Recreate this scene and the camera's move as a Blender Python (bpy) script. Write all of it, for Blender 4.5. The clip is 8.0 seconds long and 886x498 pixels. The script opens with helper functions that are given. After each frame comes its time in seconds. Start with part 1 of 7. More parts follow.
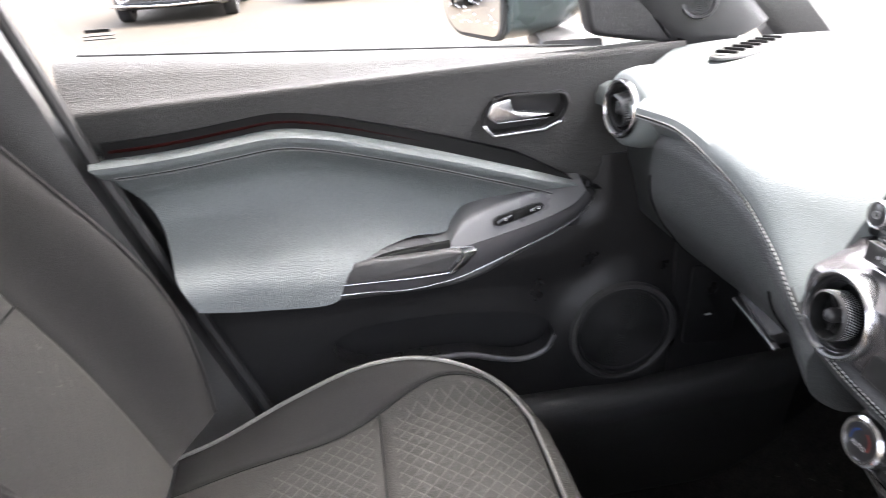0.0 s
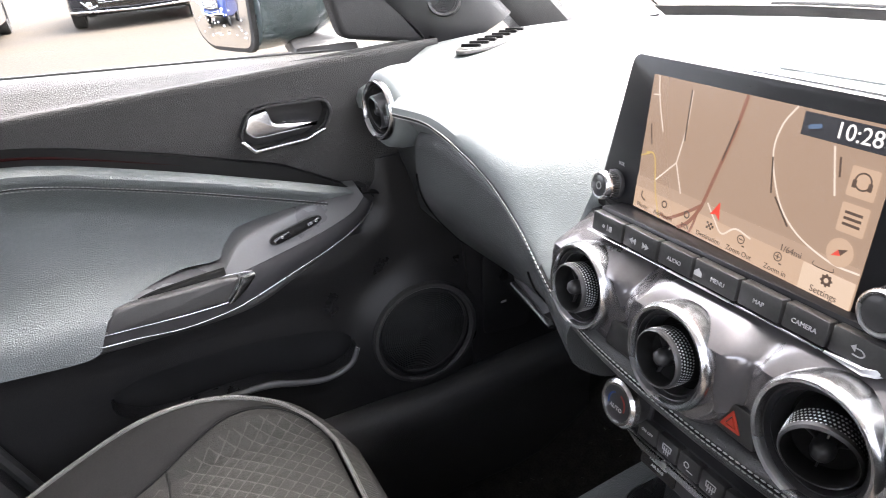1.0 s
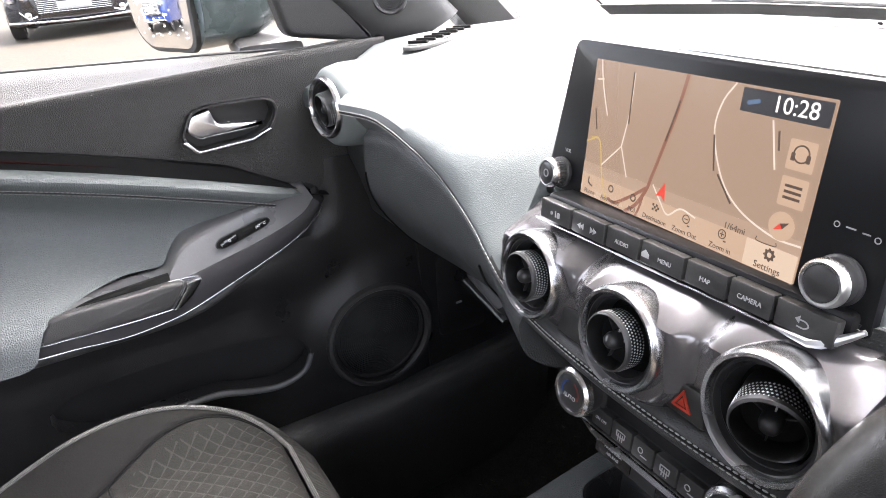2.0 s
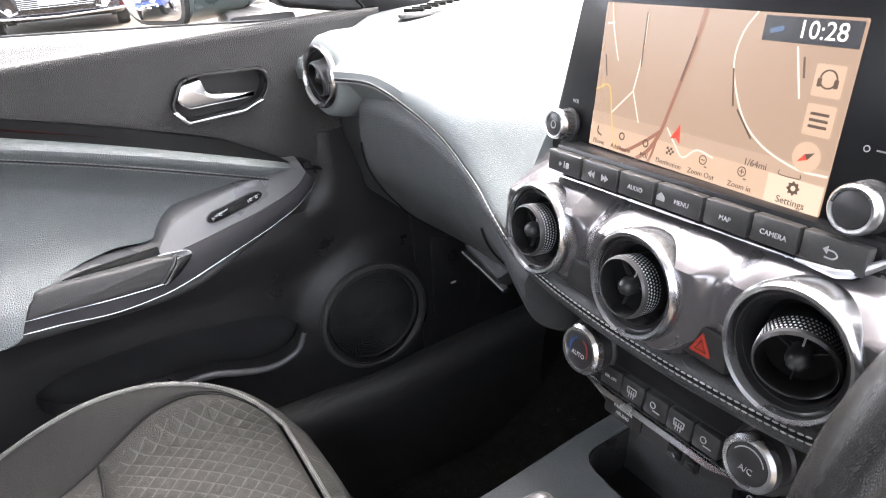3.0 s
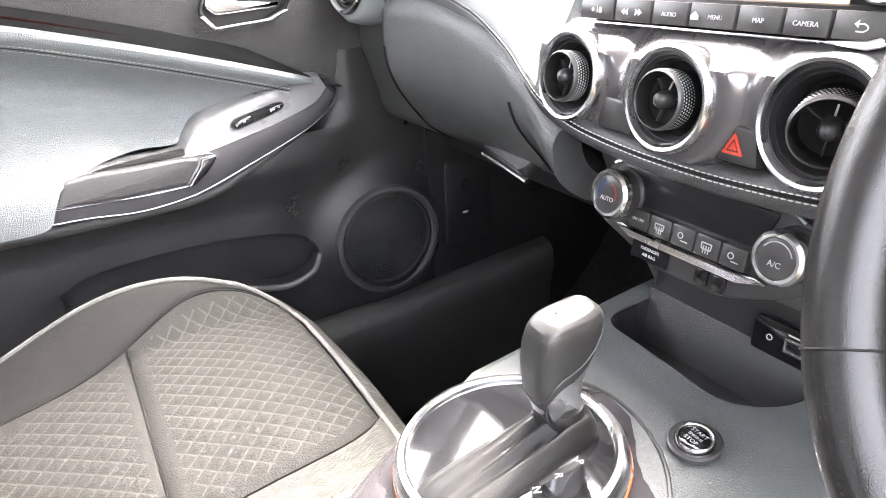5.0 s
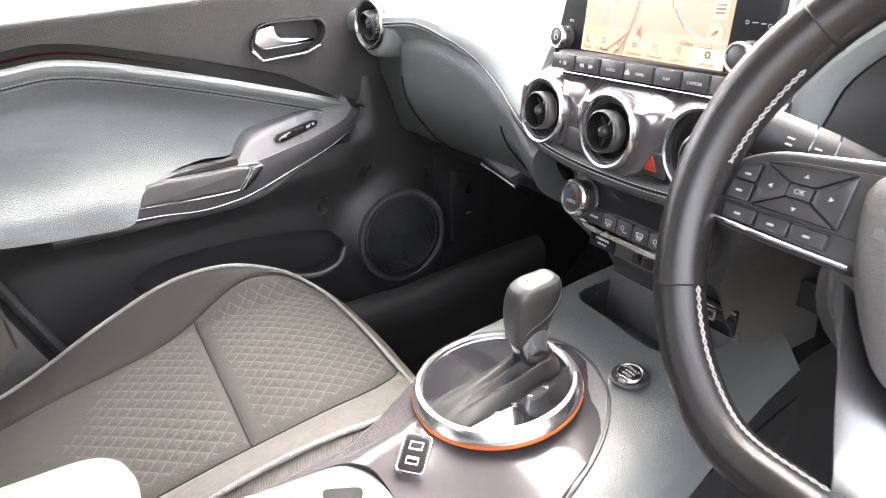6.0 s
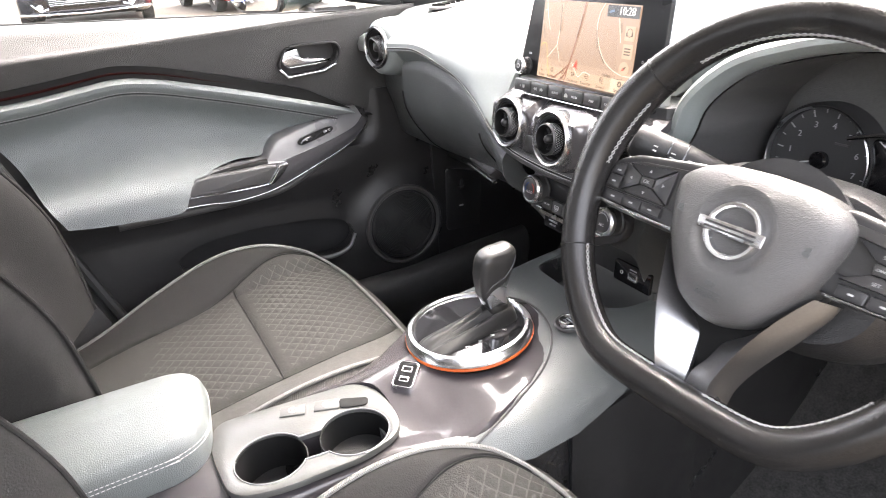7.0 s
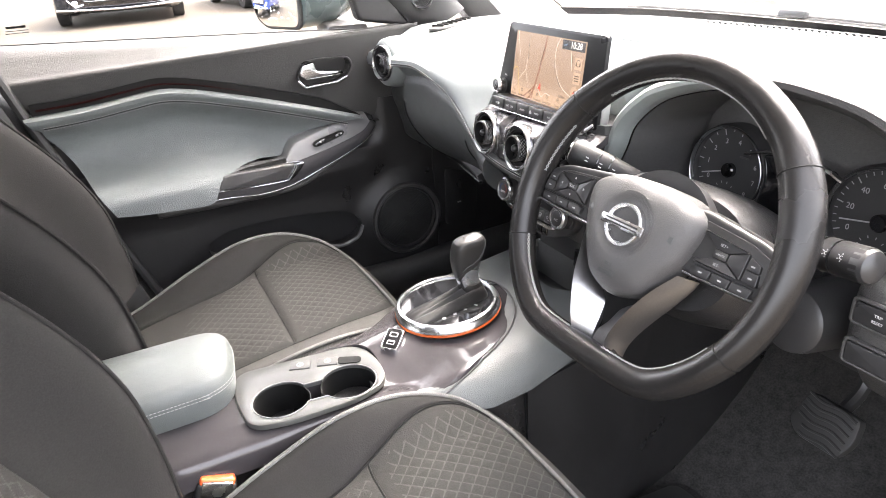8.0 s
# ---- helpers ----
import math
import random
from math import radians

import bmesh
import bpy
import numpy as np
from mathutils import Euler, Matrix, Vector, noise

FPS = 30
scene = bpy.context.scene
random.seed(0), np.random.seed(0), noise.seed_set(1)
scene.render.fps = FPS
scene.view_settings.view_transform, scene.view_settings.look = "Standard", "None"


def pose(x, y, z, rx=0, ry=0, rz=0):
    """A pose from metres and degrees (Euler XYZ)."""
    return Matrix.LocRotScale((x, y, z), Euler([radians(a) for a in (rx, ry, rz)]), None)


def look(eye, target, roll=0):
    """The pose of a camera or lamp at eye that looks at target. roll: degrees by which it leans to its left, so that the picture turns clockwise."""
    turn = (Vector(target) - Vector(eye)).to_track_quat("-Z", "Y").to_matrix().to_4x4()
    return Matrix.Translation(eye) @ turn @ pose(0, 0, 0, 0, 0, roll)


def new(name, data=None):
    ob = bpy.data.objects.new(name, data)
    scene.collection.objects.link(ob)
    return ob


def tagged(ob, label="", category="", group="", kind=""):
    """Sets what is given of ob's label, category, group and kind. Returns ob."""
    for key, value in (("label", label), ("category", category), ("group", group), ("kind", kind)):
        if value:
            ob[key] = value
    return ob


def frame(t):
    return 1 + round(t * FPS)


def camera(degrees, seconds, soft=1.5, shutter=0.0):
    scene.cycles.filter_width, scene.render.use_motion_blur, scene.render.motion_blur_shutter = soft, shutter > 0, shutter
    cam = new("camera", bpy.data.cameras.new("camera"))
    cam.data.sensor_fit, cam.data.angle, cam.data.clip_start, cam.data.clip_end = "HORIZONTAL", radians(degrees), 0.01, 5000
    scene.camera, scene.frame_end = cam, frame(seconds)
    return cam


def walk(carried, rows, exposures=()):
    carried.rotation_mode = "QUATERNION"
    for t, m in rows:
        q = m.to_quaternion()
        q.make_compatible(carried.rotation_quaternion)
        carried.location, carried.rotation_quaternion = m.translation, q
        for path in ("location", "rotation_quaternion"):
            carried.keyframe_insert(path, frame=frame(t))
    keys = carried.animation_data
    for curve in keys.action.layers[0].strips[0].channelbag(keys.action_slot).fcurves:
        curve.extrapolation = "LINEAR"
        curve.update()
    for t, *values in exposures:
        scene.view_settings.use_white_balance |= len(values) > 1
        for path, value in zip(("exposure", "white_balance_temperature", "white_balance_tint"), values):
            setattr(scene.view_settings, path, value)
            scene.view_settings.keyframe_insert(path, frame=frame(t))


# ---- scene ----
# A parked right-hand-drive car, seen from its open driver's door. x: to the car's right, y: ahead, z: up.
cam = camera(66.7, 8.0, soft=0.6, shutter=0.25)
PATH = [
    (0, (0.271, 0.128, 1.197), (-1.522, 0.349, 0.339), -3.9),
    (0.5, (0.268, 0.18, 1.184), (-1.453, 0.725, 0.323), -5.3),
    (1, (0.262, 0.198, 1.176), (-1.405, 0.895, 0.318), -5.5),
    (1.5, (0.262, 0.205, 1.17), (-1.366, 0.987, 0.31), -5.6),
    (2.8, (0.259, 0.198, 1.132), (-1.354, 1.042, 0.302), -4.8),
    (3, (0.254, 0.19, 1.124), (-1.346, 1.042, 0.279), -4.9),
    (3.5, (0.26, 0.181, 1.1), (-1.336, 1.041, 0.255), -4.6),
    (4, (0.266, 0.167, 1.071), (-1.327, 1.032, 0.226), -4.4),
    (4.5, (0.279, 0.146, 1.037), (-1.311, 1.017, 0.192), -4.2),
    (4.7, (0.282, 0.138, 1.027), (-1.307, 1.009, 0.182), -4.1),
    (5.8, (0.391, 0.066, 1.076), (-1.203, 0.932, 0.235), -3.9),
    (6, (0.435, 0.045, 1.092), (-1.167, 0.902, 0.256), -4.0),
    (6.5, (0.529, -0.006, 1.123), (-1.08, 0.839, 0.288), -4.0),
    (7, (0.621, -0.025, 1.152), (-0.993, 0.808, 0.316), -4.1),
    (7.5, (0.711, -0.027, 1.185), (-0.909, 0.793, 0.347), -4.0),
    (8, (0.786, -0.05, 1.209), (-0.854, 0.725, 0.367), -3.8),
]
EXPOSURES = [(t, e, k, 14) for t, e, k in ((0, 4.17, 6500), (0.5, 4.1, 6500), (1.5, 3.85, 6500), (3.0, 4.35, 6500), (3.5, 4.87, 6600), (4.5, 5.65, 6750), (6.0, 4.87, 6850), (7.0, 4.5, 6850), (8, 4.28, 6850))]
walk(cam, [(t, look(eye, target, roll)) for t, eye, target, roll in PATH], EXPOSURES)

# ---- daylight: bright overcast sky, a soft hazy sun from the front ----
world = bpy.data.worlds.new("sky")
scene.world = world
world.use_nodes = True
wn = world.node_tree
sky = wn.nodes.new("ShaderNodeTexSky")
sky.sky_type, sky.sun_disc = "NISHITA", False
sky.sun_elevation, sky.sun_rotation = radians(58), radians(-28)
sky.air_density, sky.dust_density, sky.ozone_density = 1.0, 5.0, 1.0
bg = wn.nodes["Background"]
hue = wn.nodes.new("ShaderNodeHueSaturation")
hue.inputs["Saturation"].default_value = 0.35
wn.links.new(sky.outputs["Color"], hue.inputs["Color"])
wn.links.new(hue.outputs["Color"], bg.inputs["Color"])
bg.inputs["Strength"].default_value = 0.15
sun_data = bpy.data.lights.new("sun", "SUN")
sun_data.energy, sun_data.angle, sun_data.color = 0.4, radians(40), (1.0, 0.95, 0.88)
sun = new("sun", sun_data)
sun.matrix_world = look((0, 0, 30), (math.sin(radians(28)) * 18.7, -math.cos(radians(28)) * 18.7, 0))

# ---- materials ----
def material(name, colour, rough=0.5, metal=0.0, grain=0.0, size=900.0, mottle=0.08, patch=14.0, coat=0.0, spec=0.5, kind="noise", rough_var=0.08):
    """A surface with fine relief (grain, at size cells a metre) and a soft unevenness of colour and gloss."""
    m = bpy.data.materials.new(name)
    m.use_nodes = True
    nt = m.node_tree
    b = nt.nodes["Principled BSDF"]
    b.inputs["Roughness"].default_value, b.inputs["Metallic"].default_value = rough, metal
    b.inputs["Coat Weight"].default_value, b.inputs["Coat Roughness"].default_value = coat, 0.06
    b.inputs["Specular IOR Level"].default_value = spec
    tc = nt.nodes.new("ShaderNodeTexCoord")
    n1 = nt.nodes.new("ShaderNodeTexNoise")
    n1.inputs["Scale"].default_value, n1.inputs["Detail"].default_value = patch, 6.0
    nt.links.new(tc.outputs["Object"], n1.inputs["Vector"])
    n2 = nt.nodes.new("ShaderNodeTexNoise")
    n2.inputs["Scale"].default_value, n2.inputs["Detail"].default_value = size * 0.6, 2.0
    nt.links.new(tc.outputs["Object"], n2.inputs["Vector"])
    mixf = nt.nodes.new("ShaderNodeMath")
    mixf.operation = "ADD"
    half = nt.nodes.new("ShaderNodeMath")
    half.operation, half.inputs[1].default_value = "MULTIPLY", 0.5
    nt.links.new(n1.outputs["Fac"], mixf.inputs[0])
    nt.links.new(n2.outputs["Fac"], mixf.inputs[1])
    nt.links.new(mixf.outputs[0], half.inputs[0])
    ramp = nt.nodes.new("ShaderNodeMapRange")
    ramp.inputs["From Min"].default_value, ramp.inputs["From Max"].default_value = 0.3, 0.7
    ramp.inputs["To Min"].default_value, ramp.inputs["To Max"].default_value = 1 - mottle * 2, 1 + mottle * 2
    nt.links.new(half.outputs[0], ramp.inputs["Value"])
    scale = nt.nodes.new("ShaderNodeVectorMath")
    scale.operation = "SCALE"
    scale.inputs[0].default_value = colour
    nt.links.new(ramp.outputs[0], scale.inputs["Scale"])
    nt.links.new(scale.outputs[0], b.inputs["Base Color"])
    rr = nt.nodes.new("ShaderNodeMapRange")
    rr.inputs["From Min"].default_value, rr.inputs["From Max"].default_value = 0.3, 0.7
    rr.inputs["To Min"].default_value, rr.inputs["To Max"].default_value = max(0.02, rough - rough_var), rough + rough_var
    nt.links.new(n1.outputs["Fac"], rr.inputs["Value"])
    nt.links.new(rr.outputs[0], b.inputs["Roughness"])
    if grain:
        if kind == "leather":
            v = nt.nodes.new("ShaderNodeTexVoronoi")
            v.feature, v.inputs["Scale"].default_value = "DISTANCE_TO_EDGE", size
            nt.links.new(tc.outputs["Object"], v.inputs["Vector"])
            src = v.outputs["Distance"]
        elif kind == "weave":
            w = nt.nodes.new("ShaderNodeTexWave")
            w.bands_direction = "DIAGONAL"
            w.inputs["Scale"].default_value, w.inputs["Distortion"].default_value = size, 1.5
            nt.links.new(tc.outputs["Object"], w.inputs["Vector"])
            src = w.outputs["Fac"]
            dim = nt.nodes.new("ShaderNodeMapRange")
            dim.inputs["To Min"].default_value, dim.inputs["To Max"].default_value = 0.85, 1.08
            nt.links.new(src, dim.inputs["Value"])
            both = nt.nodes.new("ShaderNodeMath")
            both.operation = "MULTIPLY"
            nt.links.new(dim.outputs[0], both.inputs[0])
            nt.links.new(ramp.outputs[0], both.inputs[1])
            nt.links.new(both.outputs[0], scale.inputs["Scale"])
        else:
            src = n2.outputs["Fac"]
        bump = nt.nodes.new("ShaderNodeBump")
        bump.inputs["Strength"].default_value, bump.inputs["Distance"].default_value = grain, 0.001
        nt.links.new(src, bump.inputs["Height"])
        nt.links.new(bump.outputs[0], b.inputs["Normal"])
    return m


def glow(name, colour, strength=1.0):
    m = bpy.data.materials.new(name)
    m.use_nodes = True
    b = m.node_tree.nodes["Principled BSDF"]
    b.inputs["Base Color"].default_value = (0.02, 0.02, 0.02, 1)
    b.inputs["Roughness"].default_value = 0.25
    b.inputs["Emission Color"].default_value = (*colour, 1)
    b.inputs["Emission Strength"].default_value = strength
    return m


def glass(name, colour=(1, 1, 1), rough=0.0):
    m = bpy.data.materials.new(name)
    m.use_nodes = True
    b = m.node_tree.nodes["Principled BSDF"]
    b.inputs["Base Color"].default_value = (*colour, 1)
    b.inputs["Transmission Weight"].default_value, b.inputs["Roughness"].default_value, b.inputs["IOR"].default_value = 1.0, rough, 1.45
    return m


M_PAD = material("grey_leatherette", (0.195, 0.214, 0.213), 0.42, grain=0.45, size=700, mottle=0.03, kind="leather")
M_DARK = material("black_grained_plastic", (0.016, 0.0157, 0.0162), 0.34, grain=0.45, size=650, mottle=0.10, kind="leather")
M_MID = material("charcoal_grained_plastic", (0.052, 0.051, 0.050), 0.40, grain=0.7, size=480, mottle=0.08, kind="leather")
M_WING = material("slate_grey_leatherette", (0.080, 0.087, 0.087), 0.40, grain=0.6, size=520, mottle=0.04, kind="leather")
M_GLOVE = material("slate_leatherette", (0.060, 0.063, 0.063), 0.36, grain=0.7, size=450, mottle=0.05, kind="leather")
M_WHEEL = material("black_smooth_leather", (0.013, 0.0124, 0.0122), 0.22, grain=0.16, size=1300, mottle=0.10, spec=0.36, kind="leather")
M_LIP = material("dark_stitched_leatherette", (0.040, 0.041, 0.041), 0.38, grain=0.6, size=620, mottle=0.05, kind="leather")
M_KNOB = material("dark_satin_leather", (0.020, 0.0198, 0.0196), 0.42, grain=0.2, size=700, mottle=0.05, kind="leather")
M_VOID = material("matt_black_plastic", (0.006, 0.006, 0.006), 0.6, mottle=0.02, spec=0.15)
M_POD = material("dark_grey_satin_plastic", (0.12, 0.12, 0.122), 0.33, grain=0.12, size=700, mottle=0.04, kind="leather")
M_BEZEL = material("screen_bezel_black", (0.010, 0.010, 0.011), 0.30, mottle=0.02, spec=0.25, rough_var=0.03)
M_GLOSS = material("gloss_black", (0.008, 0.008, 0.009), 0.08, coat=0.5, mottle=0.02, rough_var=0.03)
M_SATIN = material("satin_black", (0.026, 0.0258, 0.0265), 0.35, grain=0.05, size=1200)
M_GUN = material("gunmetal_lacquer", (0.130, 0.123, 0.128), 0.24, metal=0.6, coat=0.7, mottle=0.03, patch=5, rough_var=0.05)
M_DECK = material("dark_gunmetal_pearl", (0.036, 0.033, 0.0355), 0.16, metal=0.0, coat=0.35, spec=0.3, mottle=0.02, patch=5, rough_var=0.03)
M_CHROME = material("satin_chrome", (0.74, 0.74, 0.75), 0.24, metal=1.0, mottle=0.02, rough_var=0.05)
M_RING = material("brushed_vent_chrome", (0.60, 0.60, 0.61), 0.25, metal=1.0, mottle=0.03, rough_var=0.06)
M_SILVER = material("matt_silver", (0.52, 0.53, 0.54), 0.26, metal=1.0, mottle=0.03)
M_TRAY = material("grey_soft_plastic", (0.050, 0.051, 0.049), 0.40, grain=0.2, size=900, mottle=0.03)
M_CLOTH = material("black_knit_cloth", (0.0125, 0.0119, 0.0115), 0.85, grain=0.35, size=1100, mottle=0.22, spec=0.25)
M_INSERT = material("charcoal_woven_cloth", (0.0250, 0.0241, 0.0226), 0.85, grain=1.0, size=1100, mottle=0.16, patch=40, spec=0.2)
M_LINE = material("light_grey_yarn", (0.047, 0.0455, 0.043), 0.8, grain=0.5, size=1500, mottle=0.15, spec=0.2)
M_PIPE = material("pale_grey_piping", (0.14, 0.138, 0.133), 0.8, grain=0.6, size=300, mottle=0.12, kind="weave", spec=0.2)
M_RIB = material("grey_ribbed_cloth", (0.058, 0.056, 0.053), 0.85, grain=0.6, size=230, mottle=0.12, kind="weave", spec=0.2)
M_CARPET = material("black_carpet", (0.036, 0.035, 0.0345), 0.95, grain=1.0, size=500, mottle=0.25, patch=60, spec=0.1)
M_THREAD = material("pale_grey_thread", (0.38, 0.38, 0.37), 0.7, mottle=0.1)
M_LEGEND = material("white_legend_print", (0.34, 0.34, 0.34), 0.5, mottle=0.02)
M_KEY = material("charcoal_key_plastic", (0.029, 0.0285, 0.028), 0.38, grain=0.1, size=900)
M_ORANGE = material("orange_translucent_ring", (0.42, 0.085, 0.022), 0.25, mottle=0.05)
M_RED = material("red_button_plastic", (0.42, 0.045, 0.025), 0.4, mottle=0.05)
M_MAROON = material("dark_red_trim", (0.016, 0.0016, 0.001), 0.7, mottle=0.1, spec=0.08)
M_RUBBER = material("black_rubber", (0.02, 0.02, 0.02), 0.6, grain=0.3, size=800, mottle=0.1)
M_HEAD = material("pale_grey_headliner", (0.55, 0.54, 0.52), 0.9, grain=0.4, size=900, mottle=0.05)
M_PILLAR = material("light_grey_pillar_trim", (0.33, 0.33, 0.31), 0.55, grain=0.2, size=600, mottle=0.04)
M_GLASS = glass("clear_glass")
M_TINT = glass("tinted_glass", (0.75, 0.8, 0.78))
M_MIRROR = material("mirror_silvering", (0.9, 0.9, 0.9), 0.02, metal=1.0, mottle=0.0, rough_var=0.0)


# ---- building helpers ----
def from_bm(name, bm, mat, smooth=True):
    bmesh.ops.recalc_face_normals(bm, faces=bm.faces)
    me = bpy.data.meshes.new(name)
    bm.to_mesh(me)
    bm.free()
    for m in mat if isinstance(mat, (list, tuple)) else [mat]:
        me.materials.append(m)
    if smooth:
        me.shade_smooth()
        me.set_sharp_from_angle(angle=radians(38))
    return me


def part(name, bm, mat, parent, label="", smooth=True):
    """Links a bmesh (or a mesh) as one object under a thing or part."""
    me = bm if isinstance(bm, bpy.types.Mesh) else from_bm(name, bm, mat, smooth)
    ob = new(name, me)
    ob.parent = parent
    if label:
        ob["label"] = label
    return ob


def thing(name, label, category, at=(0, 0, 0), group="", kind=""):
    e = new(name)
    e.empty_display_size = 0.05
    e.location = at
    SHIFT[e.name] = Vector(at)
    return tagged(e, label, category, group, kind)


SHIFT = {}


def put(ob_thing, name, bm, mat, label="", smooth=True):
    """A part built in world coordinates, hung under a thing whose base is elsewhere."""
    bmesh.ops.translate(bm, verts=bm.verts, vec=-SHIFT[ob_thing.name])
    return part(name, bm, mat, ob_thing, label, smooth)


def under(parent_part, name, bm, mat, label="", smooth=True):
    """A sub-part in world coordinates, under a part of a thing."""
    bmesh.ops.translate(bm, verts=bm.verts, vec=-SHIFT[parent_part.parent.name])
    return part(name, bm, mat, parent_part, label, smooth)


def spline(pts, n):
    """n points along a smooth curve through pts, evenly spread in length."""
    p = np.array(pts, float)
    q = np.vstack([2 * p[0] - p[1], p, 2 * p[-1] - p[-2]])
    out = []
    for i in range(len(p) - 1):
        a, b, c, d = q[i:i + 4]
        for t in np.linspace(0, 1, 24, endpoint=False):
            out.append(0.5 * (2 * b + (c - a) * t + (2 * a - 5 * b + 4 * c - d) * t ** 2 + (3 * b - a - 3 * c + d) * t ** 3))
    out.append(p[-1])
    out = np.array(out)
    s = np.r_[0, np.cumsum(np.linalg.norm(np.diff(out, axis=0), axis=1))]
    u = np.linspace(0, s[-1], n)
    return np.stack([np.interp(u, s, out[:, k]) for k in range(p.shape[1])], 1)


def smooth(pts, per):
    """A smooth curve through pts with the same number of points on each stretch."""
    p = np.array(pts, float)
    q = np.vstack([2 * p[0] - p[1], p, 2 * p[-1] - p[-2]])
    out = []
    for i in range(len(p) - 1):
        a, b, c, d = q[i:i + 4]
        for t in np.linspace(0, 1, per, endpoint=False):
            out.append(0.5 * (2 * b + (c - a) * t + (2 * a - 5 * b + 4 * c - d) * t ** 2 + (3 * b - a - 3 * c + d) * t ** 3))
    out.append(p[-1])
    return np.array(out)


def interp(x, pts):
    """Smooth-ish value at x of a curve through (x, y) points."""
    a = np.array(pts, float)
    return float(np.interp(x, a[:, 0], a[:, 1]))


def curve1(pts, n=200):
    """A smooth function through (x, y) points with rising x."""
    s = spline(pts, n)
    return lambda x: float(np.interp(x, s[:, 0], s[:, 1]))


def grid(P, loop_u=False, loop_v=False, cap=False, bm=None):
    """A surface through a grid of points P[i][j]."""
    bm = bm or bmesh.new()
    V = [[bm.verts.new(tuple(map(float, p))) for p in row] for row in P]
    nu, nv = len(V), len(V[0])
    for i in range(nu if loop_u else nu - 1):
        for j in range(nv if loop_v else nv - 1):
            bm.faces.new((V[i][j], V[(i + 1) % nu][j], V[(i + 1) % nu][(j + 1) % nv], V[i][(j + 1) % nv]))
    if cap:
        bm.faces.new(V[0])
        bm.faces.new(V[-1])
    return bm


def slab(P, back):
    """A grid surface with thickness: its back is moved by the vector back, its rims are closed."""
    P = np.array(P, float)
    bm = bmesh.new()
    nu, nv = P.shape[:2]
    A = [[bm.verts.new(p) for p in row] for row in P]
    B = [[bm.verts.new(p) for p in row] for row in P + np.array(back, float)]
    for i in range(nu - 1):
        for j in range(nv - 1):
            bm.faces.new((A[i][j], A[i + 1][j], A[i + 1][j + 1], A[i][j + 1]))
            bm.faces.new((B[i][j], B[i][j + 1], B[i + 1][j + 1], B[i + 1][j]))
    for i in range(nu - 1):
        for j in (0, nv - 1):
            bm.faces.new((A[i][j], B[i][j], B[i + 1][j], A[i + 1][j]))
    for j in range(nv - 1):
        for i in (0, nu - 1):
            bm.faces.new((A[i][j], A[i][j + 1], B[i][j + 1], B[i][j]))
    return bm


def loft(rings, cap=True):
    return grid(rings, loop_v=True, cap=cap)


def tube(pts, r, n=8, closed=False, flat=1.0, up=(0, 0, 1)):
    """A round bar along points; r one radius or one for each point."""
    p = np.array(pts, float)
    m = len(p)
    rr = np.full(m, r) if np.isscalar(r) else np.array(r, float)
    d = np.gradient(p, axis=0)
    if closed:
        d = np.roll(p, -1, 0) - np.roll(p, 1, 0)
    rings = []
    side = None
    for i in range(m):
        t = Vector(d[i]).normalized()
        if side is None:
            side = t.cross(Vector(up))
            if side.length < 1e-3:
                side = t.cross(Vector((1, 0, 0)))
        side = (side - t * side.dot(t)).normalized()
        other = t.cross(side)
        rings.append([Vector(p[i]) + (side * math.cos(a) * rr[i] + other * math.sin(a) * rr[i] * flat) for a in np.linspace(0, 2 * math.pi, n, endpoint=False)])
    return grid(rings, loop_u=closed, loop_v=True, cap=not closed)


def lathe(profile, m=None, n=40, solid=False):
    """Turns (radius, height) points round the local z axis. A profile that keeps off the axis becomes a closed ring, unless solid."""
    rings = [[(r * math.cos(a), r * math.sin(a), h) for a in np.linspace(0, 2 * math.pi, n, endpoint=False)] for r, h in profile]
    ring = not solid and len(profile) > 2 and min(profile[0][0], profile[-1][0]) > 0.001
    bm = grid(rings, loop_u=ring, loop_v=True, cap=not ring)
    if m is not None:
        bm.transform(m)
    return bm


def box(sx, sy, sz, m=None, bevel=0.002, seg=2):
    """A box centred on its own origin, with rounded edges."""
    bm = bmesh.new()
    bmesh.ops.create_cube(bm, size=1.0, matrix=Matrix.Diagonal((sx, sy, sz, 1)))
    if bevel:
        bmesh.ops.bevel(bm, geom=bm.edges, offset=min(bevel, 0.49 * min(sx, sy, sz)), segments=seg, profile=0.5, affect="EDGES")
    if m is not None:
        bm.transform(m)
    return bm


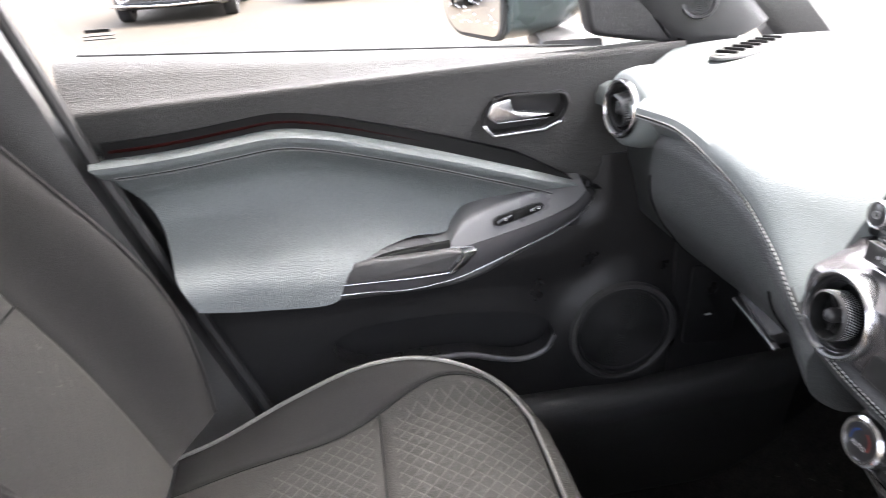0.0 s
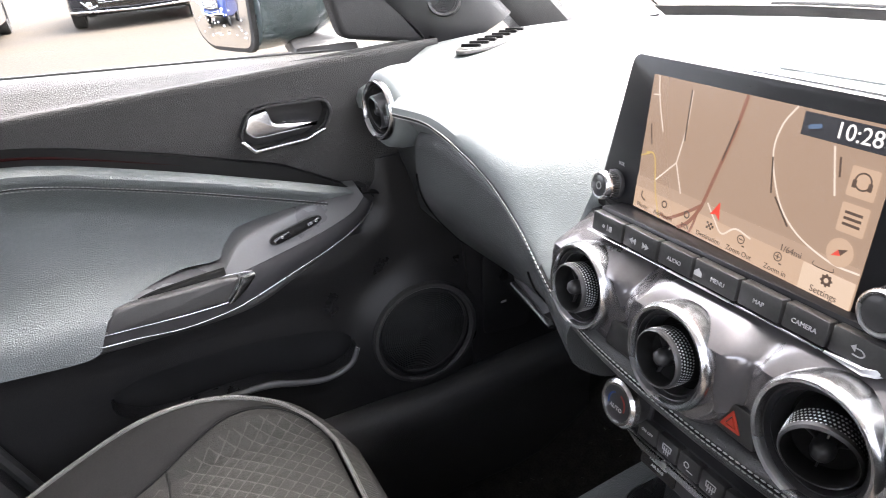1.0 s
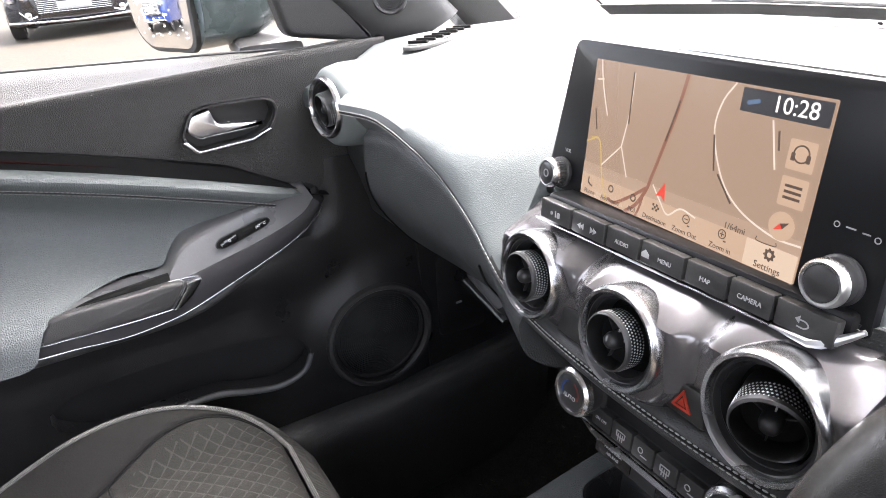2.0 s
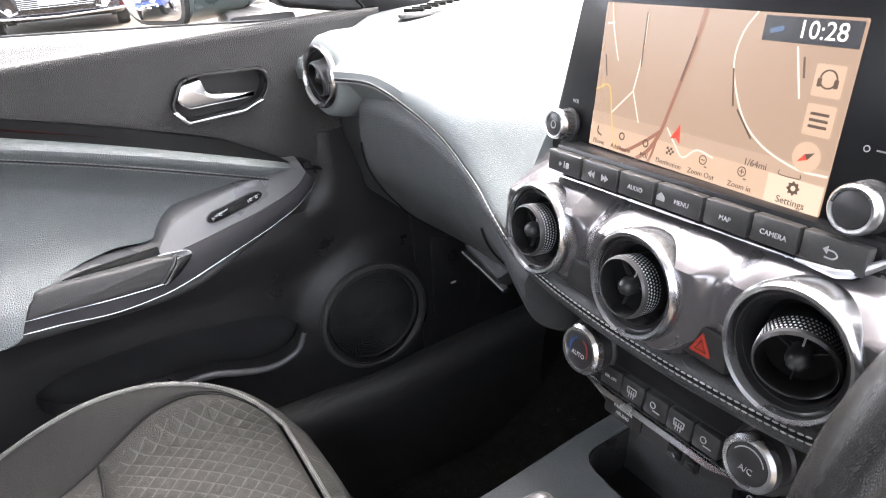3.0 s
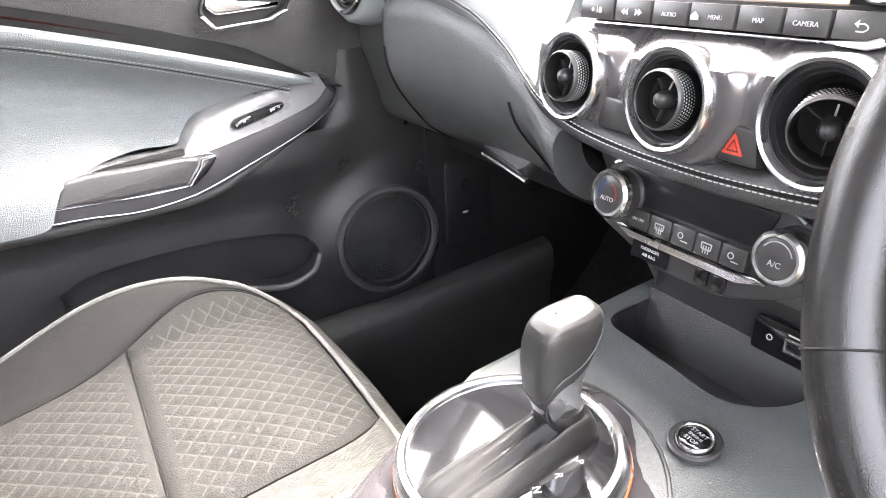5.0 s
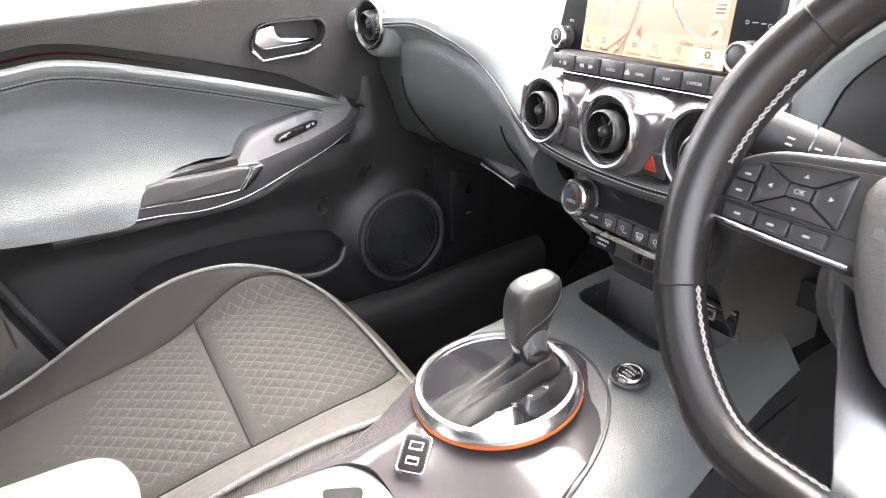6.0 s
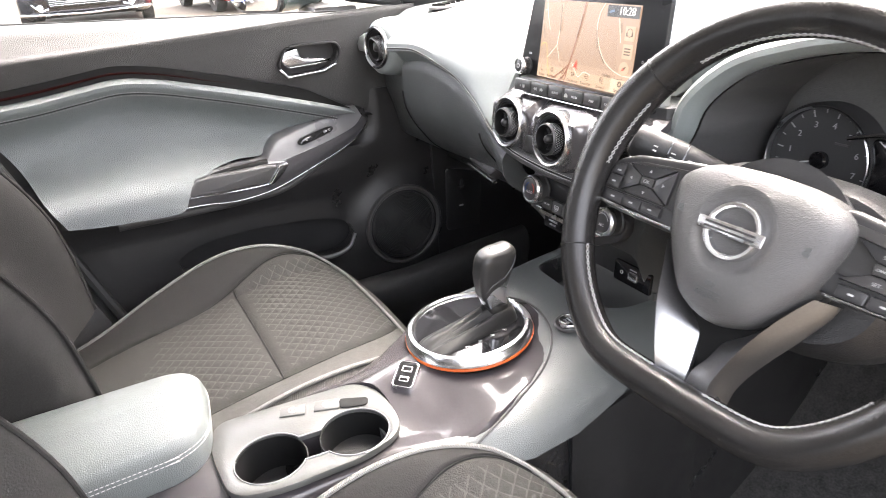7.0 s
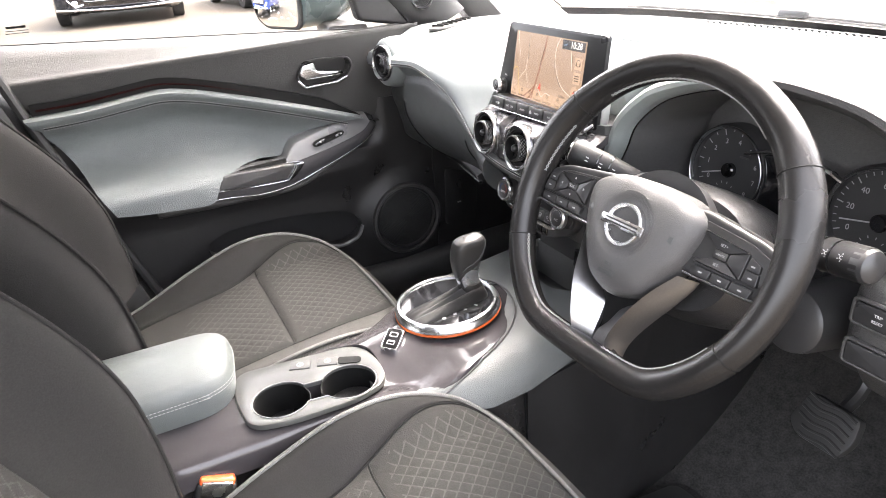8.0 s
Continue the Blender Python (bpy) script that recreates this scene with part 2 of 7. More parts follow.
def plate(outline, thick, m=None, bevel=0.0, holes=(), seg=2):
    """A flat plate from a 2D outline, from z = 0 up to thick, with holes and a rounded upper rim."""
    bm = bmesh.new()
    edges = []
    for loop in (outline, *holes):
        vs = [bm.verts.new((x, y, 0)) for x, y in loop]
        edges += [bm.edges.new((vs[i], vs[(i + 1) % len(vs)])) for i in range(len(vs))]
    if holes:
        bmesh.ops.triangle_fill(bm, edges=edges, use_beauty=True, use_dissolve=False)
    else:
        bm.faces.new([v for v in bm.verts])
    base = list(bm.faces)
    got = bmesh.ops.extrude_face_region(bm, geom=base)
    up = [g for g in got["geom"] if isinstance(g, bmesh.types.BMVert)]
    bmesh.ops.translate(bm, verts=up, vec=(0, 0, thick))
    bmesh.ops.recalc_face_normals(bm, faces=bm.faces)
    if bevel:
        bm.edges.ensure_lookup_table()
        rim = [e for e in bm.edges if all(abs(v.co.z - thick) < 1e-6 for v in e.verts) and any(abs(f.normal.z) < 0.5 for f in e.link_faces)]
        bmesh.ops.bevel(bm, geom=rim, offset=bevel, segments=seg, profile=0.5, affect="EDGES")
    if m is not None:
        bm.transform(m)
    return bm


def rounded(pts, r, n=5):
    """A polygon's outline with its corners rounded."""
    p = [Vector(q) for q in pts]
    out = []
    for i, c in enumerate(p):
        a, b = p[i - 1] - c, p[(i + 1) % len(p)] - c
        d = min(r, a.length * 0.48, b.length * 0.48)
        s, e = c + a.normalized() * d, c + b.normalized() * d
        for t in np.linspace(0, 1, n):
            out.append(tuple((s * (1 - t) ** 2 + c * 2 * t * (1 - t) + e * t ** 2)[:2]))
    return out


def rect(x0, y0, x1, y1, r=0.003, n=5):
    return rounded([(x0, y0), (x1, y0), (x1, y1), (x0, y1)], r, n)


def circle(x, y, r, n=40, start=0.0, end=360.0):
    return [(x + r * math.cos(radians(a)), y + r * math.sin(radians(a))) for a in np.linspace(start, end, n, endpoint=end - start < 359)]


def carve(me, *cutters):
    """Takes the cutters' solids out of a mesh."""
    ob = new("blank", me)
    for c in cutters:
        bmesh.ops.recalc_face_normals(c, faces=c.faces)
        cm = bpy.data.meshes.new("cutter")
        c.to_mesh(cm)
        c.free()
        co = new("cutter", cm)
        mod = ob.modifiers.new("cut", "BOOLEAN")
        mod.operation, mod.solver, mod.object = "DIFFERENCE", "EXACT", co
        bpy.context.view_layer.update()
        done = bpy.data.meshes.new_from_object(ob.evaluated_get(bpy.context.evaluated_depsgraph_get()))
        ob.modifiers.clear()
        ob.data = done
        bpy.data.objects.remove(co)
    done = ob.data
    bpy.data.objects.remove(ob)
    done.shade_smooth()
    done.set_sharp_from_angle(angle=radians(35))
    return done


def put_mesh(ob_thing, name, me, label=""):
    me.transform(Matrix.Translation(-SHIFT[ob_thing.name]))
    return part(name, me, None, ob_thing, label)


def words(text, size, m, depth=0.0002, align="CENTER"):
    """Raised lettering in the built-in font, as a mesh in world coordinates."""
    cu = bpy.data.curves.new("words", "FONT")
    cu.body, cu.size, cu.extrude, cu.align_x, cu.align_y = text, size, depth, align, "CENTER"
    cu.resolution_u = 3
    ob = new("words", cu)
    bpy.context.view_layer.update()
    me = bpy.data.meshes.new_from_object(ob.evaluated_get(bpy.context.evaluated_depsgraph_get()))
    bpy.data.objects.remove(ob)
    bm = bmesh.new()
    bm.from_mesh(me)
    bpy.data.meshes.remove(me)
    bm.transform(m)
    return bm


def joined(bms):
    out = bmesh.new()
    for b in bms:
        me = bpy.data.meshes.new("tmp")
        b.to_mesh(me)
        b.free()
        out.from_mesh(me)
        bpy.data.meshes.remove(me)
    return out


def stitches(pts, length=0.0045, gap=0.002, r=0.0006, lift=(0, 0, 0)):
    """A row of separate thread stitches along a line, as one mesh."""
    p = np.array(pts, float) + np.array(lift, float)
    s = np.r_[0, np.cumsum(np.linalg.norm(np.diff(p, axis=0), axis=1))]
    n = max(1, int(s[-1] / (length + gap)))
    bm = bmesh.new()
    for i in range(n):
        a = i * (length + gap)
        q = [np.array([np.interp(a + f * length, s, p[:, k]) for k in range(3)]) for f in (0, 0.5, 1)]
        d = Vector(q[2] - q[0]).normalized()
        u = d.cross(Vector((0.3, 0.2, 0.93))).normalized()
        w = d.cross(u)
        rings = [[bm.verts.new(Vector(c) + (u * math.cos(t) + w * math.sin(t)) * rr) for t in (0.78, 2.35, 3.93, 5.5)] for c, rr in zip(q, (r * 0.5, r, r * 0.5))]
        for k in range(2):
            for j in range(4):
                bm.faces.new((rings[k][j], rings[k][(j + 1) % 4], rings[k + 1][(j + 1) % 4], rings[k + 1][j]))
        bm.faces.new(rings[0])
        bm.faces.new(rings[2])
    return bm

# ---- the setting: ground, cabin shell ----
def ground_material():
    m = material("pale_compacted_gravel", (0.046, 0.038, 0.028), 0.9, grain=0.6, size=40, mottle=0.26, patch=0.6, spec=0.2)
    return m


GROUND = 0.12
bm = grid([[(x, y, GROUND) for y in (-400, -40, -8, 8, 40, 400)] for x in (-400, -60, -20, -6, 6, 60, 400)])
tagged(part("ground", bm, ground_material(), None), "pale sandy gravel yard round the parked cars", "ground", kind="structure")

# carpeted floor with the sloping toe board
floor_pts = [(-1.35, 0.30), (-0.2, 0.29), (0.55, 0.285), (0.72, 0.31), (0.92, 0.47), (1.0, 0.66), (1.02, 0.98)]
fl = spline(floor_pts, 40)
xs = np.linspace(-0.62, 0.62, 24)
bm = slab([[(x, y, z + 0.004 * noise.noise((x * 6, y * 6, 0))) for y, z in fl] for x in xs], (0, 0.0, -0.04))
tagged(part("floor", bm, M_CARPET, None), "black carpeted car floor and toe board", "floor", kind="structure")

# side shells below the windows, roof and rear
for sx, nm in ((-1, "wall_left"), (1, "wall_right")):
    y0, y1 = (-1.45, 1.02) if sx < 0 else (0.60, 1.02)
    P = []
    for y in np.linspace(y0, y1, 20):
        row = [(sx * xx, y, z) for xx, z in ((0.66, 0.28), (0.69, 0.6), (0.68, 0.98), (0.668, 1.015))]
        P.append(row)
    tagged(part(nm, slab(P, (sx * 0.06, 0, 0)), M_DARK, None), "dark inner body side of the car", "wall", kind="structure")
P = [[(-0.56 + 1.12 * u, y, 1.47 - 0.03 * (2 * u - 1) ** 2 - 0.06 * max(0, (y - 0.1) / 0.36)) for u in np.linspace(0, 1, 9)] for y in (-1.45, -1.0, -0.5, 0.0, 0.2, 0.34, 0.46)]
tagged(part("ceiling", slab(P, (0, 0, 0.05)), M_HEAD, None), "pale grey cloth headliner under the roof", "ceiling", kind="structure")
P = [[(x, y, z) for y, z in ((-1.42, 0.28), (-1.45, 0.7), (-1.46, 1.03))] for x in np.linspace(-0.66, 0.66, 6)]
tagged(part("wall_rear", slab(P, (0, -0.05, 0)), M_MID, None), "dark trim behind the rear seats", "wall", kind="structure")


def pillar(name, a, b, wa, wb, depth, label, mat):
    """A roof pillar from foot a to head b."""
    rings = []
    a, b = Vector(a), Vector(b)
    for t in np.linspace(0, 1, 8):
        c = a.lerp(b, t)
        w = wa + (wb - wa) * t
        rings.append([(c.x + dx * depth, c.y + dy * w, c.z) for dx, dy in ((-0.5, -0.5), (0.3, -0.5), (0.5, -0.3), (0.5, 0.3), (0.3, 0.5), (-0.5, 0.5))])
    return tagged(part(name, loft(rings), mat, None), label, "pillar", kind="structure")


pillar("pillar_front_left", (-0.665, 0.80, 1.02), (-0.565, 0.36, 1.43), 0.10, 0.07, 0.05, "dark windscreen pillar trim", M_MID)
pillar("pillar_front_right", (0.665, 0.80, 1.02), (0.565, 0.36, 1.43), 0.10, 0.07, 0.05, "dark windscreen pillar trim", M_MID)
pillar("pillar_rear_left", (-0.66, -1.25, 1.02), (-0.56, -1.2, 1.44), 0.35, 0.25, 0.05, "grey rear roof pillar", M_PILLAR)
pillar("pillar_rear_right", (0.66, -1.25, 1.02), (0.56, -1.2, 1.44), 0.35, 0.25, 0.05, "grey rear roof pillar", M_PILLAR)
pillar("pillar_middle_right", (0.67, -0.62, 0.30), (0.56, -0.55, 1.44), 0.16, 0.12, 0.05, "grey pillar behind the open driver's door", M_PILLAR)

# pillar behind the passenger door: its front edge leans with the door
rows = []
for z in np.linspace(0.30, 1.44, 24):
    edge = -0.015 - 0.355 * max(0, (z - 0.45)) + 0.06 * max(0, z - 0.95)
    xin = -0.560 if z < 1.03 else -0.565 + 0.02 * (z - 1.03)
    back = edge - 0.30
    rows.append([(xin - 0.05, edge - 0.004, z), (xin - 0.006, edge - 0.012, z), (xin, edge - 0.03, z), (xin + 0.012, edge - 0.10, z), (xin + 0.004, back, z), (xin - 0.05, back - 0.01, z)])
mid = thing("pillar_middle_left", "dark lower and pale upper pillar trim behind the passenger door", "pillar", (-0.58, -0.2, 0.3), kind="structure")
lo = [r for r in rows if r[0][2] < 1.16]
hi = [r for r in rows if r[0][2] > 1.12]
put(mid, "lower_trim", loft(lo), M_MID)
hi = [[(x + 0.003, y - 0.004, z) for x, y, z in r] for r in hi]
put(mid, "upper_trim", loft(hi), M_PILLAR, "pale grey upper pillar trim")

# black rubber seal round the door opening
seal = [(-0.572, -0.006 - 0.355 * max(0, z - 0.45) + 0.06 * max(0, z - 0.95), z) for z in np.linspace(0.46, 1.30, 30)]
tagged(part("trim_seal", tube(seal, 0.009, 8), M_RUBBER, None), "black rubber door seal", "seal", kind="structure")

# inner sill along the passenger's footwell
P = []
for y in np.linspace(-0.12, 0.80, 30):
    e = 0.022 * max(0, y - 0.5) / 0.3
    P.append([(-0.60, y, 0.503 + e), (-0.578, y, 0.516 + e), (-0.560, y, 0.516 + e), (-0.547, y, 0.507 + e), (-0.5415, y, 0.490 + e), (-0.541, y, 0.465 + e), (-0.546, y, 0.452 + e), (-0.556, y, 0.40), (-0.558, y, 0.29)])
# charcoal instead of black: the window's highlight is put into the colour
tagged(part("trim_sill", slab(P, (-0.03, 0, 0)), M_MID, None), "black plastic sill trim beside the carpet, lightened for a highlight", "trim", kind="structure")
# kick panel ahead of it, with a small hatch
kick = thing("trim_kick", "black plastic side panel of the footwell with a hatch", "trim", (-0.59, 0.62, 0.3), kind="structure")
P = []
for y in np.linspace(0.585, 1.0, 14):
    P.append([(-0.578 + 0.05 * max(0, y - 0.7), y, z) for z in np.linspace(0.29, 1.0, 12)])
put(kick, "panel", slab(P, (-0.04, 0, 0)), M_DARK)
mk = pose(-0.578, 0, 0, 90, 0, 90)
hatch = put(kick, "hatch", plate(rounded([(0.606, 0.572), (0.69, 0.566), (0.70, 0.69), (0.612, 0.715)], 0.012), 0.003, mk, 0.0025), M_DARK)
under(hatch, "latch_mark", plate(rect(0.640, 0.622, 0.650, 0.6255, 0.0015), 0.0038, mk), M_LEGEND)

# ---- windscreen and the cowl under it ----
cowl = []
for x in np.linspace(-0.70, 0.70, 30):
    bow = 0.16 * (x / 0.7) ** 2
    cowl.append([(x, 1.10 - bow, 1.008), (x, 1.16 - bow, 1.012), (x, 1.24 - bow, 1.02), (x, 1.26 - bow, 0.99)])
tagged(part("trim_cowl", slab(cowl, (0, 0, -0.03)), M_RUBBER, None), "black cowl below the windscreen", "trim", kind="structure")
ws = []
for x in np.linspace(-0.63, 0.63, 24):
    bow = 0.16 * (x / 0.7) ** 2
    ws.append([(x * (1 - 0.14 * t), (1.13 - bow) * (1 - t) + (0.46 - bow * 0.4) * t, 1.02 + 0.40 * t) for t in np.linspace(0, 1, 8)])
wsob = tagged(part("window_windscreen", slab(ws, (0, 0.004, 0.004)), M_GLASS, None), "clear curved windscreen", "window", kind="structure")
wsob.visible_shadow = False

# black ceramic band along the screen's lower edge, its colour greyed for haze
def on_glass(x, t, out=0.0):
    """A point of the windscreen at x and the share t of its height, moved outwards."""
    bow = 0.16 * (x / 0.7) ** 2
    return Vector((x * (1 - 0.14 * t), (1.13 - bow) * (1 - t) + (0.46 - bow * 0.4) * t + 0.51 * out, 1.02 + 0.40 * t + 0.86 * out))


band_top = lambda x: interp(x, [(-0.62, 0.050), (-0.41, 0.057), (-0.16, 0.040), (0.06, 0.024), (0.62, 0.022)])
fr_ = []
for x in np.linspace(-0.628, 0.628, 40):
    fr_.append([on_glass(x, band_top(x) - d, -0.004) for d in (0.046, 0.022, 0.0)])
tagged(part("trim_screen_band", slab(fr_, (0, 0.002, 0.001)), M_MID, None), "black band along the windscreen's lower edge, greyed for haze", "trim", kind="structure")

# wiper parked along it
wiper = thing("windscreen_wiper", "grey parked windscreen wiper along the screen's lower edge", "wiper", (-0.10, 1.12, 1.03))
put(wiper, "blade", tube([on_glass(x, band_top(x) - 0.012, 0.006) for x in np.linspace(-0.46, 0.48, 50)], 0.0040, 6), M_RUBBER)
put(wiper, "arm", tube([on_glass(x, band_top(x) - 0.016, 0.014) for x in np.linspace(-0.10, 0.40, 30)], 0.0055, 8, flat=0.6), M_SATIN)
put(wiper, "pivot_cap", box(0.060, 0.020, 0.016, Matrix.Translation(on_glass(-0.098, 0.022, 0.014)) @ Matrix.Rotation(radians(-20), 4, "X"), 0.006), M_TRAY)

# bonnet beyond it
rows = []
for x in np.linspace(-0.72, 0.72, 18):
    bow = 0.16 * (x / 0.72) ** 2
    rows.append([(x, 1.22 - bow + d, 0.985 - 0.05 * (x / 0.72) ** 2 - 0.10 * d - 0.07 * d * d) for d in np.linspace(0.03, 0.85, 10)])
M_BONNET = material("silver_car_paint", (0.55, 0.56, 0.57), 0.25, metal=0.6, coat=0.8, mottle=0.02)
tagged(part("bonnet", slab(rows, (0, 0, -0.04)), M_BONNET, None), "pale silver bonnet ahead of the windscreen", "car bonnet", kind="structure")

# ---- passenger door ----
door = thing("car_door", "closed front passenger door with grey leatherette insert and black plastic", "car door", (-0.60, 0.18, 0.5))


def rear_edge(z):
    return -0.008 - 0.355 * max(0.0, z - 0.45) + 0.06 * max(0, z - 0.95)


# lower panel: dark plastic, swelling round the loudspeaker, with a long bottle pocket cut in
rows = []
for u in np.linspace(0, 1, 60):
    row = []
    for z in np.linspace(0.505, 0.90, 36):
        y = rear_edge(z) + (0.60 - rear_edge(z)) * u
        r = math.hypot((y - 0.505) / 1.0, z - 0.615)
        x = -0.588 + 0.016 * math.exp(-(max(0, r - 0.075) / 0.03) ** 2)
        x += 0.012 * max(0, 1 - abs(z - 0.76) / 0.05) * (1 if y < 0.35 else max(0, 1 - (y - 0.35) / 0.12))
        x += 0.006 * math.sin(max(0, min(1, (0.56 - z) / 0.05)) * 1.57)
        x -= 0.035 * max(0, min(1, (z - 0.80) / 0.03)) * max(0, min(1, (0.47 - y) / 0.05))
        row.append((x, y, z))
    rows.append(row)
me = from_bm("lower_panel", slab(rows, (-0.03, 0, 0)), M_DARK)
pocket_top = [(0.062, 0.655), (0.10, 0.672), (0.18, 0.678), (0.27, 0.674), (0.345, 0.664), (0.383, 0.648)]
pocket_low = [(0.398, 0.620), (0.383, 0.594), (0.345, 0.583), (0.30, 0.592), (0.26, 0.604), (0.19, 0.606), (0.11, 0.606), (0.064, 0.630)]
pocket = [tuple(p) for p in spline(pocket_top + pocket_low + [pocket_top[0]], 60)[:-1]]
side = pose(-0.64, 0, 0, 90, 0, 90)
me = carve(me, plate(pocket, 0.12, side), plate(circle(0.505, 0.615, 0.072, 48), 0.12, side))
put_mesh(door, "lower_panel", me)
# pocket lip: paler plastic than the panel, standing for the highlight along it
rim = [(-0.5835, y, z) for y, z in spline(pocket_low[:-1] , 50)]
put(door, "pocket_lip", tube(rim, [0.0054 - 0.0014 * abs(2 * t - 1) for t in np.linspace(0, 1, 50)], 10), M_POD, "door pocket lip, paler to stand for its highlight")
put(door, "pocket_liner", box(0.004, 0.40, 0.16, pose(-0.632, 0.22, 0.635), 0.001), M_SATIN)
# loudspeaker: stepped ring, grille with fine rings
sm = pose(-0.588, 0.505, 0.615, 90, 0, 90)
spk = put(door, "loudspeaker", lathe([(0.0865, 0.0), (0.0865, 0.017), (0.084, 0.021), (0.079, 0.0215), (0.076, 0.017), (0.072, 0.012), (0.0695, 0.002), (0.0, 0.0)], sm, 64), M_MID)
under(spk, "grille", lathe([(0.0695, 0.003), (0.0690, 0.009), (0.055, 0.0125), (0.03, 0.0145), (0.0, 0.015)], sm, 64), M_RUBBER)
bms = [lathe([(r, 0.0125 + 0.002 * (1 - r / 0.066)), (r + 0.0008, 0.0142 + 0.002 * (1 - r / 0.066)), (r + 0.0016, 0.0125 + 0.002 * (1 - r / 0.066))], sm, 56) for r in np.arange(0.008, 0.066, 0.0030)]
under(spk, "grille_ribs", joined(bms), M_RUBBER)

UPPER = curve1([(-0.23, 0.966), (-0.14, 0.968), (-0.08, 0.972), (-0.02, 0.979), (0.035, 0.984), (0.09, 0.976), (0.16, 0.957), (0.24, 0.933), (0.35, 0.897), (0.41, 0.876), (0.46, 0.858), (0.60, 0.84)])
M_UPPER = material("charcoal_soft_panel", (0.050, 0.0495, 0.048), 0.46, grain=1.5, size=470, mottle=0.05, spec=0.25, kind="leather")
# upper panel: grained charcoal, rolling over into the belt ledge
rows = []
for y in np.linspace(-0.225, 0.572, 80):
    crease = 1.024 + 0.02 * max(0, min(1, (y + 0.2) / 0.7))
    sill = 1.081 - 0.045 * (y + 0.22) / 0.72
    lean = 0.012 * math.exp(-((y - 0.56) / 0.05) ** 2)
    foot = min(UPPER(y), 0.965)
    prof = [(-0.618, foot - 0.03), (-0.606, foot - 0.008), (-0.595, foot + 0.006), (-0.589, foot + 0.4 * (0.985 - foot)), (-0.583, 0.985), (-0.574, crease - 0.014), (-0.5715, crease - 0.005), (-0.5735, crease + 0.002), (-0.583, crease + 0.16 * (sill - crease)), (-0.598, crease + 0.45 * (sill - crease)), (-0.611, crease + 0.74 * (sill - crease)), (-0.628, crease + 0.94 * (sill - crease)), (-0.646, sill), (-0.656, sill)]
    s = smooth(prof, 4)
    rows.append([(x - lean, max(y, rear_edge(z)) if y < 0 else y, z) for x, z in s])
me = from_bm("upper_panel", slab(rows, (-0.03, 0, 0)), M_UPPER)
handle_out = rounded([(0.292, 0.966), (0.309, 0.997), (0.335, 1.001), (0.408, 0.998), (0.416, 0.980), (0.404, 0.958), (0.378, 0.946), (0.308, 0.943)], 0.010)
me = carve(me, plate([(0.35 + (y - 0.35) * 0.93, 0.972 + (z - 0.972) * 0.90) for y, z in handle_out], 0.06, pose(-0.606, 0, 0, 90, 0, 90)))
put_mesh(door, "upper_panel", me)
hm = pose(-0.580, 0, 0, 90, 0, 90)
inner = [(0.35 + (y - 0.35) * 0.92, 0.972 + (z - 0.972) * 0.88) for y, z in handle_out]
bez = put(door, "handle_bezel", plate(handle_out, 0.008, hm, 0.003, holes=[inner]), M_DARK)
put(door, "handle_cup", plate([(y, z) for y, z in inner], 0.003, pose(-0.607, 0, 0, 90, 0, 90)), M_SATIN)
chev = rounded([(0.2935, 0.962), (0.308, 0.9445), (0.378, 0.9475), (0.403, 0.959), (0.3985, 0.9605), (0.376, 0.9515), (0.310, 0.9485), (0.299, 0.963)], 0.002, 3)
under(bez, "chrome_edge", plate(chev, 0.0095, hm, 0.001), M_RING, "satin chrome lower edge")
lever = rounded([(0.300, 0.9725), (0.309, 0.9915), (0.3335, 0.9955), (0.3385, 0.976), (0.3975, 0.9685), (0.386, 0.9625), (0.345, 0.9615), (0.314, 0.9605)], 0.005)
put(door, "handle_lever", plate(lever, 0.012, pose(-0.588, 0, 0, 90, 0, 90), 0.004, seg=3), M_RING, "satin chrome inside door handle")

M_INLAY = material("mid_grey_leatherette", (0.145, 0.160, 0.161), 0.36, grain=1.5, size=430, mottle=0.04, kind="leather")
# rubber wiper strip along the sill
put(door, "sill_strip", tube([(-0.6465, y, 1.0835 - 0.045 * (y + 0.22) / 0.72) for y in np.linspace(-0.20, 0.45, 20)], 0.0014, 6), M_SATIN)
# ridge of the lower panel below the arm rest, paler for the light it catches
ridge = spline([(-0.562, -0.02, 0.752), (-0.560, 0.12, 0.750), (-0.560, 0.25, 0.752), (-0.566, 0.33, 0.778), (-0.576, 0.40, 0.806), (-0.592, 0.45, 0.826)], 50)
put(door, "ridge", tube(ridge, [0.010 - 0.0085 * t ** 2 for t in np.linspace(0, 1, 50)], 12), M_MID)

# matt black strip for the gap's shade over the insert, with a dark red strip
top = UPPER
gap = [[(-0.584, y, top(y) - 0.004 + (dz + 0.004) * max(0.06, 1 - max(0, (y - 0.34) / 0.105))) for dz in (0.020, 0.008, -0.01)] for y in np.linspace(-0.178, 0.462, 60)]
put(door, "gap_strip", slab([[(x + 0.007, y, z) for x, y, z in r] for r in gap], (-0.02, 0, 0)), M_VOID)
red = [(-0.5775, y, top(y) + 0.0085) for y in np.linspace(-0.17, 0.26, 40)]
put(door, "red_strip", tube(red, [0.0024 - 0.0022 * t ** 2 for t in np.linspace(0, 1, 40)], 6), M_MAROON, "dark red accent strip")

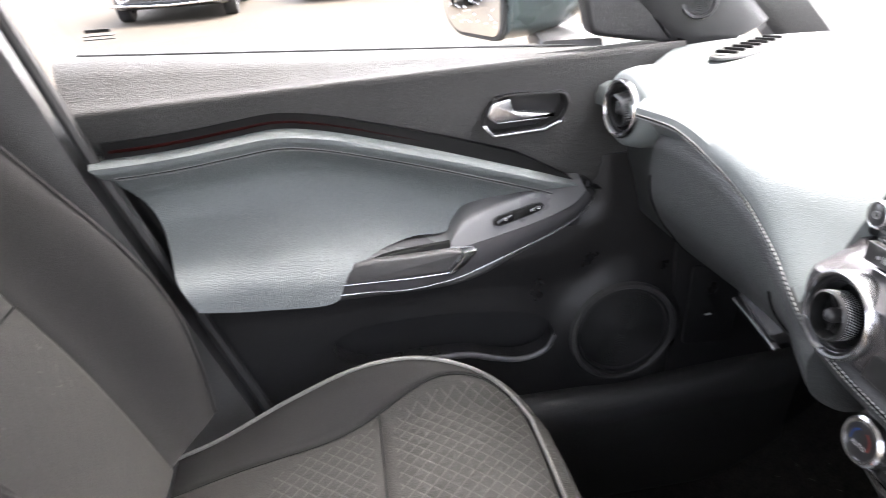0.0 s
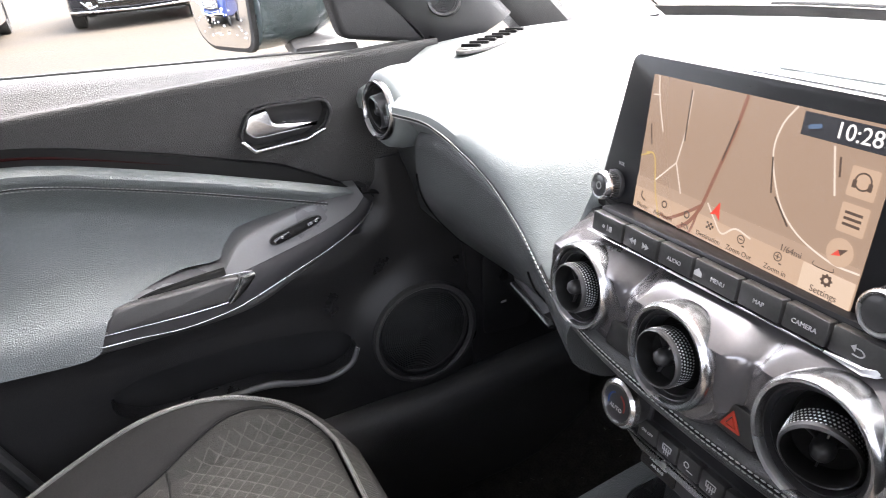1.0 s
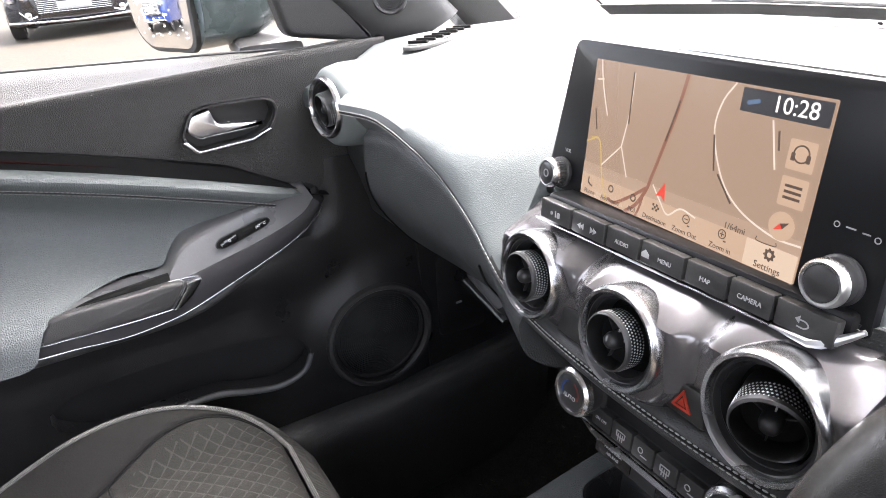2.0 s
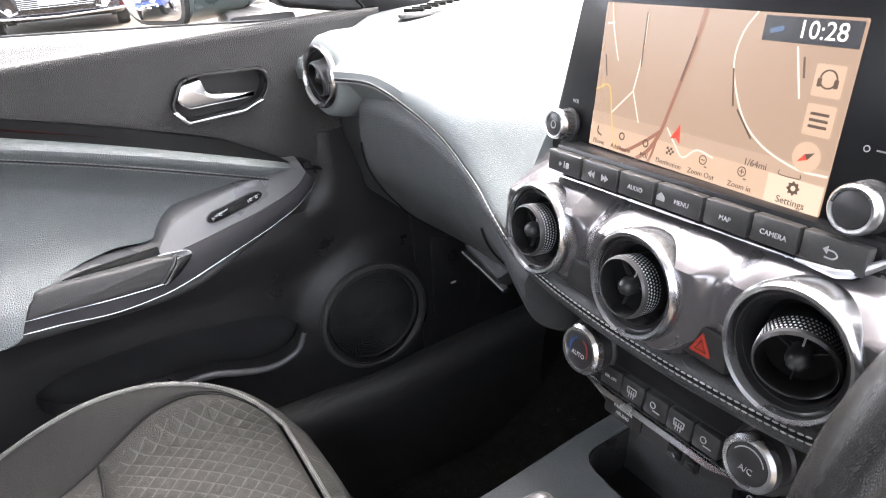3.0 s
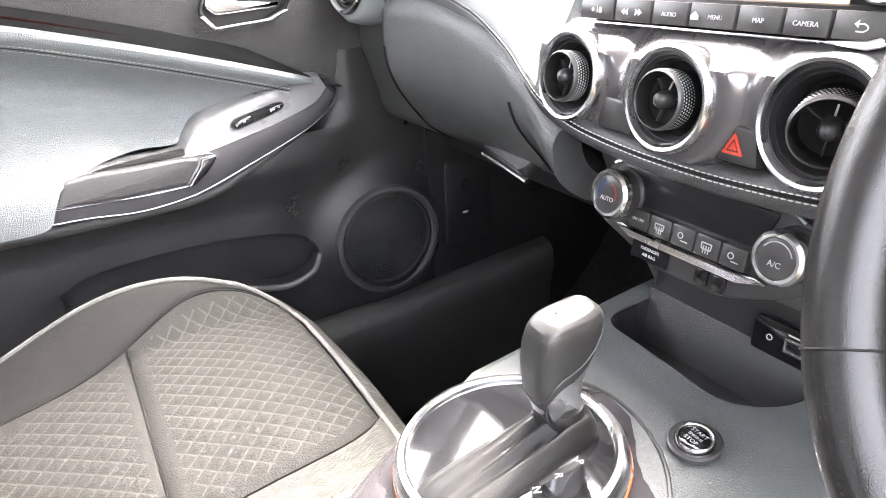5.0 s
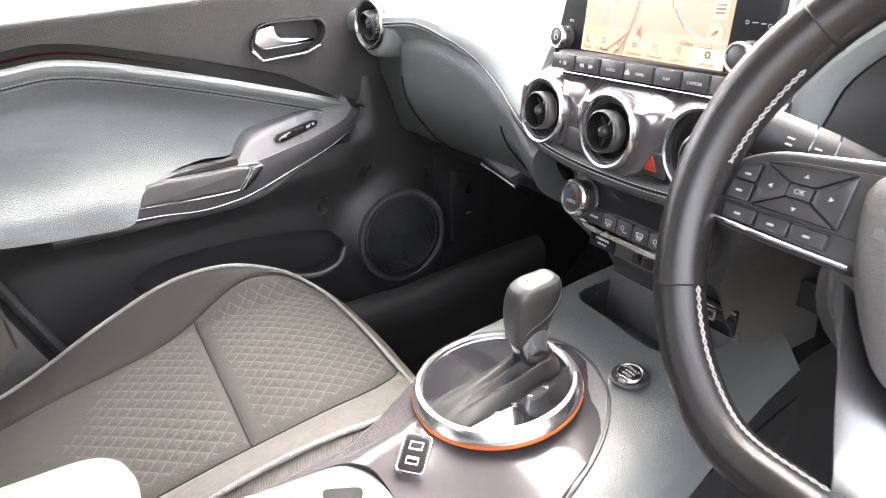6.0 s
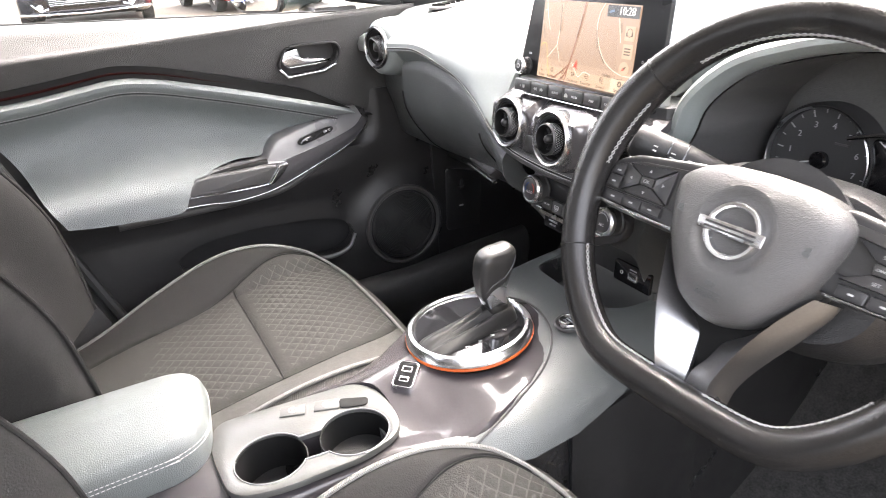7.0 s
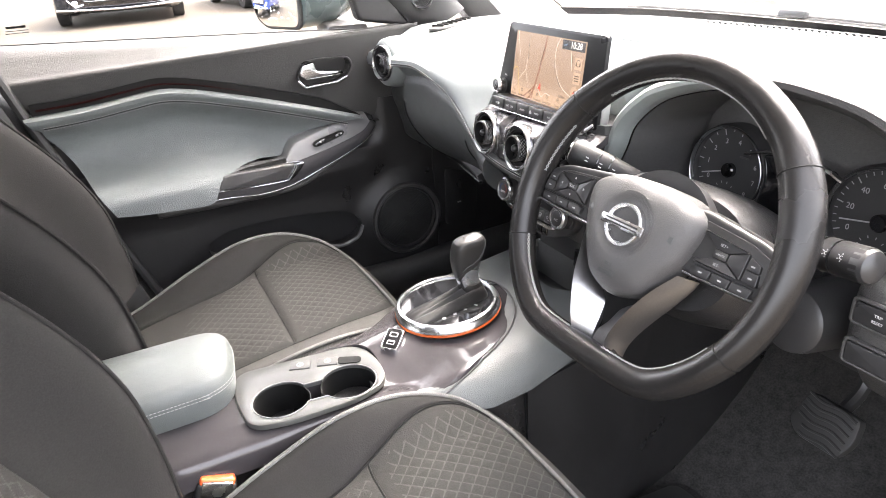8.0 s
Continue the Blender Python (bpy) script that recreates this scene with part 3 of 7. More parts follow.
# grey leatherette insert: rolled upper lip, hollow below it, flaring into the arm ledge
low_edge = curve1([(-0.10, 0.787), (-0.05, 0.780), (0.0, 0.776), (0.075, 0.7735), (0.092, 0.792), (0.104, 0.812), (0.14, 0.823), (0.19, 0.826), (0.236, 0.822), (0.252, 0.836), (0.275, 0.846), (0.305, 0.857), (0.361, 0.869), (0.41, 0.868), (0.46, 0.852)], 400)


def hollow(q):
    """How deep the insert is dished, at a distance q below its upper edge."""
    w = min(1.0, max(0.0, (q - 0.012) / 0.140))
    return 0.040 * math.sin(math.pi * w ** 0.88) ** 1.7


rows = []
for u in np.linspace(0, 1, 110):
    col = []
    for v in np.linspace(0, 1, 44):
        yr = -0.192 + 0.104 * v
        y = yr + (0.440 - yr) * u
        zt, zb = top(y), low_edge(y)
        zb = min(zb, zt - 0.004)
        z = zt + (zb - zt) * v
        tall = zt - 0.78
        q = (zt - z)
        deep = hollow(q) * min(1, tall / 0.17) ** 2
        lip = 0.012 * math.exp(-((q - 0.004) / 0.017) ** 2) * min(1, tall / 0.10)
        away = max(0.0, min(1.0, (y - 0.06) / 0.24))
        ledge = 0.073 * (1 - 0.72 * away * away * (3 - 2 * away)) / (1 + math.exp((z - 0.838 + 0.02 * away) / 0.0105))
        x = -0.5635 - deep + lip + ledge - 0.010 * max(0, 1 - q / 0.004) - 0.030 * max(0, (y - 0.375) / 0.065) ** 1.4
        col.append((x, y, z))
    rows.append(col)
ins = put(door, "leather_insert", slab(rows, (-0.05, 0, 0)), M_INLAY, "mid-grey leatherette insert with twin stitching")
st = []
for y in np.linspace(-0.165, 0.385, 160):
    st.append((y, top(y)))
groove = []
for k, off in enumerate((0.0195, 0.0255)):
    pts = [(-0.5635 - hollow(off) * min(1, (z - 0.78) / 0.17) ** 2 + 0.012 * math.exp(-((off - 0.004) / 0.017) ** 2) * min(1, (z - 0.78) / 0.10) + (0.0034 if k == 0 else 0.0022), y, z - off) for y, z in st]
    under(ins, "stitching", stitches(pts, 0.0036, 0.0014, 0.0006), M_THREAD, "pale double stitching")
    groove.append(pts)

under(ins, "seam", tube(0.5 * (np.array(groove[0]) + np.array(groove[1])) - np.array([0.0020, 0, 0]), 0.0008, 6), M_RUBBER)

# arm rest front: a long nose with a satin top face, a glossy flank, pull grip, switch and silver lines
POD_TOP = [(0.1077, 0.8194), (0.1381, 0.8202), (0.1886, 0.8160), (0.2316, 0.8152), (0.2449, 0.8272), (0.2627, 0.8434), (0.2882, 0.8512), (0.3322, 0.8604), (0.3779, 0.8690), (0.4091, 0.8734), (0.4312, 0.8727)]
POD_CREASE = [(0.1061, 0.8176), (0.1375, 0.8180), (0.1879, 0.8137), (0.2335, 0.8108), (0.2562, 0.8111), (0.2839, 0.8144), (0.3164, 0.8197), (0.3542, 0.8262), (0.3901, 0.8347), (0.4193, 0.8435), (0.4378, 0.8569)]
POD_LOW = [(0.0778, 0.7720), (0.1181, 0.7690), (0.1743, 0.7602), (0.2286, 0.7615), (0.2602, 0.7673), (0.2937, 0.7769), (0.3285, 0.7875), (0.3671, 0.7993), (0.4068, 0.8139), (0.4364, 0.8290), (0.4500, 0.8435)]
crease_z = curve1(POD_CREASE)


def podx(y, z):
    d = z - crease_z(y)
    return -0.512 - 0.052 * max(0, y - 0.10) / 0.35 - (0.35 * d if d > 0 else -0.10 * d)


def on_pod(outline, thick, lift, bevel=0.0, holes=(), seg=2):
    """A plate that follows the arm rest's face."""
    bm = plate(outline, thick, pose(0, 0, 0, 90, 0, 90), bevel, holes, seg)
    for v in bm.verts:
        v.co.x += podx(v.co.y, v.co.z) + lift
    return bm


tops, creases, lows = (spline(q, 60) for q in (POD_TOP, POD_CREASE, POD_LOW))
M_PODTOP = material("mid_grey_satin_plastic", (0.130, 0.130, 0.133), 0.32, grain=0.15, size=800, mottle=0.03)
M_FLANK = material("graphite_lacquer", (0.055, 0.054, 0.057), 0.18, coat=0.9, mottle=0.03, rough_var=0.04)
face_, flank = [], []
for i, (u_, c_, l_) in enumerate(zip(tops, creases, lows)):
    nose = 0.010 * max(0, (i - 48) / 11) ** 2
    pt = lambda f, g, o: (podx(f[0] * (1 - o) + g[0] * o, f[1] * (1 - o) + g[1] * o) - nose, f[0] * (1 - o) + g[0] * o, f[1] * (1 - o) + g[1] * o)
    xu, yu, zu = pt(u_, c_, 0)
    face_.append([(xu - 0.03, yu, zu + 0.004), (xu - 0.006, yu, zu + 0.002), (xu - 0.001, yu, zu)] + [pt(u_, c_, o) for o in (0.06, 0.3, 0.6, 0.93, 0.99)] + [(pt(u_, c_, 1)[0] - 0.004, c_[0], c_[1] - 0.002)])
    bulge = lambda o: 0.0035 * math.sin(math.pi * o)
    row = [(p_[0] + bulge(o) + 0.0004, p_[1], p_[2]) for o, p_ in ((o, pt(c_, l_, o)) for o in (0.0, 0.05, 0.2, 0.4, 0.6, 0.8, 0.95, 1.0))]
    xl, yl, zl = row[-1]
    flank.append([(row[0][0] - 0.006, row[0][1], row[0][2] + 0.001)] + row + [(xl - 0.006, yl, zl - 0.004), (xl - 0.04, yl, zl - 0.006)])
pod = put(door, "armrest_top", slab(face_, (-0.012, 0, -0.001)), M_PODTOP, "mid-grey satin top of the arm rest end")
flk = put(door, "armrest_flank", slab(flank, (-0.012, 0, 0)), M_FLANK, "glossy graphite flank of the arm rest")
xt, xc, xlw = (podx(*q[-1]) - 0.010 for q in (tops, creases, lows))
cap_ = [tops[-1], creases[-1], lows[-1]]
rings = []
for k_, (gx, gs) in enumerate(((0.0, 1.0), (0.006, 0.9), (0.010, 0.65), (0.0115, 0.3))):
    mid_y, mid_z = 0.441, 0.858
    rings.append([(x - 0.004 - 0.004 * k_, mid_y + (y - mid_y) * gs + gx, mid_z + (z - mid_z) * gs + 0.2 * gx) for x, y, z in ((xt - 0.03, *tops[-1]), (xt, *tops[-1]), ((xt + xc) / 2 + 0.002, 0.4375, 0.868), (xc, *creases[-1]), (xlw, *lows[-1]), (xlw - 0.03, *lows[-1]))])
under(flk, "nose", loft(rings), M_FLANK)
line_ = [(podx(y, z) + 0.0005 - 0.010 * max(0, (i - 48) / 11) ** 2, y, z) for i, (y, z) in enumerate(lows)]
under(flk, "silver_line", tube(spline(line_[::2] + line_[-1:], 80), 0.0008, 8), M_RING, "thin satin chrome edging")
grip_ = rounded([(0.0892, 0.7908), (0.0996, 0.8062), (0.1087, 0.8190), (0.1380, 0.8196), (0.1886, 0.8160), (0.2345, 0.8143), (0.2526, 0.8093), (0.2496, 0.8021), (0.2324, 0.7812), (0.1506, 0.7842)], 0.004, 4)
gripp = put(door, "pull_grip", on_pod(grip_, 0.013, -0.002, 0.005, seg=4), material("black_grained_grip", (0.060, 0.059, 0.059), 0.40, grain=0.6, size=520, mottle=0.05, kind="leather"), "charcoal pull grip")
wedge = rounded([(0.2540, 0.8075), (0.2716, 0.8080), (0.2707, 0.8038), (0.2568, 0.7896), (0.2397, 0.7783), (0.2318, 0.7782), (0.2356, 0.7812), (0.2508, 0.7990)], 0.0015, 3)
under(gripp, "chrome_wedge", on_pod(wedge, 0.010, 0.002, 0.0010), M_SILVER)
uline = spline([(0.0852, 0.7894), (0.1229, 0.7860), (0.1794, 0.7802), (0.2290, 0.7777), (0.2427, 0.7802), (0.2625, 0.7937), (0.2718, 0.8057), (0.2663, 0.8114), (0.2504, 0.8134), (0.2347, 0.8149)], 60)
under(gripp, "chrome_line", tube([(podx(y, z) + 0.0055, y, z) for y, z in uline], 0.0007, 6), M_RING)
slot = rounded([(0.1353, 0.8199), (0.1608, 0.8215), (0.2020, 0.8218), (0.2380, 0.8215), (0.2380, 0.8130), (0.1888, 0.8160), (0.1432, 0.8180)], 0.001, 3)
under(gripp, "pull_slot", on_pod(slot, 0.006, -0.0035, 0.001), M_VOID)
# window switch
sw = rounded([(0.2990, 0.8372), (0.3055, 0.8425), (0.3279, 0.8464), (0.3582, 0.8520), (0.3708, 0.8518), (0.3733, 0.8470), (0.3666, 0.8420), (0.3390, 0.8357), (0.3078, 0.8302), (0.3004, 0.8323)], 0.003, 4)
swob = put(door, "window_switch", on_pod(sw, 0.0028, 0.0, 0.0008), M_VOID, "gloss black window switch")
under(swob, "switch_rim", tube([(podx(y, z) + 0.0024, y, z) for y, z in sw], 0.0006, 5, closed=True), M_SATIN)
for q in ([(0.3036, 0.8373), (0.3108, 0.8408), (0.3269, 0.8434), (0.3287, 0.8372), (0.3207, 0.8336), (0.3063, 0.8319)], [(0.3509, 0.8470), (0.3686, 0.8504), (0.3712, 0.8474), (0.3653, 0.8436), (0.3522, 0.8412)]):
    under(swob, "rocker", on_pod(rounded(q, 0.0015, 3), 0.0050, 0.0, 0.0012), M_GLOSS)
under(swob, "rocker", on_pod(rounded([(0.3328, 0.8440), (0.3478, 0.8464), (0.3493, 0.8414), (0.3398, 0.8380), (0.3324, 0.8373)], 0.0015, 3), 0.0036, 0.0, 0.0010), M_VOID)
for y_, z_ in ((0.3165, 0.8385), (0.3565, 0.8458), (0.3640, 0.8472)):
    under(swob, "mark", on_pod(rect(y_ - 0.0016, z_ - 0.0014, y_ + 0.0016, z_ + 0.0014, 0.0005, 3), 0.0053, 0.0, holes=[rect(y_ - 0.0010, z_ - 0.0008, y_ + 0.0010, z_ + 0.0008, 0.0003, 3)]), M_LEGEND)

# sail panel, tweeter pod at the pillar's foot
sail = rounded([(0.452, 1.058), (0.572, 1.036), (0.566, 1.06), (0.43, 1.22), (0.42, 1.20)], 0.012)
bm = plate(sail, 0.03, pose(-0.640, 0, 0, 90, 0, 90), 0.008, seg=3)
put(door, "sail_panel", bm, M_DARK)
frame_pts = spline([(-0.645, 0.43, 1.20), (-0.60, 0.20, 1.40), (-0.575, -0.10, 1.43), (-0.575, -0.28, 1.42)], 30)
put(door, "window_frame", tube(frame_pts, 0.022, 8), M_SATIN)
put(door, "outer_skin", slab([[(-0.675 - 0.03 * math.sin(2.2 * (z - 0.4)), y, z) for z in np.linspace(0.35, 1.022, 10)] for y in np.linspace(-0.25, 0.75, 12)], (-0.012, 0, 0)), M_BONNET, "pale silver outer door skin")
wg = [[(-0.655 + 0.12 * t, rear_edge(1.1) + u * (0.62 - 0.30 * t - rear_edge(1.1)), 1.055 + 0.37 * t) for t in np.linspace(0, 1, 6)] for u in np.linspace(0, 1, 6)]
wob = put(door, "window_pane", slab(wg, (-0.004, 0, 0)), M_GLASS)
wob.visible_shadow = False

for k_, (dz_, ln_) in enumerate(((0.0, 0.030), (-0.006, 0.036), (-0.010, 0.036))):
    put(door, "glass_mark", box(0.0006, ln_, 0.0042 if k_ == 0 else 0.0012, pose(-0.6375, -0.165, 1.1105 + dz_, 0, 17.9, 0), 0), M_KEY)

# ---- door mirror outside the glass ----
mirror = thing("door_mirror", "grey-green door mirror with rain drops on its glass", "door mirror", (-0.85, 0.42, 1.03))
M_SHELL = material("dark_green_grey_paint", (0.045, 0.065, 0.065), 0.25, coat=0.6, mottle=0.03)
rings = []
for t in np.linspace(0, 1, 12):
    k = math.sqrt(max(0.02, 1 - (t * 0.97) ** 2.6))
    rings.append([(-0.832 + 0.118 * k * c, 0.344 + 0.15 * t + 0.030 * c, 1.118 + 0.080 * k * s) for c, s in
                  ((abs(math.cos(a)) ** 0.55 * (1 if math.cos(a) > 0 else -1), abs(math.sin(a)) ** 0.55 * (1 if math.sin(a) > 0 else -1)) for a in np.linspace(0, 2 * math.pi, 32, endpoint=False))])
put(mirror, "housing", loft(rings), M_SHELL)
mm = pose(-0.838, 0.336, 1.114, 88.6, 0, 15)
lens = rounded([(-0.104, -0.012), (-0.088, -0.052), (-0.045, -0.071), (0.10, -0.068), (0.105, 0.07), (-0.095, 0.072)], 0.026, 8)
layers = [[(x, y, 0.0) for x, y in lens]] + [[(x * k, y * k, 0.0075 - (x * x + y * y) * k * k / 2.4) for x, y in lens] for k in np.linspace(1, 0.02, 14)]
bm = loft(layers)
bm.transform(mm)
gl = put(mirror, "mirror_glass", bm, M_MIRROR, "mirror glass spotted with rain")
put(mirror, "glass_rim", plate([(x * 1.075, y * 1.10) for x, y in lens], 0.008, mm @ pose(0, 0, -0.006), 0.003), M_RUBBER)
rng = random.Random(4)
M_DROP = glass("rain_drop", (0.95, 0.97, 1.0))
bms = []
for i in range(70):
    r = rng.uniform(0.0008, 0.0026)
    dx, dy = rng.uniform(-0.085, 0.095), rng.uniform(-0.055, 0.064)
    bms.append(lathe([(r, 0.0), (r * 0.8, 0.0007), (r * 0.4, 0.0012), (0.0001, 0.0014)], mm @ pose(dx, dy, 0.0075 - (dx * dx + dy * dy) / 2.4), 8))
tagged(under(gl, "rain_drops", joined(bms), M_DROP), kind="stuff")
put(mirror, "mirror_foot", box(0.16, 0.09, 0.03, pose(-0.725, 0.450, 1.038, 0, 0, -8), 0.012), M_SATIN)

# ---- seats ----
def relief(a, b, cell):
    """Embossed squares set cornerwise, each a low pyramid: height, and whether pale yarn edges its front corner."""
    u, v = ((a + b) * 0.7071 / cell) % 1.0, ((b - a) * 0.7071 / cell) % 1.0
    h = 1 - 2 * max(abs(u - 0.5), abs(v - 0.5))
    return h, u > 0.945 - 0.12 * v or v > 0.945 - 0.12 * u


def cushion_pad(length, base, ridge, half, ins, crown, low=1.0, ins_r=None, wide=1.0):
    """Surface of a cushion: point(s, t) with s across (-1 to 1) and t along (0 to 1). base, ridge and half
    give the height of the seat's middle, the height of its piped edge and the half width along its length;
    low is the share of that edge's rise that the right-hand side has, wide its greater width."""
    fb, fr, fh = curve1(base, 300), curve1(ridge, 300), curve1(half, 300)

    def point(s, t):
        y = length * t
        edge = ins if s < 0 or not ins_r else ins_r
        k = max(0.0, (abs(s) - edge) / (1 - edge))
        k = k * k * (3 - 2 * k)
        mid = fb(y) + crown * (1 - s * s)
        top = fr(y) if s < 0 else fb(y) + low * (fr(y) - fb(y))
        return Vector((fh(y) * s * (1.0 if s < 0 else wide), y, mid * (1 - k) + top * k))
    return point


def pad_mesh(point, s0, s1, t0, t1, nu, nv, thick, emboss=None):
    if not emboss:
        return slab([[point(s, t) for t in np.linspace(t0, t1, nv)] for s in np.linspace(s0, s1, nu)], (0, 0, -thick))
    rows, pale = [], []
    for s in np.linspace(s0, s1, nu):
        row, line = [], []
        for t in np.linspace(t0, t1, nv):
            p = point(s, t)
            h, on = emboss(p.x, p.y, s, t)
            row.append(p + Vector((0, 0, h)))
            line.append(on)
        down = Vector((0, 0, -thick))
        rows.append([row[0] + down] + row + [row[-1] + down])
        pale.append([False] + line + [False])
    down = Vector((0, 0, -thick))
    rows = [[p + down for p in rows[0]]] + rows + [[p + down for p in rows[-1]]]
    pale = [[False] * len(pale[0])] + pale + [[False] * len(pale[0])]
    bm = grid(rows)
    bm.faces.ensure_lookup_table()
    k = 0
    for i in range(len(rows) - 1):
        for j in range(len(rows[0]) - 1):
            bm.faces[k].material_index = 1 if pale[i][j] else 0
            k += 1
    return bm


def build_pad(owner, m, prefix, point, ins, split, cell, edging, fine, seam_depth=0.004, right=None, ins_r=None, bold=1.0):
    """Bolsters, patterned insert in two fields, piping and side panel of a cushion or backrest."""
    def world(bm):
        bm.transform(m)
        bmesh.ops.translate(bm, verts=bm.verts, vec=-SHIFT[owner.name])
        return bm
    ins_r = ins_r or ins

    def inside(s):
        return (ins_r if s > 0 else ins) - abs(s)

    def surf(s, t):
        """The pad with its left seam running out to the piping towards the front."""
        k = max(0.0, min(1.0, (t - 0.36) / 0.58)) if not prefix else 0.0
        a = ins + (0.965 - ins) * k * k * (3 - 2 * k)
        if s >= 0:
            return point(s, t)
        return point(s * a / ins if s > -ins else -(a + (-s - ins) / (1 - ins) * (1 - a)), t)
    for sgn in (-1, 1):
        a, b = (-1.0, -ins) if sgn < 0 else (ins_r, 1.0)
        bm = pad_mesh(lambda s, t: surf(s, t) - Vector((0, 0, 0.006 * max(0, 1 - abs(inside(s)) / 0.05) ** 2)), a, b, 0, 1, 18, 50, 0.05)
        part(prefix + "bolster", world(bm), right if right and sgn > 0 else M_CLOTH, owner)
    for t0, t1, lab in ((0.0, split, "rear_field"), (split, 0.985, "front_field")):
        def soft(s, t, t0=t0, t1=t1):
            p = surf(s, t)
            f = min(1, inside(s) / 0.07, (t - t0) / 0.03 if t0 > 0 else 1, (t1 - t) / 0.03)
            return p - Vector((0, 0, seam_depth * (1 - max(0, f)) ** 2))
        def pattern(x, y, s, t, t0=t0, t1=t1):
            fade = max(0.0, min(1.0, inside(s) / 0.16, (t1 - t) / 0.05, (t - t0) / 0.10)) * min(1.0, 0.12 + max(0.0, (t - 0.12 + 0.2 * s) / 0.55))
            fade *= bold * (0.85 + 0.5 * noise.noise((x * 14, y * 14, 3.0)))
            h, on = relief(x + 0.5, y, cell)
            return 0.0012 * h * fade, on and fade > 0.26 + 0.14 * noise.noise((x * 90, y * 90, 0.0))
        part(prefix + "insert_cloth", world(pad_mesh(soft, -ins, ins_r, t0, t1, fine, fine, 0.03, pattern)), [M_INSERT, M_LINE], owner, "charcoal woven insert embossed with small pyramids")
    down = Vector((0, 0, -0.0035))
    part(prefix + "seam", world(tube([surf(-ins, t) + down for t in np.linspace(0.0, 0.985, 40)], 0.0014, 6)), M_VOID, owner)
    part(prefix + "seam", world(tube([surf(s, split) + down for s in np.linspace(-ins, ins_r, 30)], 0.0014, 6)), M_VOID, owner)
    # piping along the ridge
    path = [point(-1, t) for t in np.linspace(0.0, 1, 46)] + [point(s, 1) for s in np.linspace(-0.95, 0.95, 24)] + [point(1, t) for t in np.linspace(1, 0.0, 46)]
    bm = tube([p + Vector((0, 0, 0.001)) for p in path], 0.0030 if edging is M_RIB else 0.0025, 8)
    part(prefix + "piping", world(bm), M_PIPE if edging is M_RIB else edging, owner, "pale grey ribbed piping" if edging is M_RIB else "")
    # side panel falling from the piping
    rows = []
    for i, p in enumerate(path):
        d = Vector((p.x * 1.0, max(0, p.y - 0.2) * 0.9, 0))
        d = d.normalized() if d.length else Vector((1, 0, 0))
        rows.append([p + Vector((0, 0, -0.002)), p + d * 0.016 + Vector((0, 0, -0.010)), p + d * 0.030 + Vector((0, 0, -0.035)), p + d * 0.034 + Vector((0, 0, -0.08)), p + d * 0.026 + Vector((0, 0, -0.16))])
    part(prefix + "side_cloth", world(grid(rows)), edging, owner, "grey ribbed side cloth" if edging is M_RIB else "")


def seat(cx, name, label, low=1.0):
    s = thing(name, label, "car seat", (cx, 0.05, 0.29))
    L = 0.452
    cush = cushion_pad(L, [(0, 0.592), (0.09, 0.615), (0.19, 0.634), (0.262, 0.645), (0.35, 0.654), (0.41, 0.650), (0.44, 0.640), (L, 0.626)],
                       [(0, 0.600), (0.06, 0.620), (0.155, 0.664), (0.245, 0.697), (0.32, 0.700), (0.39, 0.676), (0.43, 0.648), (L, 0.628)],
                       [(0, 0.165), (0.1, 0.169), (0.2, 0.171), (0.33, 0.170), (0.385, 0.164), (0.42, 0.150), (0.44, 0.130), (L, 0.106)], 0.64, 0.006, low, 0.69 if low < 1 else None, 1.27 if low < 1 else 1.0)
    build_pad(s, pose(cx, -0.145, 0.0), "", cush, 0.64, 0.58, 0.0138, M_RIB, 320, right=M_RIB if low < 1 else None, ins_r=0.69 if low < 1 else None)
    B = 0.63
    back = cushion_pad(B, [(0, 0.0), (0.1, 0.008), (0.2, 0.012), (0.4, 0.004), (0.6, 0.0), (B, -0.012)],
                       [(0, 0.048), (0.07, 0.076), (0.15, 0.098), (0.24, 0.098), (0.36, 0.078), (0.5, 0.058), (0.6, 0.03), (B, 0.0)],
                       [(0, 0.160), (0.1, 0.171), (0.25, 0.176), (0.4, 0.180), (0.52, 0.176), (0.59, 0.155), (B, 0.115)], 0.58, 0.005)
    build_pad(s, pose(cx, -0.128, 0.648, 63, 0, 180), "back_", back, 0.58, 0.40, 0.0150, M_CLOTH, 170, bold=0.42 if low < 1 else 0.7)
    put(s, "back_shell", loft([[(cx + hx * math.cos(a) * (1 - 0.12 * t), -0.20 - 0.30 * t - 0.030 + 0.05 * math.sin(a), 0.60 + 0.60 * t) for a in np.linspace(0, 2 * math.pi, 24, endpoint=False)] for t, hx in ((0, 0.17), (0.1, 0.19), (0.6, 0.195), (0.93, 0.15), (1.0, 0.10))]), M_CLOTH)
    put(s, "base", loft([[(cx + sx * 0.19 * k, 0.05 + sy * 0.20 * k, z) for sx, sy in ((-1, -1), (1, -1), (1, 1), (-1, 1))] for z, k in ((0.34, 0.80), (0.48, 0.90), (0.57, 0.90))]), M_DARK)
    for sx in (-1, 1):
        put(s, "rail", box(0.04, 0.46, 0.06, pose(cx + sx * 0.15, 0.05, 0.32), 0.006), M_SATIN)
        put(s, "headrest_post", tube([(cx + sx * 0.07, -0.43, 1.16), (cx + sx * 0.07, -0.47, 1.28)], 0.006, 8), M_CHROME)
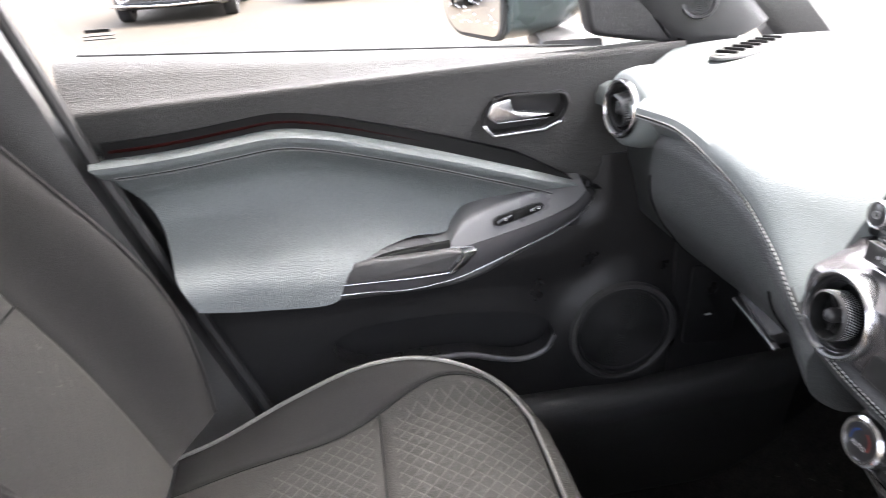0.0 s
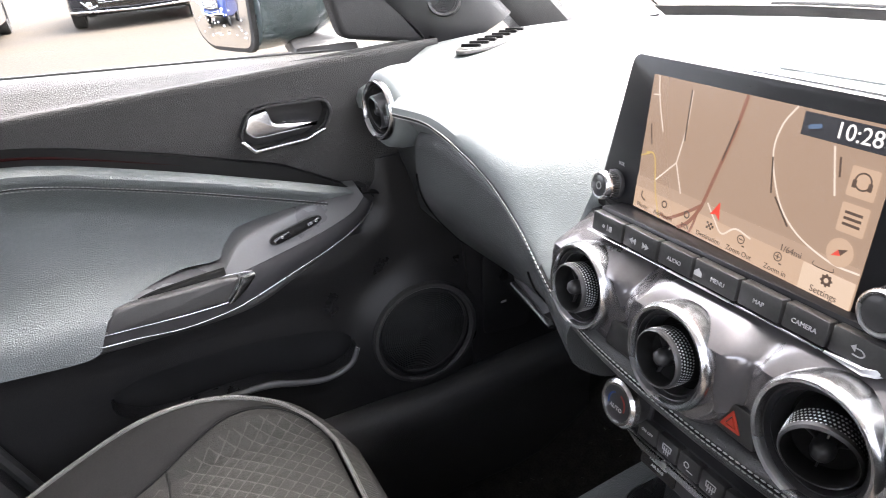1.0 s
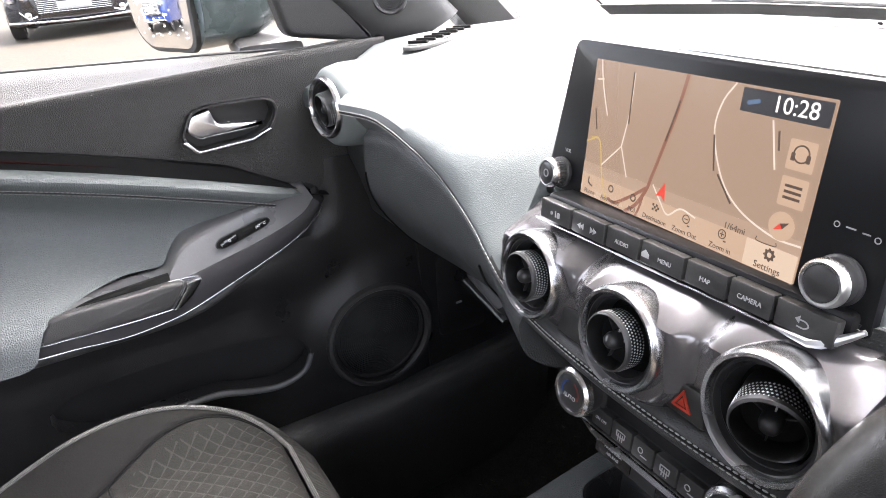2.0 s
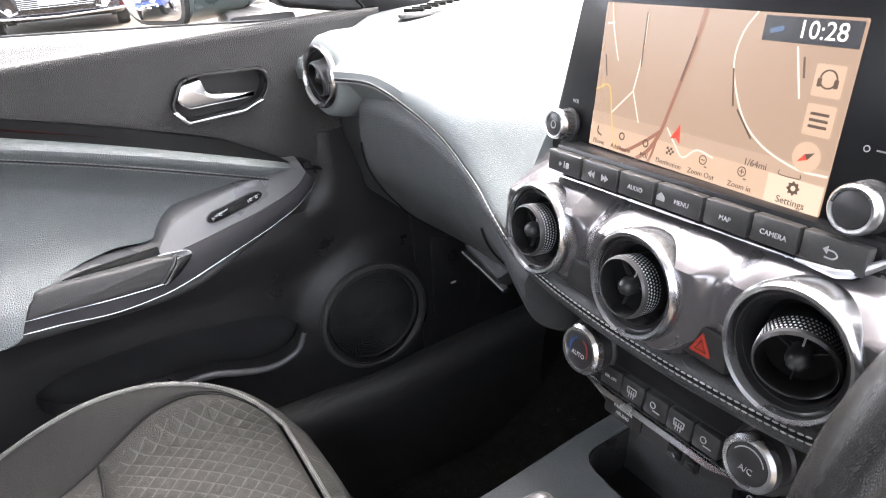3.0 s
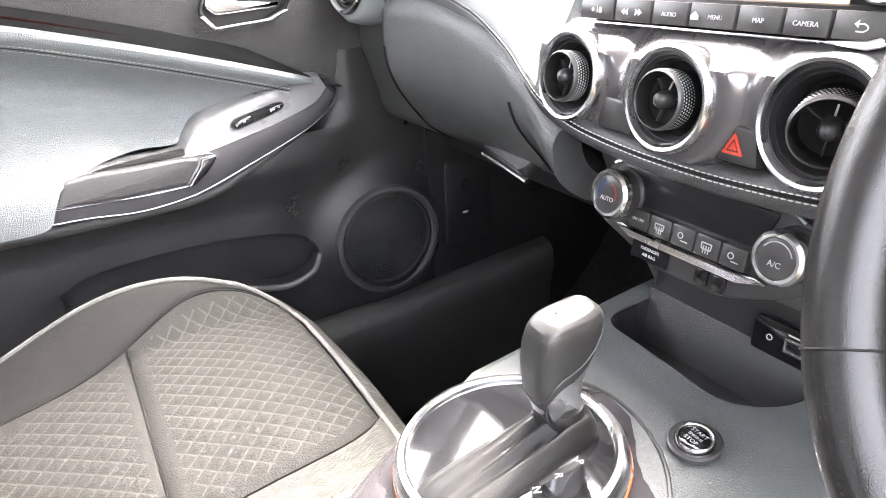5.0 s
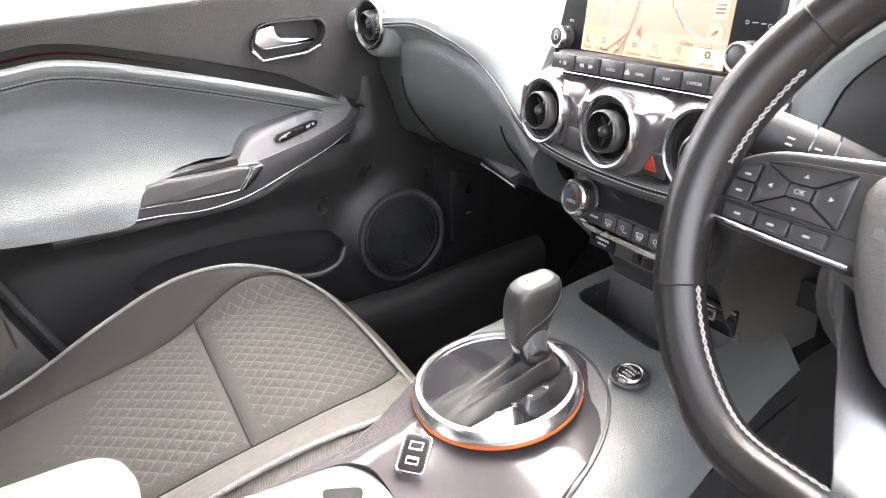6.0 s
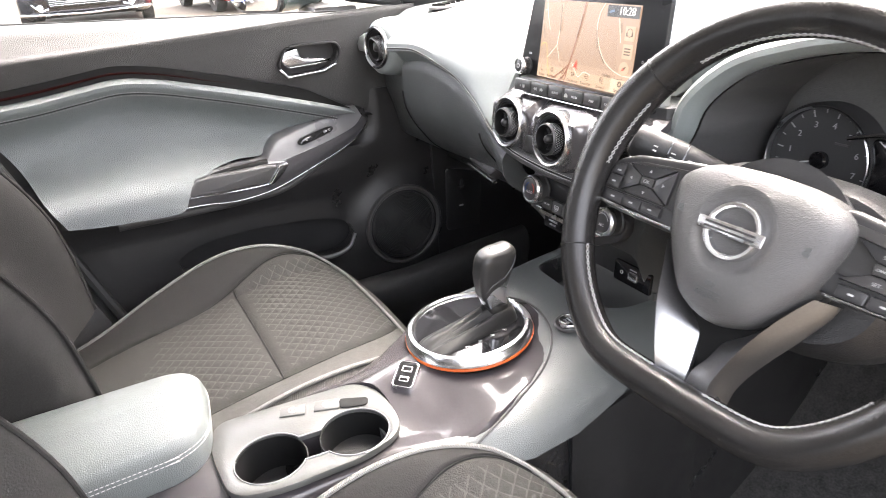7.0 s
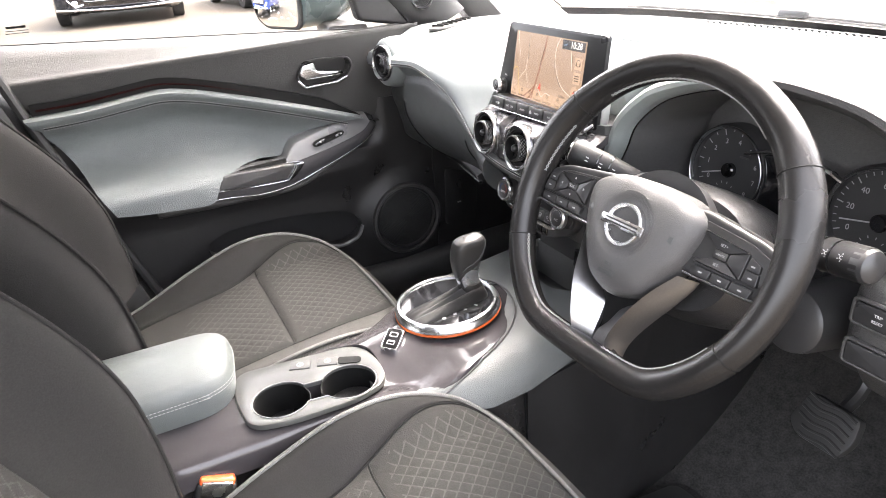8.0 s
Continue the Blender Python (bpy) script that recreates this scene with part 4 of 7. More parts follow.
    put(s, "headrest", loft([[(cx + (0.125 * k) * c, -0.485 + 0.055 * k * d - 0.2 * (z - 1.38), z) for c, d in ((math.cos(a), math.sin(a)) for a in np.linspace(0, 2 * math.pi, 24, endpoint=False))] for z, k in ((1.27, 0.6), (1.29, 0.9), (1.36, 1.0), (1.43, 0.95), (1.46, 0.7), (1.465, 0.3))]), M_CLOTH)
    return s


seat(-0.282, "passenger_seat", "black cloth front passenger seat with embossed insert and grey piping", 0.42)
seat(0.315, "driver_seat", "black cloth driver's seat with embossed insert and grey piping")

# lint on the passenger's carpet
rng = random.Random(21)
bm = bmesh.new()
fz = curve1(floor_pts, 300)
for i in range(90):
    x, y = rng.uniform(-0.52, -0.12), rng.uniform(0.30, 0.90)
    a, ln, w = rng.uniform(0, 6.28), rng.uniform(0.0012, 0.005), 0.0004
    c, z = Vector((x, y, 0)), fz(y) + 0.006
    d, q = Vector((math.cos(a), math.sin(a), 0)) * ln, Vector((-math.sin(a), math.cos(a), 0)) * w
    lo_ = [bm.verts.new((p.x, p.y, z)) for p in (c - d - q, c + d - q, c + d + q, c - d + q)]
    hi_ = [bm.verts.new((p.x, p.y, z + 0.0006)) for p in (c - d, c + d)]
    for f in ((lo_[0], lo_[1], hi_[1], hi_[0]), (lo_[2], lo_[3], hi_[0], hi_[1]), (lo_[1], lo_[2], hi_[1]), (lo_[3], lo_[0], hi_[0])):
        bm.faces.new(f)
tagged(part("lint", bm, M_PIPE, None), "pale lint specks on the black carpet", "lint", kind="stuff")

# rear bench, closing the cabin behind
bench = thing("rear_bench", "black cloth rear bench behind the front seats", "car seat", (0, -1.0, 0.3))
put(bench, "cushion", box(1.2, 0.48, 0.26, pose(0, -0.92, 0.46), 0.06, 4), M_CLOTH)
put(bench, "backrest", box(1.2, 0.16, 0.62, pose(0, -1.25, 0.86, -16), 0.06, 4), M_CLOTH)

# belt buckle beside the driver's cushion
buckle = thing("belt_buckle", "seat-belt buckle with an orange-red press button beside the driver's seat", "belt buckle", (0.118, -0.05, 0.60))
bmx = pose(0.115, -0.055, 0.618, -18, 0, -8)
put(buckle, "body", box(0.024, 0.046, 0.07, bmx, 0.006, 3), M_SATIN)
put(buckle, "button", box(0.020, 0.040, 0.016, bmx @ pose(0, 0.0, 0.034), 0.004, 3), material("orange_red_button", (0.85, 0.14, 0.04), 0.35), "orange-red press button")
put(buckle, "clear_edge", box(0.004, 0.034, 0.02, bmx @ pose(0.0125, 0.0, 0.03), 0.001), M_SILVER)
put(buckle, "stalk", box(0.016, 0.03, 0.16, bmx @ pose(0, -0.002, -0.10), 0.004), M_RUBBER)

# ---- dashboard ----
dash = thing("dashboard", "grey leatherette dashboard with gunmetal vent panel and black lower half", "dashboard", (0, 0.75, 0.75))
stitch_z = curve1([(-0.60, 0.975), (-0.54, 0.980), (-0.50, 0.983), (-0.45, 0.988), (-0.38, 0.993), (-0.34, 0.989), (-0.30, 0.981), (-0.26, 0.973), (-0.22, 0.962), (-0.175, 0.941), (-0.15, 0.922), (-0.125, 0.906), (-0.085, 0.8945), (-0.03, 0.8885), (0.02, 0.887), (0.06, 0.888), (0.11, 0.892), (0.14, 0.90)], 400)


def dash_front(x):
    """How far back the soft lip of the dashboard stands."""
    return 0.452 + 0.010 * math.exp(-((x + 0.30) / 0.12) ** 2)


HOOD_TOP = [(0.10, 0.9), (0.125, 0.96), (0.140, 0.994), (0.170, 1.025), (0.208, 1.047), (0.28, 1.067), (0.341, 1.073), (0.395, 1.070), (0.463, 1.055), (0.52, 1.016), (0.545, 0.96), (0.6, 0.9)]
# soft pad: from the stitched lip up over the roll and on to the windscreen
rows = []
for x in np.linspace(-0.590, -0.138, 60):
    z0, y0 = stitch_z(x), dash_front(x)
    near = math.exp(-((x + 0.135) / 0.05) ** 2)
    bow = 0.16 * (x / 0.7) ** 2
    end = 0.035 * math.exp(-((x + 0.60) / 0.04) ** 2)
    prof = [(y0 + 0.012, z0 - 0.006), (y0 + 0.001, z0 - 0.003), (y0 - 0.003, z0 + 0.006), (y0 - 0.001 + 0.02 * near, z0 + 0.3 * (1.018 - z0)), (y0 + 0.010 + 0.03 * near, z0 + 0.65 * (1.018 - z0)), (y0 + 0.033 + 0.03 * near + end, 1.012 - end * 0.3), (y0 + 0.062 + 0.025 * near + end, 1.0305), (y0 + 0.12, 1.0385), (0.68, 1.042), (0.85, 1.036), (1.03 - bow, 1.022), (1.09 - bow, 1.010)]
    rows.append([(x, y, z) for y, z in spline(prof, 46)])
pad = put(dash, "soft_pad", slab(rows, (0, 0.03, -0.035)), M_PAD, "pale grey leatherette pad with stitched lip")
rows = []
for x in np.linspace(-0.1385, 0.60, 60):
    bow = 0.16 * (x / 0.7) ** 2
    drv = 1 / (1 + math.exp(-(x - 0.13) / 0.02)) * (1 - 0.75 / (1 + math.exp(-(x - 0.52) / 0.03)))
    y0 = 0.535 - 0.02 * drv
    crest = interp(x, HOOD_TOP)
    under_hood = 1.0 if 0.125 < x < 0.545 else 0.0
    y0 += 0.022 * under_hood
    prof = [(y0 + 0.01, max(0.97 + 0.065 * drv, crest - 0.004)), (y0, max(1.0 + 0.052 * drv, crest - 0.001)), (y0 + 0.012, max(1.022 + 0.036 * drv, crest + 0.001)), (y0 + 0.05, max(1.0345 + 0.030 * drv, crest + 0.001)), (0.68, 1.042 + 0.020 * drv), (0.85, 1.036 + 0.006 * drv), (1.03 - bow, 1.022), (1.09 - bow, 1.010)]
    rows.append([(x, y, z) for y, z in spline(prof, 36)])
put(dash, "top_pad", slab(rows, (0, 0.02, -0.008)), M_PAD)
# twin stitching along the lip, on past the vents
line = [(x, dash_front(x) - 0.0035, stitch_z(x) + 0.002) for x in np.linspace(-0.452, 0.135, 260)]
under(pad, "stitching", stitches(line, 0.0032, 0.0012, 0.00062, lift=(0, -0.0005, 0.0024)), M_THREAD, "pale double stitching")
under(pad, "seam", tube(np.array(line) + np.array([0, 0.0006, 0.0003]), 0.0012, 6), M_VOID)
under(pad, "stitching", stitches(line, 0.0032, 0.0012, 0.00062, lift=(0, 0.0003, -0.0018)), M_THREAD, "pale double stitching")
# leather lip below the gunmetal panel
rows = []
for x in np.linspace(-0.15, 0.145, 36):
    z0, y0 = stitch_z(x), dash_front(x)
    prof = [(y0 + 0.03, z0 + 0.012), (y0 + 0.006, z0 + 0.0085), (y0 - 0.002, z0 + 0.003), (y0 - 0.003, z0 - 0.004), (y0 + 0.003, z0 - 0.010), (y0 + 0.03, z0 - 0.016)]
    rows.append([(x, y, z) for y, z in spline(prof, 16)])
put(dash, "centre_lip", slab(rows, (0, 0.02, 0)), M_LIP, "stitched dark leatherette lip under the vents")

# passenger side lower dash: recess strip, glovebox
def glove_prof(x):
    """The lower dash at x, from the stitched lip down: a shadow recess, the bulging lid, the underside."""
    z0, y0 = stitch_z(x), dash_front(x)
    e = max(0, (x + 0.26) / 0.13)
    lid = max(0.0, min(1.0, (x + 0.462) / 0.016))
    b = 0.032 * (1 - lid * lid * (3 - 2 * lid))
    prof = [(y0 + 0.008, z0 - 0.004), (y0 + 0.022 + b * 0.6, z0 - 0.011), (y0 + 0.028 + b, z0 - 0.020), (y0 + 0.018 - 0.006 * e + b, z0 - 0.032), (y0 + 0.016 - 0.006 * e + b, min(z0 - 0.048, 0.905)), (y0 + 0.026 - 0.008 * e + b, min(z0 - 0.072, 0.872)), (y0 + 0.048 + b * 0.6, min(z0 - 0.095, 0.838)), (y0 + 0.078, 0.806), (y0 + 0.13, 0.785), (y0 + 0.30, 0.775)]
    return [(x, y, z) for y, z in spline(prof, 44)]


rows = [glove_prof(x) for x in np.concatenate([np.linspace(-0.585, -0.465, 10), np.linspace(-0.462, -0.44, 8), np.linspace(-0.43, -0.128, 36)])]
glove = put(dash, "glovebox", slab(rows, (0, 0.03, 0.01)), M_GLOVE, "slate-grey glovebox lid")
for gx in (-0.445, -0.202):
    under(glove, "lid_joint", tube([(x, y - 0.0004, z) for x, y, z in glove_prof(gx)[8:34]], 0.0015, 6), M_VOID)
bm = plate(rounded([(-0.343, 0.006), (-0.245, -0.004), (-0.255, -0.024), (-0.335, -0.012)], 0.006), 0.016, pose(0, 0.548, 0.806, 40), 0.004)
under(glove, "glovebox_handle", bm, M_DARK)
under(glove, "handle_edge", tube([(-0.336, 0.531, 0.801), (-0.29, 0.527, 0.798), (-0.245, 0.524, 0.793)], 0.0042, 8, flat=0.6), M_CHROME, "bright chrome edge of the glovebox catch")
# dark bulkhead behind
put(dash, "under_panel", slab([[(x, y, z) for y, z in ((0.62, 0.74), (0.80, 0.70), (0.98, 0.66))] for x in np.linspace(-0.60, 0.60, 8)], (0, 0, 0.03)), M_DARK)


M_KNURL = material("knurled_dark_chrome", (0.52, 0.52, 0.53), 0.34, metal=0.9, mottle=0.05)
# ---- round vents ----
def vent(m, name="air_vent", r=0.0352, turn=-25, aim=(0, 0), size=1.0):
    v = thing(name, "round air vent with satin chrome ring and knurled centre knob", "air vent", m.translation, group="round air vents")
    k = Matrix.Translation(-m.translation) @ m @ Matrix.Scale(size, 4)

    def p(nm, bm, mat, parent=v, lab=""):
        bm.transform(k)
        return part(nm, bm, mat, parent, lab)
    p("outer_ring", lathe([(r + 0.0015, -0.018), (r + 0.002, -0.002), (r + 0.0012, 0.002), (r - 0.0005, 0.0040), (r - 0.0026, 0.0034), (r - 0.0040, 0.0005), (r - 0.0044, -0.006), (r - 0.003, -0.018)], n=64), M_RING, lab="satin chrome ring")
    p("inner_ring", lathe([(r - 0.0042, -0.016), (r - 0.0042, -0.001), (r - 0.0056, 0.0), (r - 0.0066, -0.004), (r - 0.0080, -0.003), (r - 0.0092, -0.008), (r - 0.0095, -0.016)], n=56), M_SATIN)
    p("throat", lathe([(r - 0.006, -0.018), (r - 0.010, -0.030), (0.0, -0.032)], n=48), M_VOID)
    am = Matrix.Translation((0, 0, -0.012)) @ Matrix.Rotation(radians(aim[1]), 4, "Y") @ Matrix.Rotation(radians(aim[0]), 4, "X") @ Matrix.Translation((0, 0, 0.022 if aim == (0, 0) else 0.016))
    bar = p("barrel", lathe([(0.0195, -0.028), (0.0205, -0.003), (0.0198, -0.0005), (0.0186, 0.0), (0.0176, -0.0015), (0.0165, -0.012), (0.0, -0.014)], am, 56), M_VOID)
    knurl = []
    for j in range(5):
        for i in range(58):
            a = (i + 0.5 * (j % 2)) / 58 * 2 * math.pi
            q = am @ Matrix.Rotation(a, 4, "Z") @ Matrix.Translation((0.0203 - 0.0001 * j, 0, -0.0036 - 0.0026 * j))
            b = bmesh.new()
            vs = [b.verts.new(q @ Vector(c)) for c in ((0, 0.0010, 0), (0, 0, 0.0012), (0, -0.0010, 0), (0, 0, -0.0012), (0.0006, 0, 0))]
            for x in range(4):
                b.faces.new((vs[x], vs[(x + 1) % 4], vs[4]))
            knurl.append(b)
    p("knurling", joined(knurl), M_KNURL, bar, "knurled silver band")
    p("knurl_rim", lathe([(0.0207, -0.0035), (0.0204, -0.0008), (0.0190, 0.0006), (0.0180, -0.001)], am, 48), M_SATIN, bar)
    p("hub", lathe([(0.0060, -0.013), (0.0062, -0.006), (0.0050, -0.0025), (0.0028, -0.0006), (0.0, 0.0)], am, 28), M_SATIN)
    for a in (60, 180, 300):
        p("vane", box(0.0011, 0.0115, 0.004, am @ Matrix.Rotation(radians(a + turn), 4, "Z") @ pose(0, 0.011, -0.0115), 0.0004), M_SATIN)
    p("pointer", box(0.0011, 0.0065, 0.0012, am @ Matrix.Rotation(radians(turn), 4, "Z") @ pose(0, 0.0105, -0.0085), 0.0003), M_LEGEND)
    return v


face = 82
V1, V2, V3 = (-0.097, 0.452, 0.9315), (0.0025, 0.446, 0.931), (0.097, 0.453, 0.932)
SIZES = (0.89, 0.90, 0.96)
vent(pose(*V1, face, 0, 0), turn=-15, size=SIZES[0])
vent(pose(*V2, face, 0, 0), turn=-20, size=SIZES[1])
vent(pose(*V3, face, 0, 0), turn=-5, aim=(13, 24), size=SIZES[2])
vent(pose(-0.496, 0.449, 0.988, 86, 0, 9), turn=10, aim=(12, -8), size=0.97)
vent(pose(0.560, 0.470, 0.985, 86, 0, -14), turn=10)

# padded end of the dashboard round the outer vent
NR = 0.0352
put(dash, "vent_nacelle", lathe([(NR + 0.0005, -0.003), (NR + 0.0050, -0.004), (NR + 0.0105, -0.010), (NR + 0.0140, -0.026), (NR + 0.0150, -0.052), (NR + 0.0135, -0.085), (NR + 0.004, -0.120)], pose(-0.496, 0.449, 0.988, 86, 0, 9), 64), M_PAD, "grey leatherette end cap round the side vent")

# gunmetal panel round the three middle vents: lifted into a collar round each
rows = []
vs = [Vector(V1), Vector(V2), Vector(V3)]
for x in np.linspace(-0.146, 0.137, 90):
    row = []
    lo = stitch_z(max(-0.12, x)) + 0.006
    hi = 0.9690
    for z in np.linspace(lo, hi, 44):
        y = 0.476 + 0.010 * ((z - 0.93) / 0.04) ** 2 * (1 if z > 0.93 else 0.2)
        y += 0.02 * max(0, (abs(x) - 0.115) / 0.035) ** 2
        for c in vs:
            d = math.hypot(x - c.x, z - c.z)
            k = max(0.0, min(1.0, (0.062 - d) / 0.022))
            k = k * k * (3 - 2 * k) * max(0.0, min(1.0, (0.9685 - z) / 0.017))
            y = y * (1 - k) + (c.y + 0.004) * k
        row.append((x, y, z))
    rows.append(row)
me = from_bm("vent_panel", slab(rows, (0, 0.02, 0)), M_GUN)
me = carve(me, *[lathe([(0.0350 * f, -0.05), (0.0350 * f, 0.05)], pose(*c, face, 0, 0), 48, True) for c, f in zip((V1, V2, V3), SIZES)])
panel = put_mesh(dash, "vent_panel", me, "glossy gunmetal panel round three vents")
# blanks and the hazard button between the vents
for x0, nm in ((-0.050, "blank_switch"), (0.048, "hazard_switch")):
    mz = pose(x0, 0.462, 0.9105, 84)
    b = put(dash, nm, plate(rounded([(-0.017, -0.011), (0.017, -0.012), (0.0125, 0.010), (-0.0115, 0.011)], 0.003), 0.008, mz, 0.002), M_KEY)
    if nm == "hazard_switch":
        under(b, "warning_triangle", plate(rounded([(-0.0072, -0.0062), (0.0072, -0.0062), (0, 0.0068)], 0.0010), 0.0088, mz, holes=[[(-0.0042, -0.0044), (0.0042, -0.0044), (0, 0.0032)]]), M_RED, "red warning triangle")
        under(b, "warning_triangle", plate([(-0.0030, -0.0036), (0.0030, -0.0036), (0, 0.0016)], 0.0088, mz), M_RED)

# ---- touch screen unit ----
screen = thing("touch_screen", "black touch screen with a lit map, two knobs and seven keys", "car screen", (0, 0.50, 0.975))
sm = pose(-0.0955, 0.4986, 0.9846, 81.7, 0, -2.17)
bez = rounded([(-0.0475, -0.0135), (0.2155, -0.0135), (0.2120, 0.1040), (-0.0260, 0.1040)], 0.008)
put(screen, "bezel", plate(bez, 0.014, sm @ pose(0, 0, -0.015), 0.003), M_BEZEL)
put(screen, "silver_rim", plate([(0.09 + (x - 0.09) * 1.012, 0.0465 + (y - 0.0465) * 1.03) for x, y in bez], 0.012, sm @ pose(0, 0, -0.018), 0.002), M_SILVER)
put(screen, "housing", plate([(0.075 + (x - 0.09) * 0.72, 0.045 + (y - 0.05) * 0.8) for x, y in bez], 0.03, sm @ pose(0, 0, -0.046)), M_SATIN)
SW, SH = 0.173, 0.0925
LIT = 0.085
M_MAP = glow("lit_map_ground", (0.62, 0.425, 0.295), 0.59 * LIT)
M_BAR = glow("lit_map_bar", (0.86, 0.60, 0.41), 0.62 * LIT)
M_ROAD = glow("lit_map_road", (0.95, 0.80, 0.66), 0.8 * LIT)
M_MAIN = glow("lit_map_main_road", (0.50, 0.22, 0.14), 0.55 * LIT)
M_YELL = glow("lit_map_yellow_road", (0.85, 0.60, 0.18), 0.7 * LIT)
M_INK = glow("lit_map_ink", (0.16, 0.10, 0.07), 0.6 * LIT)
M_NAVY = glow("lit_clock_box", (0.05, 0.05, 0.06), 0.5 * LIT)
M_WHITE = glow("lit_white", (1.0, 0.96, 0.9), 1.2 * LIT)
M_ARROW = glow("lit_red_arrow", (0.85, 0.07, 0.04), 0.9 * LIT)
disp = put(screen, "display", plate(rect(0, 0, SW, SH, 0.001), 0.001, sm @ pose(0, 0, -0.0012)), M_MAP, "lit sat-nav map in beige")


def on_screen(nm, bm, mat, z):
    bm.transform(sm @ pose(0, 0, z))
    return under(disp, nm, bm, mat, smooth=False)


def ribbon(pts, w, n=30):
    p = spline(pts, n)
    d = np.gradient(p, axis=0)
    nn = np.stack([-d[:, 1], d[:, 0]], 1) / np.linalg.norm(d, axis=1)[:, None]
    b = grid([[(*(q - a * w / 2), 0), (*(q + a * w / 2), 0)] for q, a in zip(p, nn)])
    return b


def at(u, v):
    """A place on the display, u to the right and v down, each 0 to 1."""
    return (u * SW, (1 - v) * SH)


on_screen("menu_bar", plate(rect(0, 0, SW, SH * 0.165, 0.0005), 0.0002), M_BAR, 0.0001)
on_screen("info_bar", plate(rect(0.0, SH * 0.165, SW, SH * 0.25, 0.0005), 0.0001), glow("lit_map_info_bar", (0.70, 0.49, 0.345), 0.61 * LIT), 0.0001)
ROADS = [([(0.035, 0.0), (0.05, 0.12), (0.075, 0.25), (0.105, 0.38)], M_ROAD), ([(0.02, 0.14), (0.06, 0.13)], M_ROAD), ([(0.225, 0.05), (0.225, 0.30), (0.205, 0.56)], M_ROAD), ([(0.205, 0.56), (0.105, 0.74)], M_ROAD), ([(0.205, 0.56), (0.255, 0.76)], M_ROAD),
         ([(0.67, 0.0), (0.63, 0.12), (0.62, 0.30), (0.68, 0.55), (0.77, 0.70), (0.90, 0.78), (1.0, 0.78)], M_ROAD), ([(0.82, 0.16), (0.86, 0.42)], M_ROAD), ([(0.395, 0.74), (0.44, 0.83), (0.485, 0.90), (0.54, 0.83), (0.61, 0.85)], M_ROAD), ([(0.03, 0.56), (0.08, 0.57), (0.115, 0.80), (0.16, 1.0)], M_YELL), ([(0.0, 0.60), (0.05, 0.56)], M_YELL)]
for pts, mm_ in ROADS:
    on_screen("map_road", ribbon([at(*q) for q in pts], 0.0011), mm_, 0.0004)
for pts, w in (([(0.475, 0.0), (0.45, 0.25), (0.42, 0.45), (0.385, 0.68), (0.365, 0.80), (0.32, 0.93), (0.27, 1.0)], 0.0026), ([(0.365, 0.78), (0.30, 0.87), (0.21, 0.97), (0.17, 0.96)], 0.0022), ([(0.36, 0.79), (0.345, 0.93), (0.33, 1.0)], 0.0018)):
    on_screen("map_road", ribbon([at(*q) for q in pts], w), M_MAIN, 0.0005)
for (u, v), ln, an in (((0.225, 0.22), 0.032, -88), ((0.44, 0.30), 0.026, 76), ((0.635, 0.42), 0.020, -78), ((0.70, 0.61), 0.018, -48), ((0.045, 0.42), 0.014, -75), ((0.855, 0.26), 0.010, -78)):
    x, y = at(u, v)
    on_screen("street_name", plate(rect(-ln / 2, -0.00055, ln / 2, 0.00055, 0.0003), 0.0001, pose(x, y, 0, 0, 0, an)), M_INK, 0.0007)
x, y = at(0.447, 0.765)
on_screen("position_arrow", plate([(0.0, 0.006), (0.0040, -0.0045), (0.0, -0.0025), (-0.0040, -0.0045)], 0.0002, pose(x, y, 0, 0, 0, -12)), M_ARROW, 0.0008)
on_screen("clock_box", plate(rect(SW * 0.70, SH * 0.855, SW * 0.995, SH * 0.985, 0.0005), 0.0002), M_NAVY, 0.0006)
on_screen("clock", words("10:28", 0.0118, pose(*at(0.885, 0.078), 0), 0.0001), M_WHITE, 0.0010)
on_screen("phone_mark", plate(rect(-0.004, -0.0012, 0.004, 0.0012, 0.001), 0.0001, pose(*at(0.745, 0.085), 0, 0, 0, 15)), glow("lit_blue_mark", (0.18, 0.3, 0.5), 0.5 * LIT), 0.0010)
for v in (0.31, 0.51):
    x, y = at(0.935, v)
    on_screen("map_key", plate(rect(x - 0.0075, y - 0.0075, x + 0.0075, y + 0.0075, 0.001), 0.0002), M_BAR, 0.0006)
x, y = at(0.935, 0.31)
on_screen("headset_sign", plate(circle(x, y + 0.0008, 0.0046, 24), 0.0001, holes=[circle(x, y + 0.0008, 0.0038, 24)]), M_INK, 0.0010)
for dx in (-0.0042, 0.0042):
    on_screen("headset_sign", plate(rect(x + dx - 0.0011, y - 0.003, x + dx + 0.0011, y + 0.001, 0.0006), 0.0001), M_INK, 0.0011)
x, y = at(0.935, 0.51)
for k in (-1, 0, 1):
    on_screen("list_sign", plate(rect(x - 0.0048, y + 0.003 * k - 0.0007, x + 0.0048, y + 0.003 * k + 0.0007, 0.0003), 0.0001), M_INK, 0.0010)
x, y = at(0.925, 0.705)
on_screen("compass", plate(circle(x, y, 0.0075, 32), 0.0002), M_BAR, 0.0006)
on_screen("compass_needle", plate([(0, 0.005), (0.0016, 0), (-0.0016, 0)], 0.0001, pose(x, y, 0, 0, 0, -55)), M_INK, 0.0010)
on_screen("compass_needle", plate([(0, -0.005), (0.0016, 0), (-0.0016, 0)], 0.0001, pose(x, y, 0, 0, 0, -55)), M_ARROW, 0.0010)
on_screen("scale", words("1/64mi", 0.0052, pose(*at(0.77, 0.815), 0), 0.0001), M_INK, 0.0010)
